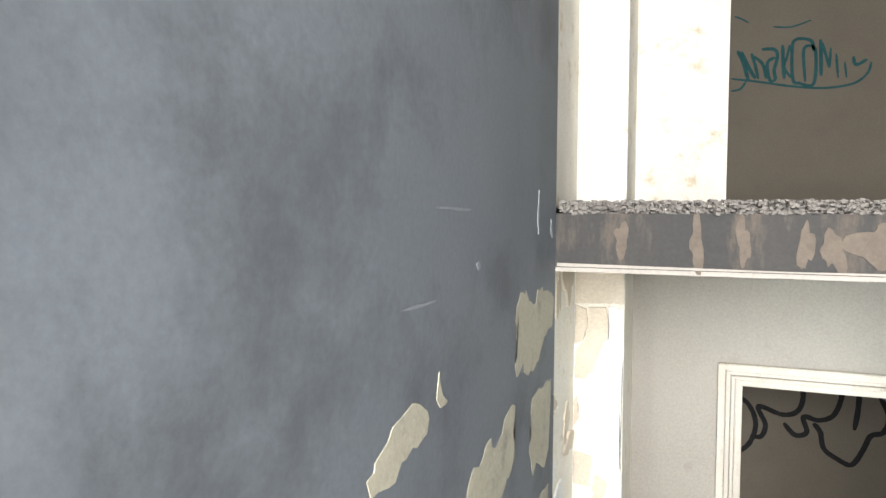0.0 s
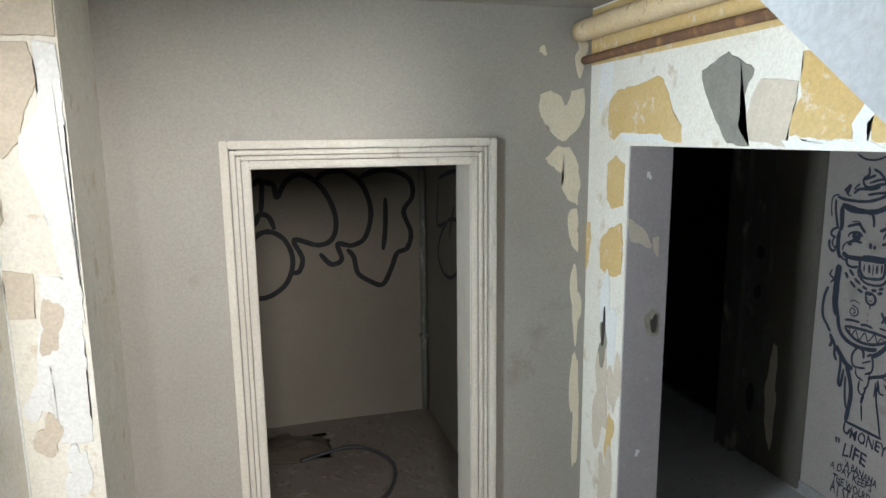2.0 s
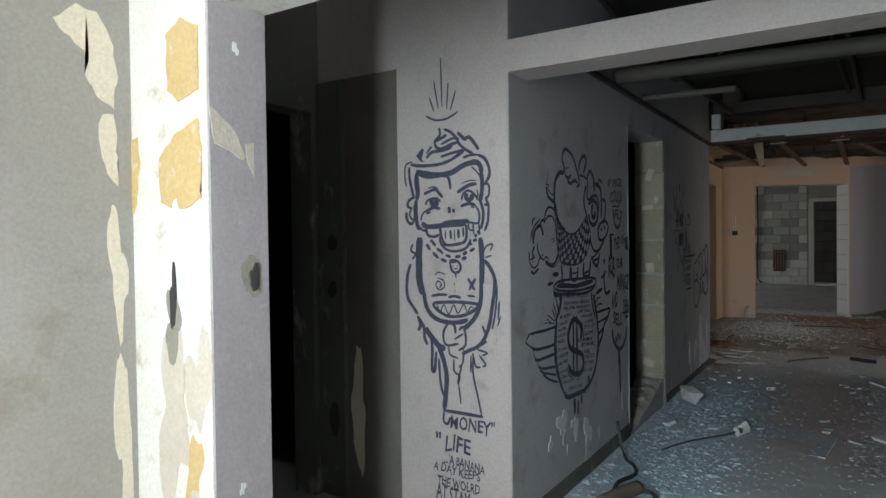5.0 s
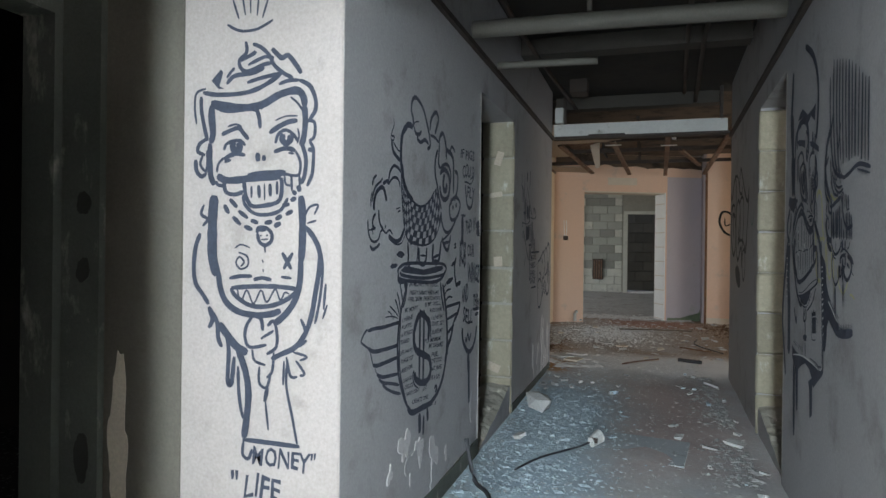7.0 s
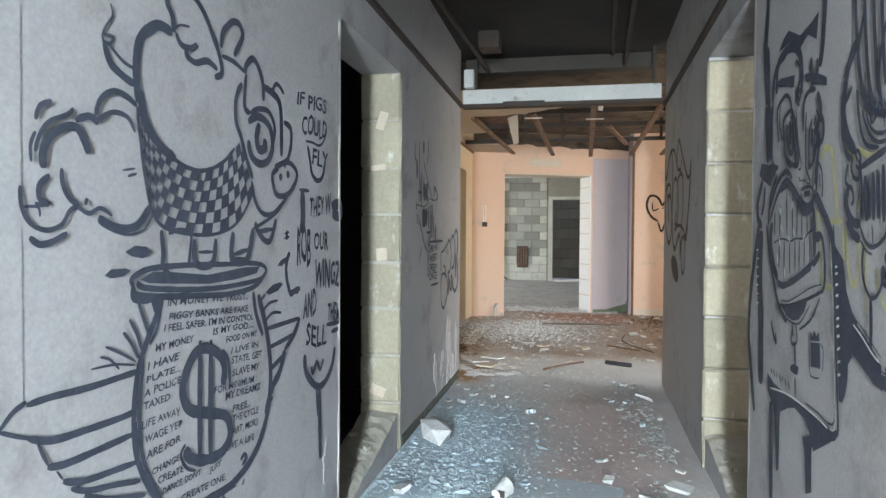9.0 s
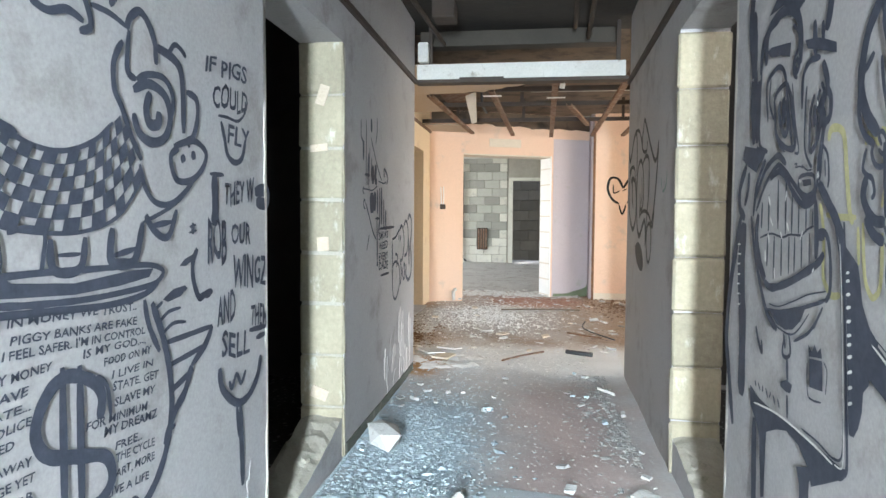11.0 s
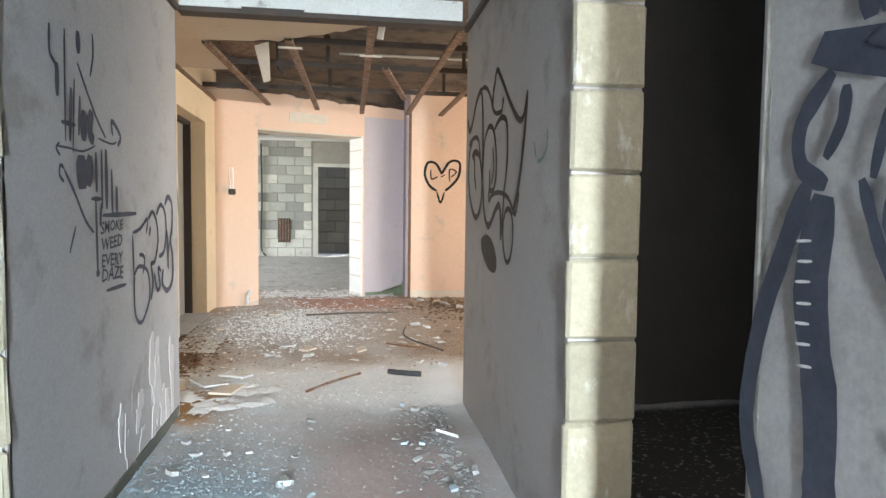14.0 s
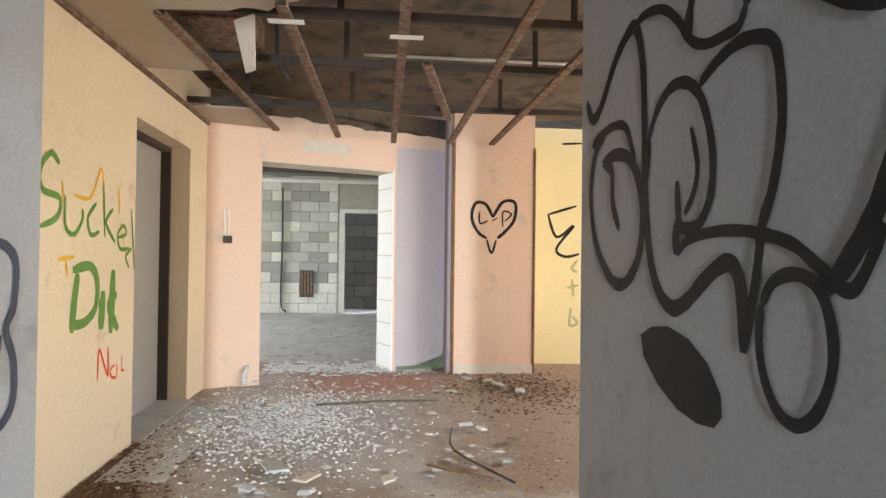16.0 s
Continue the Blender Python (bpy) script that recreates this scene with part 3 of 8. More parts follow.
for i, (outline, m, deep) in enumerate((
        ([(-0.723, 2.615), (-0.496, 2.618), (-0.501, 2.366), (-0.731, 2.365)], BARED, 0.007),
        ([(-0.714, 2.359), (-0.668, 2.337), (-0.659, 2.260), (-0.683, 2.194), (-0.721, 2.172)], BARED, 0.012),
        ([(-0.657, 2.348), (-0.581, 2.348), (-0.562, 2.238), (-0.608, 2.149), (-0.632, 2.060), (-0.677, 2.015), (-0.721, 2.015), (-0.713, 2.150), (-0.672, 2.194)], BARED, 0.005),
        ([(-0.570, 2.359), (-0.501, 2.349), (-0.495, 2.104), (-0.506, 1.497), (-0.554, 1.618), (-0.583, 1.830), (-0.634, 2.014), (-0.632, 2.082), (-0.575, 2.149), (-0.562, 2.261)], CRISP, 0.006),
        ([(-0.724, 1.924), (-0.702, 1.935), (-0.694, 1.831), (-0.724, 1.797)], BARED, 0.011),
        ([(-0.721, 1.680), (-0.632, 1.666), (-0.642, 1.523), (-0.726, 1.525)], BARED, 0.006),
        ([(-0.621, 1.662), (-0.513, 1.641), (-0.519, 1.100), (-0.612, 1.103), (-0.617, 1.352)], CRISP, 0.007))):
    outline = [(min(max(u, -0.717), -0.504), min(z, 2.6)) for u, z in outline]
    flake("filler_patch", host("pier_lower"), PIER_S, torn(outline, i + 90, 0.003), m, "cream filler and white coat left on the pier" if i == 0 else "", deep)
part("edge_bead", box(-0.722, -0.716, 3.283, 3.289, 0.05, 2.6), CRISP, host("pier_lower"))

NORTH_L = plane((0, 3.73, 0), (1, 0, 0), (0, -1, 0))
PEEL_CREAM = surface("cream_under_paint", (0.72, 0.64, 0.50), 0.85, (0.66, 0.58, 0.46), 0.4, 0.1, bump=0.4)
for i, outline in enumerate((
        [(1.227, 2.238), (1.276, 2.255), (1.333, 2.231), (1.351, 2.171), (1.381, 2.250), (1.438, 2.263), (1.446, 2.183), (1.423, 2.100), (1.372, 2.054), (1.335, 2.037), (1.280, 2.079), (1.228, 2.147), (1.225, 2.204)],
        [(1.258, 1.962), (1.322, 2.015), (1.374, 2.007), (1.414, 1.947), (1.430, 1.851), (1.419, 1.755), (1.371, 1.782), (1.342, 1.831), (1.349, 1.889), (1.297, 1.922)],
        [(1.381, 1.733), (1.420, 1.742), (1.425, 1.532), (1.393, 1.573), (1.374, 1.659)])):
    outline = [(min(u, 1.462), z) for u, z in outline]
    flake("paint_flake", host("wall_lobby_north"), NORTH_L, torn(outline, i + 300, 0.005), PEEL_CREAM, "cream undercoat bared beside the corner" if i == 0 else "", 0.003)
for i, (u, z, w, h) in enumerate(((1.42, 1.3, 0.05, 0.3), (1.42, 2.42, 0.06, 0.16), (1.24, 2.42, 0.04, 0.03), (1.43, 0.8, 0.05, 0.5))):
    flake("paint_flake", host("wall_lobby_north"), NORTH_L, blob(u, z, w, h, i + 310, 0.42), PEEL_CREAM, "", 0.003)

EAST = plane((1.47, 0, 0), (0, 1, 0), (-1, 0, 0))
STAINED = surface("mould_stain", (0.20, 0.19, 0.17), 0.9, (0.34, 0.32, 0.27), 0.6, 0.05, bump=0.3)
for i, (outline, m) in enumerate((
        ([(3.566, 2.202), (3.502, 2.238), (3.364, 2.254), (3.206, 2.274), (3.153, 2.205), (3.118, 2.139), (3.070, 2.092), (3.066, 2.030), (3.145, 2.041), (3.283, 2.060), (3.457, 2.071), (3.519, 2.041), (3.563, 2.053), (3.573, 2.128)], OCHRE),
        ([(2.557, 2.283), (2.345, 2.248), (2.339, 2.200), (2.346, 2.153), (2.371, 2.088), (2.382, 2.051), (2.463, 2.048), (2.583, 2.060), (2.578, 2.109), (2.554, 2.162)], OCHRE),
        ([(2.300, 2.218), (2.107, 2.188), (2.082, 1.999), (2.261, 2.009), (2.286, 2.040), (2.329, 2.048), (2.330, 2.091), (2.305, 2.149)], OCHRE),
        ([(2.709, 2.222), (2.558, 2.203), (2.583, 2.067), (2.589, 2.025), (2.738, 2.045), (2.766, 2.107)], BARED),
        ([(2.979, 2.271), (2.853, 2.316), (2.733, 2.254), (2.771, 2.169), (2.788, 2.093), (2.737, 2.029), (2.832, 2.032), (2.888, 2.099), (2.946, 2.185)], STAINED),
        ([(2.318, 2.197), (2.297, 2.194), (2.309, 2.125), (2.341, 2.092), (2.336, 2.042), (2.374, 2.044), (2.379, 2.088), (2.347, 2.141)], CRISP),
        ([(2.611, 2.047), (2.446, 2.047), (2.336, 2.045), (2.277, 2.028), (2.264, 2.006), (2.393, 2.006), (2.588, 2.013)], CRISP),
        ([(3.478, 2.071), (3.196, 2.065), (3.145, 2.032), (3.436, 2.039)], CRISP),
        ([(2.199, 2.081), (2.170, 2.090), (2.123, 2.081), (2.120, 2.054), (2.151, 2.034), (2.188, 2.041)], BARED),
        ([(3.562, 1.944), (3.497, 1.977), (3.429, 1.945), (3.429, 1.775), (3.514, 1.758), (3.559, 1.789)], OCHRE),
        ([(3.762, 1.655), (3.701, 1.680), (3.690, 1.602), (3.710, 1.489), (3.725, 1.462), (3.778, 1.491)], OCHRE),
        ([(3.603, 1.613), (3.534, 1.667), (3.435, 1.705), (3.421, 1.624), (3.425, 1.489), (3.508, 1.463), (3.601, 1.482)], OCHRE))):
    flake("paint_flake", host("wall_lobby_east"), EAST, torn(outline, i + 400, 0.004), m, "ochre paint layer bared by flaking" if i == 0 else "", 0.003, 2.024 if i < 9 else None)
for i, (u, z, w, h, m) in enumerate(((3.52, 1.25, 0.12, 0.4, CRISP), (3.56, 0.9, 0.14, 0.4, BARED), (3.5, 0.5, 0.1, 0.4, BARED), (3.6, 2.3, 0.1, 0.3, CRISP), (3.48, 0.75, 0.07, 0.2, OCHRE), (3.45, 1.0, 0.1, 0.25, BARED))):
    flake("paint_flake", host("wall_lobby_east"), EAST, blob(u, z, w, h, i + 420, 0.4), m, "", 0.003, 2.024 if z > 2.05 else None)
# No hole is cut: flat dark patches paint the shade inside holes and slots.
HOLE_SHADE = surface("dark_recess", (0.05, 0.045, 0.04), 0.95, bump=0.2)
flake("keyhole_slot", host("wall_lobby_east"), EAST, blob(3.545, 1.22, 0.025, 0.17, 9, 0.3), HOLE_SHADE, "dark broken slot in the plaster", 0.007)
flake("keyhole_rim", host("wall_lobby_east"), EAST, blob(3.55, 1.15, 0.07, 0.16, 19, 0.4), OLD_CREAM, "", 0.005)
tagged(link("jamb_north", box(1.473, 1.667, 3.392, 3.3995, 0.03, 2.02), LILAC_JAMB), "mauve painted jamb with a lock hole", "jamb", kind="structure")
JAMB_F = plane((0, 3.392, 0), (1, 0, 0), (0, -1, 0))
flake("lock_hole", host("jamb_north"), JAMB_F, blob(1.605, 1.28, 0.08, 0.11, 5, 0.15), OLD_CREAM, "broken-out lock hole", 0.004)
flake("lock_recess", host("jamb_north"), JAMB_F, blob(1.61, 1.275, 0.035, 0.06, 6, 0.3), HOLE_SHADE, "", 0.006)
for i, outline in enumerate(([(1.461, 1.736), (1.512, 1.711), (1.564, 1.665), (1.592, 1.607), (1.579, 1.597), (1.526, 1.623), (1.488, 1.637), (1.469, 1.682)], [(1.591, 1.641), (1.617, 1.650), (1.620, 1.560), (1.601, 1.584)])):
    flake("paint_flake", host("jamb_north"), JAMB_F, torn([(min(max(u, 1.476), 1.664), z) for u, z in outline], i + 440, 0.004), BARED, "", 0.003)
for k, z in enumerate((0.35, 1.9, 0.7)):
    flake("paint_flake", host("jamb_north"), JAMB_F, blob(1.56, z, 0.02, 0.03, 60 + k, 0.4), CRISP, "", 0.003)

# ---- broken floor slab edge ----
def rubble_strip(name, x0, x1, y, z, count, size, material, label, seed):
    """Ragged broken screed along an edge, one mesh."""
    rng = random.Random(seed)
    bm = bmesh.new()
    for i in range(count):
        c = Vector((x0 + (x1 - x0) * rng.random(), y + rng.uniform(-0.018, 0.07), z + rng.uniform(-0.012, 0.022)))
        stone(bm, c, size * rng.uniform(0.5, 1.5), rng)
    return tagged(link(name, bm, material), label, "rubble", kind="stuff")


def stone(bm, c, size, rng, flat=0.6):
    """A small angular fragment of eight corners pushed about."""
    turn = Euler((rng.uniform(-0.3, 0.3), rng.uniform(-0.3, 0.3), rng.uniform(0, 6.28))).to_matrix()
    sx, sy, sz = size * rng.uniform(0.6, 1.3), size * rng.uniform(0.5, 1.1), size * flat * rng.uniform(0.4, 1.1)
    v = []
    for x in (-1, 1):
        for y in (-1, 1):
            for z in (-1, 1):
                p = Vector((x * sx * rng.uniform(0.55, 1), y * sy * rng.uniform(0.55, 1), z * sz * rng.uniform(0.6, 1))) * 0.5
                v.append(bm.verts.new(c + turn @ p))
    for f in ((0, 1, 3, 2), (4, 6, 7, 5), (0, 4, 5, 1), (2, 3, 7, 6), (0, 2, 6, 4), (1, 5, 7, 3)):
        bm.faces.new([v[i] for i in f])


SCREED = surface("broken_screed", (0.24, 0.22, 0.20), 0.95, (0.12, 0.11, 0.10), 0.5, 0.04, bump=0.8)
rubble_strip("slab_rubble", -0.57, 0.54, 2.13, 2.772, 2600, 0.0115, SCREED, "crumbling screed along the broken slab edge", 4)
REMNANT = surface("plaster_remnant", (0.14, 0.112, 0.088), 0.9, (0.07, 0.06, 0.05), 0.5, 0.05, bump=0.5)
SLAB_F = plane((0, 2.124, 0), (1, 0, 0), (0, -1, 0))
for i, (u, z, w, h) in enumerate(((-0.4, 2.69, 0.04, 0.08), (-0.21, 2.68, 0.035, 0.13), (-0.1, 2.69, 0.03, 0.12), (0.04, 2.68, 0.03, 0.13), (0.1, 2.67, 0.05, 0.10), (0.21, 2.69, 0.12, 0.13), (0.3, 2.70, 0.05, 0.1), (0.42, 2.68, 0.07, 0.12))):
    flake("paint_remnant", host("upper_floor_slab"), SLAB_F, blob(u, z, w, h, i + 500, 0.35), REMNANT, "", 0.002)
flake("soffit_edge", host("upper_floor_slab"), SLAB_F, [(-0.575, 2.612), (0.535, 2.612), (0.535, 2.62), (0.0, 2.616), (-0.575, 2.622)], LOBBY_PAINT, "", 0.002)
tagged(link("soffit_lobby", box(-0.72, 1.469, 2.126, 3.729, 2.598, 2.6095), LOBBY_PAINT), "grey-white painted soffit with stains", "ceiling", kind="structure")
STR_F = plane((0.54, 0, 0), (0, 1, 0), (-1, 0, 0))
for i, (u, z, w, h, m) in enumerate(((1.78, 2.45, 0.05, 0.09, CONCRETE), (1.93, 2.62, 0.07, 0.14, GREY_PAINT), (1.62, 2.3, 0.07, 0.13, CONCRETE), (1.60, 2.27, 0.02, 0.03, HOLE_SHADE), (1.84, 2.5, 0.025, 0.04, HOLE_SHADE), (2.03, 2.7, 0.08, 0.07, GREY_PAINT), (1.5, 2.32, 0.08, 0.05, GREY_PAINT))):
    flake("chipped_patch", host("stairs_upper"), STR_F, blob(u, z, w, h, i + 520, 0.4), m, "", 0.003)

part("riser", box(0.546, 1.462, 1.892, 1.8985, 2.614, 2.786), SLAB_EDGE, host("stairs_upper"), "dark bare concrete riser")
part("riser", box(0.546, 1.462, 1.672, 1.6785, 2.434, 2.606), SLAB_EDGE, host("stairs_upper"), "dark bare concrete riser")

# ---- framed doorway ----
def architrave(name, x0, x1, top, y, width, material, label):
    """A stepped door surround: two uprights and a head, each with three mouldings, and the lining through the wall."""
    base = tagged(new(name), label, "door frame", kind="structure")
    for i, (inner, outer, proud) in enumerate(((0.0, width * 0.26, 0.012), (width * 0.30, width * 0.44, 0.028), (width * 0.48, width * 0.66, 0.022), (width * 0.70, width, 0.042))):
        part("upright_moulding", box(x0 - outer, x0 - inner, y - proud, y - 0.001, 0.03, top + outer, 0.004), material, base)
        part("upright_moulding", box(x1 + inner, x1 + outer, y - proud, y - 0.001, 0.03, top + outer, 0.004), material, base)
        part("head_moulding", box(x0 - inner, x1 + inner, y - proud + 0.0015, y - 0.001, top + inner, top + outer, 0.004), material, base)
    part("lining", box(x0 - 0.001, x0 + 0.005, y + 0.001, y + 0.2, 0.03, top), material, base)
    part("lining", box(x1 - 0.005, x1 + 0.001, y + 0.001, y + 0.2, 0.03, top), material, base)
    part("lining_head", box(x0 + 0.005, x1 - 0.005, y + 0.001, y + 0.2, top - 0.005, top + 0.001), material, base)
    return base


architrave("door_frame_1", 0.01, 0.915, 1.95, 3.73, 0.105, WOOD_PAINT, "worn white moulded wooden door frame without a door")


# ---- pipes and cables ----
def tube(points, radius, sides=10, smooth=4):
    """A round tube through points, its way smoothed."""
    pts = [Vector(p) for p in points]
    line = []
    for i in range(len(pts) - 1):
        a, b, c, d = pts[max(i - 1, 0)], pts[i], pts[i + 1], pts[min(i + 2, len(pts) - 1)]
        for k in range(smooth):
            t = k / smooth
            line.append(0.5 * (2 * b + (c - a) * t + (2 * a - 5 * b + 4 * c - d) * t * t + (3 * b - a - 3 * c + d) * t ** 3))
    line.append(pts[-1])
    bm = bmesh.new()
    rings = []
    for i, p in enumerate(line):
        way = (line[min(i + 1, len(line) - 1)] - line[max(i - 1, 0)]).normalized()
        side = way.cross(Vector((0, 0, 1)) if abs(way.z) < 0.9 else Vector((1, 0, 0))).normalized()
        up = side.cross(way)
        rings.append([bm.verts.new(p + radius * (math.cos(2 * math.pi * k / sides) * side + math.sin(2 * math.pi * k / sides) * up)) for k in range(sides)])
    for r, q in zip(rings, rings[1:]):
        for k in range(sides):
            bm.faces.new((r[k], r[(k + 1) % sides], q[(k + 1) % sides], q[k])).smooth = True
    bm.faces.new(rings[0][::-1]), bm.faces.new(rings[-1])
    bmesh.ops.recalc_face_normals(bm, faces=bm.faces[:])
    return bm


LAGGED = surface("ochre_lagged_pipe", (0.62, 0.44, 0.22), 0.85, (0.7, 0.6, 0.45), 0.5, 0.1, (0.3, 0.2, 0.12), 0.1, 0.05, bump=0.6)
PIPE_GREY = surface("dusty_grey_pipe", (0.13, 0.12, 0.10), 0.7, (0.085, 0.078, 0.066), 0.5, 0.2, bump=0.3)
BLACK_PLASTIC = surface("dusty_black_cable", (0.025, 0.026, 0.03), 0.6, (0.06, 0.06, 0.065), 0.5, 0.05, bump=0.2)
tagged(link("lagged_pipe", tube([(1.41, 3.72, 2.5), (1.41, 3.3, 2.5), (1.415, 2.2, 2.5)], 0.045, 14), LAGGED), "ochre painted lagged pipe under the soffit", "pipe")
tagged(link("rusty_pipe", tube([(1.43, 3.72, 2.38), (1.43, 3.0, 2.39), (1.43, 2.2, 2.39)], 0.018, 10), RUST), "thin rusty pipe along the wall", "pipe")
tagged(link("ochre_band", box(1.4655, 1.4695, 2.1, 3.725, 2.36, 2.59), OCHRE), "ochre paint band behind the pipes", "paint band", kind="structure")
tagged(link("room_conduit", tube([(1.15, 5.57, 0.05), (1.15, 5.57, 1.2), (1.15, 5.57, 2.59)], 0.022, 10), GREEN_GREY), "grey conduit in the room corner", "conduit")
for z in (0.6, 2.05):
    tagged(link("conduit_clip", box(1.12, 1.179, 5.55, 5.599, z, z + 0.03, 0.004), GREEN_GREY), "grey conduit clip on the wall", "clip", "conduit clips")

# ---- lobby: dirty strips, switch holes ----
PILLAR_F = plane((2.93, 3.25, 0), (0, 1, 0), (-1, 0, 0))
BROWN_STRIP = surface("brown_bare_plaster", (0.11, 0.098, 0.08), 0.9, (0.17, 0.15, 0.12), 0.5, 0.15, (0.12, 0.105, 0.09), 0.12, 0.1, bump=0.5, streak=0.3)
flake("bare_strip", host("wall_lobby_far"), PILLAR_F, [(0.60, 0.03), (0.60, 2.2), (0.93, 2.2), (0.93, 0.03)], BROWN_STRIP, "brown bare plaster strip", 0.006)
flake("green_strip", host("wall_lobby_far"), PILLAR_F, [(0.93, 0.03), (0.93, 2.2), (1.105, 2.2), (1.105, 0.03)], GREEN_GREY, "grey-green jamb strip", 0.03)
for z in (1.36, 1.12, 0.45):
    flake("switch_hole", host("wall_lobby_far"), PILLAR_F, blob(1.0, z, 0.06, 0.09 if z > 1 else 0.2, int(z * 10), 0.1), HOLE_SHADE, "", 0.033)
flake("pale_streak", host("wall_lobby_far"), PILLAR_F, blob(0.86, 0.5, 0.1, 0.5, 77, 0.3), BARED, "", 0.008)
flake("corner_bead", host("wall_lobby_far"), PILLAR_F, [(0.004, 0.03), (0.004, 2.1), (0.05, 2.1), (0.045, 0.03)], PILLAR, "", 0.004)
flake("skirting_scar", host("wall_lobby_far"), PILLAR_F, [(0.0, 0.03), (0.0, 0.1), (0.3, 0.095), (0.62, 0.1), (0.62, 0.03)], CORRIDOR, "", 0.005)
SALT = surface("salt_bloomed_paint", (0.60, 0.58, 0.575), 0.9, (0.46, 0.44, 0.435), 0.6, 0.03, bump=0.6)
NORTH_C = plane((0, 3.25, 0), (1, 0, 0), (0, -1, 0))
for i in range(26):
    rng = random.Random(i + 800)
    x = rng.choice((rng.uniform(3.2, 4.68), rng.uniform(6.6, 7.5), rng.uniform(5.75, 7.5)))
    flake("salt_bloom", host("wall_corridor_north"), NORTH_C, blob(x, rng.uniform(0.12, 0.42), rng.uniform(0.03, 0.12), rng.uniform(0.05, 0.2) * (1.6 if x > 6.5 else 0.8), i + 800, 0.5), (SALT, CORRIDOR, SALT)[i % 3], "", 0.0015)
flake("skirting_scar", host("wall_corridor_north"), NORTH_C, [(3.13, 0.03), (3.13, 0.12), (3.9, 0.115), (4.71, 0.12), (4.71, 0.03)], GREEN_GREY, "", 0.006)
flake("skirting_scar", host("wall_corridor_north"), NORTH_C, [(5.70, 0.03), (5.70, 0.09), (6.6, 0.085), (7.6, 0.09), (7.6, 0.03)], GREEN_GREY, "", 0.006)

# ---- ceiling remains ----
tagged(link("ceiling_trim_north", box(3.2, 7.62, 3.225, 3.248, 2.3, 2.33), DARK_STEEL), "dark metal ceiling angle along the wall", "trim", kind="structure")
m = plane((7.66, 1.59, 0), (-6.02, 0.145, 0), (0.145, 6.02, 0))
bm = bmesh.new()
slab_of(bm, 0.03, 4.5, 0.002, 0.025, 2.27, 2.3)
bm.transform(m)
tagged(link("ceiling_trim_south", bm, DARK_STEEL), "dark metal ceiling angle along the wall", "trim", kind="structure")
tagged(link("ceiling_pipe", tube([(4.45, 1.72, 2.36), (4.42, 2.4, 2.365), (4.4, 3.22, 2.37)], 0.045, 14), PIPE_GREY), "dusty grey pipe crossing the corridor ceiling", "pipe")
tagged(link("ceiling_pipe_small", tube([(5.0, 2.62, 2.33), (5.0, 2.9, 2.335), (5.0, 3.22, 2.34)], 0.022, 10), PIPE_GREY), "thin dusty pipe stub in the corridor ceiling", "pipe")
tagged(link("pipe_hanger", tube([(4.42, 2.62, 2.42), (4.42, 2.62, 2.6), (4.42, 2.62, 2.77)], 0.014, 8), PIPE_GREY), "rod hanger holding the ceiling pipe", "hanger")
for k, (y, z) in enumerate(((2.05, 2.7), (1.95, 2.62), (3.05, 2.6))):
    tagged(link("cable_run", tube([(3.3, y, z), (5.0, y + 0.05, z - 0.03), (7.6, y - 0.04, z)], 0.016, 8), DARK_STEEL), "blackened cable run under the ceiling", "cable", "ceiling cables")
beam = tagged(new("ceiling_light_rail"), "dusty white metal rail across the corridor end", "rail")
part("face_plate", box(7.68, 7.72, 1.62, 3.24, 2.345, 2.465, 0.004), WHITE_METAL, beam)
part("dark_flange", box(7.66, 7.78, 1.6, 3.25, 2.315, 2.343, 0.003), DARK_STEEL, beam)
part("torn_strip", box(7.672, 7.679, 2.55, 2.9, 2.343, 2.358), DARK_STEEL, beam)
part("end_fitting", box(7.60, 7.68, 3.14, 3.22, 2.47, 2.62, 0.005), WHITE_METAL, beam)
part("bracket", box(7.70, 7.73, 1.66, 1.69, 2.465, 2.775), DARK_STEEL, beam)
part("bracket", box(7.70, 7.73, 3.12, 3.15, 2.465, 2.775), DARK_STEEL, beam)
tagged(link("junction_box", box(6.9, 7.1, 2.85, 3.0, 2.6, 2.72, 0.006), DARK_STEEL), "blackened junction box below the ceiling", "junction box")


def channel(name, x0, y0, x1, y1, z, width, height, material, label, group):
    """A pressed ceiling channel: a web with two turned-up flanges."""
    way = Vector((x1 - x0, y1 - y0))
    bm = bmesh.new()
    slab_of(bm, 0, way.length, -width / 2, width / 2, 0, 0.003)
    slab_of(bm, 0, way.length, -width / 2 - 0.003, -width / 2, 0, height)
    slab_of(bm, 0, way.length, width / 2, width / 2 + 0.003, 0, height)
    bm.transform(Matrix.Translation((x0, y0, z)) @ Matrix.Rotation(math.atan2(way.y, way.x), 4, "Z"))
    return tagged(link(name, bm, material), label, "ceiling channel", group)


for x0, y0, x1, y1 in ((8.95, 3.34, 11.93, 3.19), (8.75, 2.72, 12.18, 2.62), (7.75, 2.14, 12.4, 2.06), (7.75, 1.52, 12.35, 1.47), (8.8, 1.06, 12.35, 1.03), (9.6, 1.95, 11.2, 1.62)):
    channel("ceiling_channel", x0, y0, x1, y1, HALL, 0.05, 0.026, GALV, "rust-spotted steel ceiling channel stripped of its boards", "ceiling channels")
for x, y0, y1, z in ((9.0, 1.0, 3.75, HALL + 0.045), (9.85, 0.0, 3.76, HALL + 0.045), (11.05, 0.0, 3.77, HALL + 0.045)):
    channel("carrier_channel", x, y0, x, y1, z, 0.04, 0.045, DARK_STEEL, "dark steel carrier channel under the slab", "carrier channels")
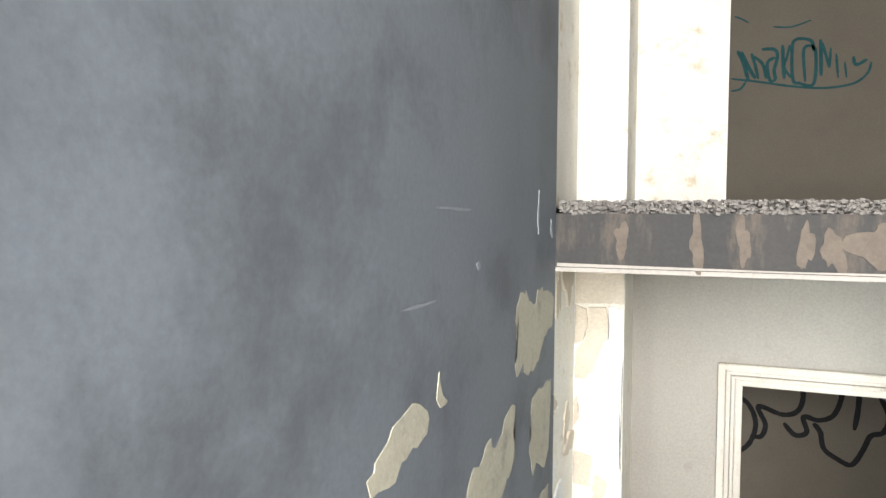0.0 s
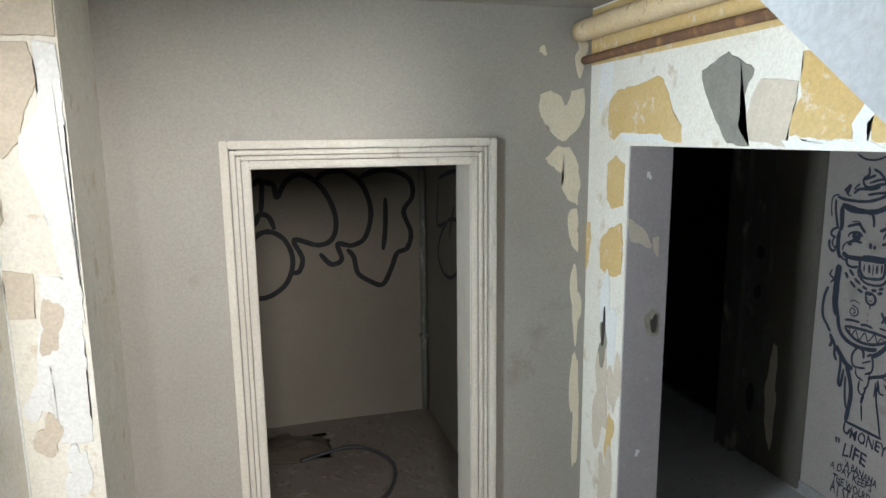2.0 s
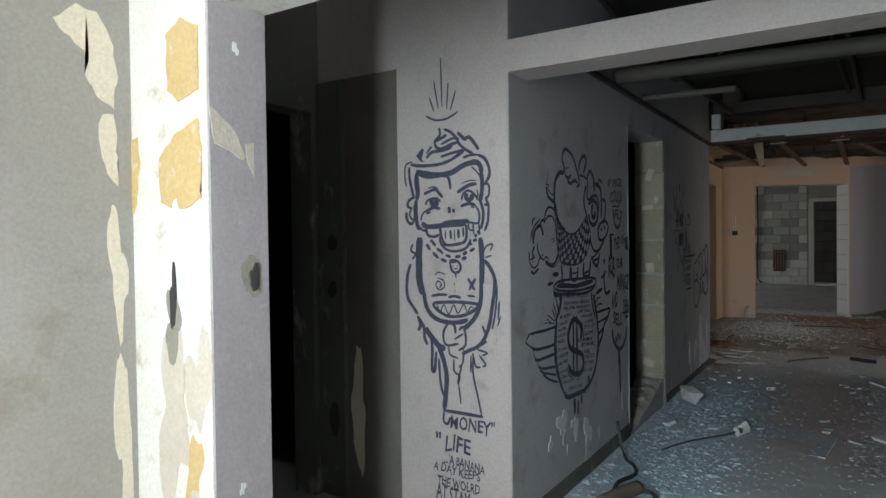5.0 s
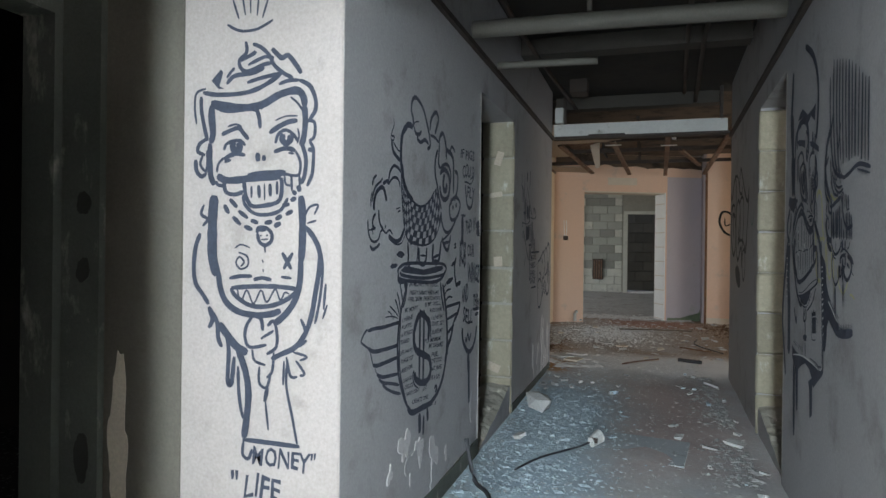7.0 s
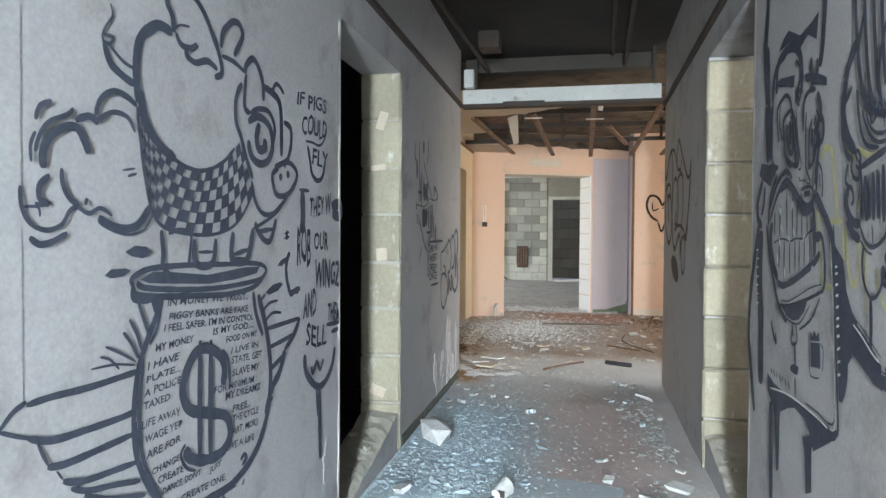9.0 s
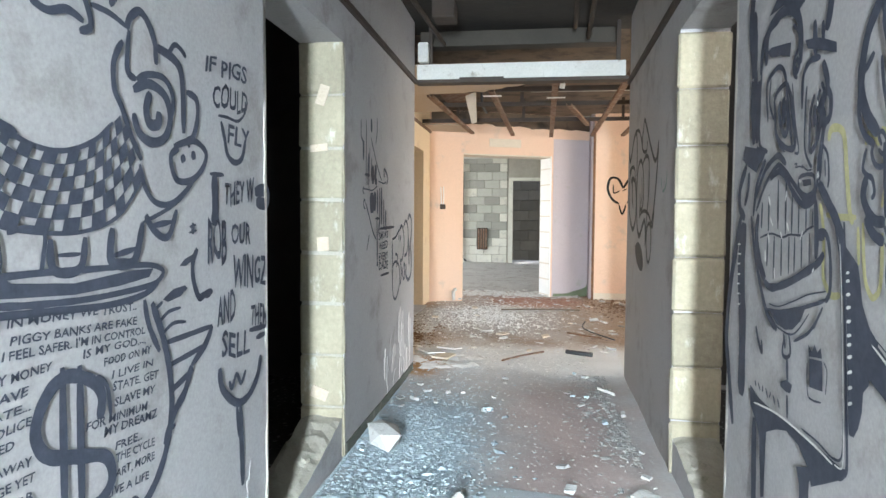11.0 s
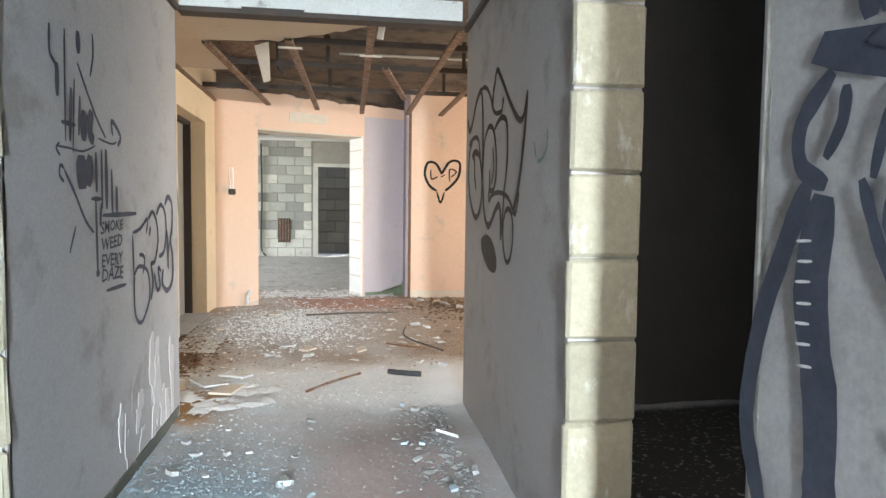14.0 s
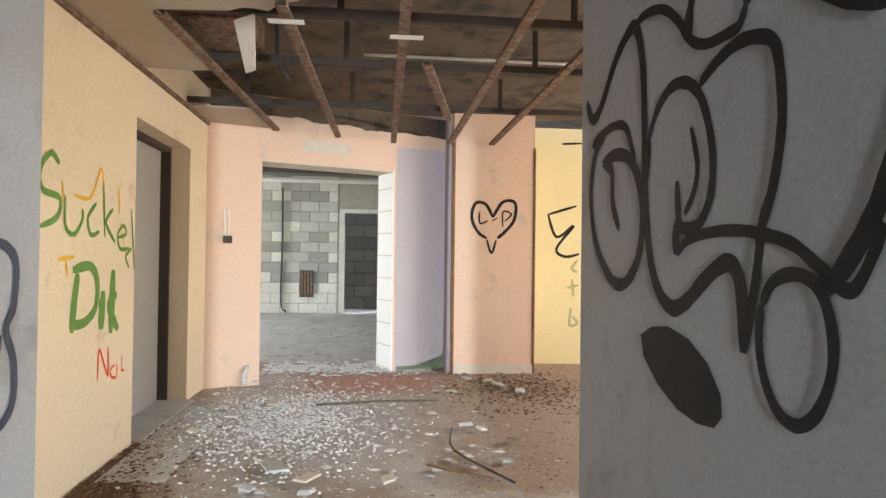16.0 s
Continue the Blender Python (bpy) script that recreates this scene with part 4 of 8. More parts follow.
for x in (9.0, 9.85, 11.05):
    for y in (1.2, 2.45, 3.3):
        tagged(link("hanger_strap", box(x - 0.004, x + 0.004, y - 0.018, y + 0.018, HALL + 0.05, CEIL - 0.002), DARK_STEEL), "dark steel hanger strap", "hanger", "hanger straps")


def board(name, outline, z, label):
    """A plasterboard remnant with a ragged edge."""
    bm = prism(outline, z, z + 0.0125)
    return tagged(link(name, bm, BOARD), label, "ceiling board", kind="structure")


rng = random.Random(31)
edge = [(8.15 + 0.75 * min(1, max(0, (y - 1.85) / 1.0)) + rng.uniform(-0.035, 0.035), y) for y in np.arange(1.9, 2.95, 0.06)]
board("ceiling_board_front", [(7.74, 3.775), (7.74, 1.7), (7.9, 1.72), (8.05, 1.8), *edge, (8.92, 3.0), (8.95, 3.36), (8.95, 3.775)], HALL + 0.027, "stained plasterboard ceiling remnant with a torn edge")
board("ceiling_board_side", [(8.95, 3.36), (9.5, 3.34), (10.02, 3.35), (10.05, 3.5), (10.0, 3.775), (8.95, 3.775)], HALL + 0.027, "stained plasterboard ceiling remnant along the wall")
board("ceiling_board_corner", [(11.15, 3.25), (11.6, 3.27), (11.98, 3.2), (11.74, 3.775), (11.1, 3.775)], HALL + 0.027, "small plasterboard ceiling remnant in the corner")
tagged(link("ceiling_edge_trim", box(8.0, 11.74, 3.755, 3.779, HALL - 0.004, HALL + 0.026), GALV), "rusty wall angle of the lost ceiling", "trim", kind="structure")
bm = bmesh.new()
slab_of(bm, -0.06, 0.06, -0.005, 0.005, -0.3, 0)
for v in bm.verts:
    if v.co.z < -0.1:
        v.co.x = v.co.x * 0.45 + 0.015
        v.co.y += 0.03
bm.transform(pose(9.02, 2.94, HALL + 0.035, 0, 14, 70))
tagged(link("hanging_board_flap", bm, BOARD), "torn white plasterboard flap hanging from the ceiling", "board flap")
bm = bmesh.new()
slab_of(bm, -0.025, 0.025, -0.005, 0.005, -0.1, 0)
bm.transform(pose(8.3, 2.06, HALL + 0.035, 0, -12, 50))
tagged(link("hanging_board_flap", bm, CRISP), "small torn plasterboard flap hanging from the ceiling", "board flap")
duct = tagged(new("ceiling_duct"), "dull galvanised duct end above the lost ceiling", "duct")
part("casing", box(9.25, 9.9, 2.98, 3.3, HALL + 0.1, HALL + 0.3, 0.004), GALV, duct)
part("collar", box(9.2, 9.25, 2.96, 3.32, HALL + 0.09, HALL + 0.31, 0.004), GALV, duct)
tagged(link("cable_bundle", tube([(9.9, 2.9, CEIL), (9.92, 2.9, HALL + 0.12), (9.95, 2.9, HALL + 0.08), (10.1, 2.86, HALL + 0.02), (10.3, 2.95, HALL + 0.16), (10.6, 2.9, HALL + 0.2)], 0.014), BLACK_PLASTIC), "black cable bundle hanging above the hall", "cable")
for y, z in ((2.35, CEIL - 0.012), (1.75, CEIL - 0.014)):
    tagged(link("ceiling_conduit", tube([(10.5, y, z), (10.5, y - 0.5, z), (10.5, y - 1.0, z)], 0.013, 8), WHITE_METAL), "thin conduit under the hall slab", "conduit")
for x, y in ((9.1, 2.1), (8.95, 2.72)):
    tagged(link("channel_clip", box(x - 0.03, x + 0.03, y - 0.09, y + 0.09, HALL - 0.004, HALL - 0.0005), CRISP), "white plaster scrap stuck to a ceiling channel", "scrap", "plaster scraps")
CORR_BEAM = surface("sooty_downstand", (0.085, 0.075, 0.063), 0.92, (0.05, 0.045, 0.04), 0.5, 0.3, bump=0.5)
for x in (5.9, 7.9):
    tagged(link("ceiling_downstand", box(x, x + 0.16, 1.66, 3.249, 2.66, CEIL - 0.001), CORR_BEAM), "sooty concrete downstand under the slab", "beam", kind="structure")

# ---- hall: lift doorway, column trim, fittings ----
lift = tagged(new("lift_doorway"), "recessed lift doorway with a grey steel door and black edge", "lift door", kind="structure")
STEEL_DOOR = surface("grey_steel_door", (0.42, 0.39, 0.35), 0.5, (0.35, 0.32, 0.29), 0.4, 0.6, bump=0.1, metal=0.2)
part("door_panel", box(9.96, 10.58, 4.0, 4.03, 0.05, 2.12, 0.003), STEEL_DOOR, lift)
part("door_panel", box(10.6, 11.164, 4.005, 4.035, 0.05, 2.12, 0.003), STEEL_DOOR, lift)
part("black_edge", box(11.165, 11.195, 3.93, 4.03, 0.04, 2.128), DARK_STEEL, lift)
part("black_head", box(9.96, 11.15, 3.93, 3.999, 2.09, 2.128), DARK_STEEL, lift)
part("sill", box(9.955, 11.195, 3.72, 4.03, 0.035, 0.055, 0.004), PALE_FLOOR, lift)
tagged(link("threshold_slab", box(9.2, 11.0, 3.35, 3.71, 0.03, 0.046, 0.004), PALE_FLOOR), "pale concrete threshold before the lift", "threshold", kind="structure")
EASTH = plane((11.75, 3.78, 0), (B - A).to_3d(), Vector(((B - A).y, -(B - A).x, 0)))
flake("lilac_field", host("wall_hall_east"), EASTH, [(1.93, 0.05), (1.93, 2.43), (2.565, 2.43), (2.565, 0.05)], LILAC, "lilac repainted field beside the doorway", 0.003)
shred = random.Random(61)
flake("torn_plaster_band", host("wall_hall_east"), EASTH, [(0.02, CEIL - 0.002)] + [(0.02 + 2.54 * k / 44, 2.60 + 0.05 * noise.noise((k * 0.31, 2.2, 0)) + shred.uniform(-0.012, 0.012) - 0.03 * k / 44) for k in range(45)] + [(2.56, CEIL - 0.002)], HALL_SLAB, "bare brown band above the torn plaster", 0.003)
flake("patch_over_door", host("wall_hall_east"), EASTH, [(0.9, 2.28), (0.9, 2.40), (1.4, 2.40), (1.4, 2.28)], BARED, "", 0.002)
GREEN_MOULD = surface("green_mould", (0.14, 0.19, 0.11), 0.9, (0.25, 0.26, 0.19), 0.5, 0.08, bump=0.4)
flake("mouldy_base", host("wall_hall_east"), EASTH, [(1.95, 0.03), (1.95, 0.09), (2.2, 0.085), (2.4, 0.1), (2.5, 0.17), (2.56, 0.3), (2.56, 0.03)], GREEN_MOULD, "green mould at the wall base", 0.005)
wj = tagged(new("door_jamb_white"), "white block jamb lining of the hall doorway", "door jamb", kind="structure")
mj = EASTH
bm = bmesh.new()
slab_of(bm, 1.885, 1.904, -0.359, 0.004, 0.03, 2.168)
bm.transform(mj)
part("lining", bm, CRISP, wj)
for k in range(9):
    bm = bmesh.new()
    slab_of(bm, 1.882, 1.886, -0.355, 0.0, 0.06 + 0.24 * k, 0.072 + 0.24 * k)
    bm.transform(mj)
    part("joint_line", bm, BARED, wj)
bm = bmesh.new()
slab_of(bm, 0.506, 1.885, -0.358, 0.006, 2.15, 2.169)
bm.transform(mj)
part("head_lining", bm, BARED, wj)
tagged(link("rusty_corner_bead", box(12.385, 12.41, 1.405, 1.44, 0.03, CEIL - 0.3), RUST), "rusty steel corner bead on the column", "corner bead", kind="structure")
tagged(link("rusty_corner_strip", box(12.62, 12.66, 1.44, 1.47, 0.03, 2.45), RUST), "rusty steel strip beside the column", "corner bead", kind="structure")
tagged(link("wall_behind_column", box(12.45, 13.0, 1.425, 1.47, 0.02, CEIL), LILAC), "lilac wall return behind the column", "wall", kind="structure")
tagged(link("column_edge_bead", box(12.386, 12.4, 0.54, 0.556, 0.03, 2.43), RUST), "rusty steel edge on the column", "corner bead", kind="structure")
tagged(link("column_skirting", box(12.388, 12.399, 0.556, 1.404, 0.03, 0.13, 0.003), BARED), "scraped skirting at the column base", "skirting", kind="structure")
hook = tagged(new("wall_fitting"), "broken wall fitting with hanging wires on peach wall", "wall fitting")
bm = tube([(0.16, 0.012, 1.68), (0.165, 0.015, 1.55), (0.17, 0.012, 1.42)], 0.006, 8)
bm.transform(EASTH)
part("wire", bm, CRISP, hook)
bm = tube([(0.2, 0.012, 1.68), (0.205, 0.02, 1.55), (0.2, 0.012, 1.43)], 0.006, 8)
bm.transform(EASTH)
part("wire", bm, CRISP, hook)
bm = box(0.15, 0.23, 0.001, 0.03, 1.36, 1.43, 0.006)
bm.transform(EASTH)
part("socket", bm, DARK_STEEL, hook)
bm = tube([(0.36, 0.03, 0.04), (0.36, 0.03, 0.17), (0.40, 0.03, 0.2)], 0.025, 10)
bm.transform(EASTH)
tagged(link("pipe_stub", bm, WHITE_METAL), "white pipe stub rising from the floor", "pipe")

# ---- far room ----
rack = tagged(new("far_pipe_rack"), "rack of long pipes hung under the far ceiling", "pipes")
for k, z in enumerate((2.86, 2.78, 2.68)):
    part("pipe", tube([(17.5 + 0.2 * k, -2.0, z), (17.5 + 0.2 * k, 3.0, z - 0.02), (17.5 + 0.2 * k, 7.5, z)], 0.05, 10), (DARK_STEEL, PIPE_GREY, WHITE_METAL)[k], rack)
    for y in (-1.5, 2.4, 5.0):
        part("hanger", box(17.49 + 0.2 * k, 17.51 + 0.2 * k, y, y + 0.02, z, 3.1), DARK_STEEL, rack)
tagged(link("far_cable", tube([(19.7, 4.16, 2.7), (19.72, 4.15, 1.5), (19.72, 4.17, 0.3), (19.6, 4.05, 0.08)], 0.02, 8), BLACK_PLASTIC), "black cable hanging down the block wall", "cable")
grille = tagged(new("wall_vent"), "rusty slatted vent in the block wall", "vent")
part("vent_frame", box(19.72, 19.76, 3.5, 3.78, 0.38, 0.95, 0.005), DARK_STEEL, grille)
for k in range(4):
    part("slat", box(19.7, 19.72, 3.52 + 0.065 * k, 3.555 + 0.065 * k, 0.4, 0.93, 0.003), GALV, grille)
tagged(link("far_door_lintel", box(19.7, 19.76, 1.85, 2.95, 2.19, 2.27, 0.004), WHITEWASH), "whitewashed lintel over the far doorway", "lintel", kind="structure")
tagged(link("far_door_jamb", box(19.7, 19.76, 2.85, 2.96, 0.03, 2.19, 0.004), WHITEWASH), "whitewashed jamb of the far doorway", "jamb", kind="structure")

# ---- things on the corridor floor ----
CHALK = surface("chalky_white_plaster", (0.62, 0.615, 0.60), 0.95, (0.48, 0.47, 0.45), 0.5, 0.05, (0.36, 0.34, 0.31), 0.12, 0.04, bump=0.6, spread=0.15)
BLUE_RUBBLE = surface("blue_grey_rubble", (0.47, 0.56, 0.615), 0.9, (0.33, 0.40, 0.44), 0.5, 0.04, bump=0.6, spread=0.2)
GREY_RUBBLE = surface("grey_rubble", (0.46, 0.46, 0.45), 0.95, (0.28, 0.27, 0.26), 0.5, 0.05, bump=0.6, spread=0.25)
CLOTH = surface("dirty_brown_cloth", (0.16, 0.125, 0.09), 0.95, (0.09, 0.075, 0.06), 0.6, 0.06, bump=0.9)
bm = bmesh.new()
bmesh.ops.create_icosphere(bm, subdivisions=1, radius=1)
rng = random.Random(12)
for v in bm.verts:
    q = v.co * (1 + 0.28 * noise.noise(v.co * 1.6))
    v.co = Vector((q.x * 0.13, q.y * 0.10, max(-0.06, min(0.062, q.z * 0.09))))
bm.transform(pose(5.86, 3.08, 0.095, 6, -8, 25))
tagged(link("broken_block", bm, CHALK), "broken lump of white masonry on the floor", "rubble lump")
cup = tagged(new("crushed_cup"), "crushed white paper cup with dark print", "cup")
bm = bmesh.new()
bmesh.ops.create_cone(bm, cap_ends=True, segments=14, radius1=0.03, radius2=0.043, depth=0.1)
for v in bm.verts:
    v.co.x *= 0.7
bm.transform(pose(5.08, 2.61, 0.075, 78, 15, 60))
part("body", bm, CHALK, cup)
bm = box(-0.018, 0.018, -0.002, 0.002, -0.015, 0.015)
bm.transform(pose(5.03, 2.61, 0.08, 5, 0, 70))
part("print", bm, DARK_STEEL, cup, "dark printed mark")
tagged(link("floor_cable", tube([(4.45, 2.98, 0.05), (4.7, 2.88, 0.052), (4.95, 2.7, 0.055), (5.05, 2.64, 0.06)], 0.006, 8), BLACK_PLASTIC), "thin black cable lying on the floor", "cable")
tagged(link("floor_cable_coil", tube([(4.25, 3.19, 0.25), (4.22, 3.14, 0.06), (4.1, 3.05, 0.05), (3.95, 3.0, 0.055), (3.8, 3.05, 0.05), (3.6, 3.0, 0.05), (3.5, 2.88, 0.05), (3.6, 2.8, 0.055), (3.75, 2.86, 0.05), (3.7, 2.96, 0.06)], 0.011, 8), BLACK_PLASTIC), "looped black cable at the wall foot", "cable")


def crumpled(name, x, y, w, d, h, seed, material, label, category):
    """A low crumpled heap with folds."""
    bm = bmesh.new()
    n = 18
    grid = []
    for i in range(n + 1):
        row = []
        for j in range(n + 1):
            u, v = i / n * 2 - 1, j / n * 2 - 1
            r = math.hypot(u, v)
            k = max(0, 1 - r ** 2.2)
            z = 0.036 + h * k * (0.45 + 0.55 * abs(noise.noise((u * 2.2 + seed, v * 2.6, seed)))) + 0.25 * h * k * noise.noise((u * 7, v * 7, seed))
            squash = 1 + 0.22 * noise.noise((u * 2, v * 2, seed + 4))
            row.append(bm.verts.new((x + u * w / 2 * squash, y + v * d / 2 * squash, z)))
        grid.append(row)
    for i in range(n):
        for j in range(n):
            bm.faces.new((grid[i][j], grid[i + 1][j], grid[i + 1][j + 1], grid[i][j + 1])).smooth = True
    bmesh.ops.solidify(bm, geom=bm.faces[:], thickness=0.006)
    return tagged(link(name, bm, material), label, category)


crumpled("dirty_cloth", 3.33, 2.9, 0.42, 0.3, 0.14, 2.0, CLOTH, "crumpled dirty brown cloth on the floor", "cloth")
crumpled("dirty_cloth", 3.05, 2.62, 0.4, 0.24, 0.1, 6.0, CLOTH, "crumpled dirty brown cloth by the corridor entry", "cloth")
roll = tagged(link("carpet_scrap", tube([(3.42, 3.02, 0.075), (3.6, 2.96, 0.08), (3.72, 2.92, 0.075)], 0.035, 12), CLOTH), "rolled scrap of brown carpet", "carpet scrap")
LINO = surface("worn_grey_lino", (0.47, 0.51, 0.53), 0.6, (0.40, 0.43, 0.45), 0.5, 0.2, (0.22, 0.21, 0.2), 0.1, 0.1, bump=0.2)
tagged(link("lino_patch", prism([(4.85, 2.12), (5.34, 2.06), (5.42, 2.5), (5.1, 2.6), (4.88, 2.58)], 0.02, 0.0355), LINO), "worn grey-blue lino patch on the floor", "lino")
dusty = surface("pale_plaster_dust", (0.50, 0.50, 0.49), 0.95, (0.40, 0.39, 0.37), 0.5, 0.2, bump=0.5)


# ---- loose fragments ----
def fragment(name, x, y, z, size, seed, material, label, category, group, flat=0.4):
    bm = bmesh.new()
    stone(bm, Vector((0, 0, 0)), size, random.Random(seed), flat)
    low = min(v.co.z for v in bm.verts)
    bm.transform(Matrix.Translation((x, y, z - low)))
    return tagged(link(name, bm, material), label, category, group)


rng = random.Random(77)
for i in range(60):
    x = rng.uniform(2.4, 7.6)
    y = rng.choice((3.2 - rng.random() ** 2 * 0.7, 1.72 + rng.random() ** 2 * 0.45))
    if 4.7 < x < 5.2 and 2.4 < y < 2.8:
        continue
    fragment("plaster_chunk", x, y, 0.036, rng.uniform(0.025, 0.075), i, (CHALK, GREY_RUBBLE, BLUE_RUBBLE, GREY_RUBBLE, BLUE_RUBBLE)[i % 5], "broken plaster chunk on the corridor floor", "rubble", "corridor rubble chunks")
for i in range(26):
    fragment("plaster_chunk", rng.uniform(8.2, 12.2), rng.uniform(0.8, 3.6), 0.04, rng.uniform(0.05, 0.12), i + 200, (CHALK, BARED, GREY_RUBBLE)[i % 3], "broken plaster piece on the hall floor", "rubble", "hall rubble chunks", 0.25)
for i, (x, y, s) in enumerate(((2.66, 3.33, 0.14), (2.78, 3.22, 0.1), (2.55, 3.2, 0.07), (2.85, 3.15, 0.09), (3.47, 3.06, 0.1), (7.0, 1.8, 0.12), (7.05, 2.05, 0.07), (6.75, 1.98, 0.05), (5.35, 1.8, 0.16), (5.2, 1.95, 0.1))):
    fragment("plaster_chunk", x, y, 0.038, s, i + 400, CHALK, "white plaster flake on the floor", "rubble", "white plaster flakes", 0.2)
for i, (x, y, w, d, a) in enumerate(((9.35, 2.8, 0.22, 0.12, 20), (9.15, 2.6, 0.16, 0.08, -25), (10.6, 3.3, 0.2, 0.08, 10), (11.0, 3.05, 0.24, 0.07, 5), (8.2, 3.2, 0.3, 0.16, 30), (8.0, 3.05, 0.26, 0.14, -10), (8.35, 3.05, 0.22, 0.1, 55), (8.1, 3.38, 0.2, 0.1, 15))):
    bm = box(-w / 2, w / 2, -d / 2, d / 2, 0, 0.012, 0.002)
    bm.transform(pose(x, y, 0.058, 2, 3, a))
    tagged(link("board_offcut", bm, (CHALK, BARED)[i % 2]), "broken plasterboard offcut on the floor", "board offcut", "board offcuts")
for pts, r, m, what in (([(9.33, 1.94, 0.06), (9.2, 1.8, 0.062), (9.08, 1.62, 0.06)], 0.008, RUST, "thin rusty rod on the hall floor"), ([(8.32, 2.0, 0.07), (8.25, 1.88, 0.072), (8.22, 1.78, 0.07)], 0.02, BLACK_PLASTIC, "black plastic offcut on pale dust"),
                        ([(7.9, 2.55, 0.062), (8.1, 2.4, 0.064), (8.3, 2.2, 0.066)], 0.009, GALV, "bent wire on pale dust"), ([(10.9, 2.7, 0.06), (11.0, 2.2, 0.06), (11.0, 1.7, 0.06)], 0.01, CLOTH, "thin wooden stick on the hall floor"), ([(9.0, 1.5, 0.06), (9.6, 1.75, 0.062), (10.1, 1.7, 0.06)], 0.007, BLACK_PLASTIC, "dark wire on the hall floor")):
    tagged(link("loose_rod", tube(pts, r, 8), m), what, "rod")


def litter(name, count, pick, size, material, label, seed, flat=0.26):
    """Very many small fragments, one mesh."""
    rng = random.Random(seed)
    verts, faces = [], []
    for _ in range(count):
        x, y, z = pick(rng)
        s = size * (0.35 + rng.random() ** 3 * 1.8)
        a = rng.uniform(0, 6.28)
        c, q = math.cos(a) * s, math.sin(a) * s
        h = s * flat * rng.uniform(0.4, 1.2)
        i = len(verts)
        k = rng.uniform(0.4, 1)
        verts += [(x + c, y + q, z), (x - q * k, y + c * k, z), (x - c, y - q, z), (x + q * k, y - c * k, z), (x + c * 0.3, y + q * 0.3, z + h), (x - c * 0.3 * k, y - q * 0.3, z + h * 0.8)]
        faces += [(i, i + 1, i + 4), (i + 1, i + 5, i + 4), (i + 1, i + 2, i + 5), (i + 2, i + 3, i + 5), (i + 3, i + 4, i + 5), (i + 3, i, i + 4)]
    me = bpy.data.meshes.new(name)
    me.from_pydata(verts, [], faces)
    me.materials.append(material)
    return tagged(new(name, me), label, "debris", kind="stuff")


litter("blue_grey_litter", 14000, lambda r: (r.gauss(5.6, 0.75), min(3.23, 2.95 + r.gauss(0, 0.2)), 0.036), 0.008, BLUE_RUBBLE, "blue-grey crushed plaster along the corridor wall", 1)
litter("blue_grey_litter_near", 5000, lambda r: (r.uniform(2.6, 5.4), min(3.22, 2.9 + r.gauss(0, 0.22)), 0.036), 0.008, BLUE_RUBBLE, "blue-grey crushed plaster near the corridor entry", 11)
litter("blue_grey_shards", 700, lambda r: (r.uniform(3.4, 6.6), min(3.2, 2.92 + r.gauss(0, 0.2)), 0.037), 0.021, BLUE_RUBBLE, "broken blue-grey plaster shards along the wall foot", 21)
litter("edge_shards", 220, lambda r: (r.uniform(3.2, 7.6), 1.74 + abs(r.gauss(0, 0.13)), 0.037), 0.02, GREY_RUBBLE, "broken grey plaster shards along the wall foot", 22)
litter("hall_shards", 500, lambda r: (r.gauss(10.4, 1.1), r.gauss(2.5, 0.6), 0.042), 0.024, CHALK, "broken white plaster shards over the hall floor", 23)
litter("grey_litter", 6000, lambda r: (r.uniform(2.0, 8.2), r.uniform(1.68, 3.22), 0.034), 0.006, GREY_RUBBLE, "fine grey grit over the corridor floor", 2)
litter("edge_litter", 3500, lambda r: (r.uniform(2.4, 7.6), 1.75 + abs(r.gauss(0, 0.12)), 0.034), 0.011, GREY_RUBBLE, "grey crumbs along the wall foot", 3)
litter("white_litter", 1800, lambda r: (r.uniform(2.2, 8.6), r.uniform(1.75, 3.2), 0.037), 0.006, CHALK, "white plaster crumbs on the corridor floor", 4)
litter("hall_litter", 7000, lambda r: (r.uniform(8.3, 12.7), r.uniform(0.2, 3.72), 0.038), 0.0055, BARED, "cream plaster crumbs over the hall floor", 5)
WHITE_CRUMB = surface("fresh_white_plaster", (0.80, 0.80, 0.79), 0.9, (0.68, 0.67, 0.65), 0.5, 0.05, bump=0.3)
DIRT = surface("brown_dirt", (0.16, 0.09, 0.045), 0.95, (0.10, 0.06, 0.035), 0.5, 0.05, bump=0.5)
litter("hall_dirt_north", 3500, lambda r: (r.gauss(9.2, 0.55), 3.76 - abs(r.gauss(0, 0.2)), 0.04), 0.014, DIRT, "brown dirt drifted against the hall wall", 31, 0.5)
litter("hall_dirt_south", 3000, lambda r: (r.gauss(11.6, 0.5), r.gauss(0.9, 0.4), 0.04), 0.012, DIRT, "brown dirt drifted before the column", 32, 0.5)
litter("dust_trail_crumbs", 2600, lambda r: (r.gauss(8.15, 0.35), r.uniform(1.75, 3.5), 0.044), 0.006, WHITE_CRUMB, "white crumbs over the pale dust", 33)
litter("torn_paper_scraps", 120, lambda r: (r.gauss(8.05, 0.3), 3.15 + r.gauss(0, 0.25), 0.046), 0.05, WHITE_CRUMB, "torn white board scraps at the corridor end", 34, 0.12)
litter("hall_white_litter", 9000, lambda r: (r.gauss(10.5, 0.6), r.gauss(2.85, 0.35), 0.046), 0.0085, WHITE_CRUMB, "white plaster crumbs heaped on the hall floor", 6, 0.5)
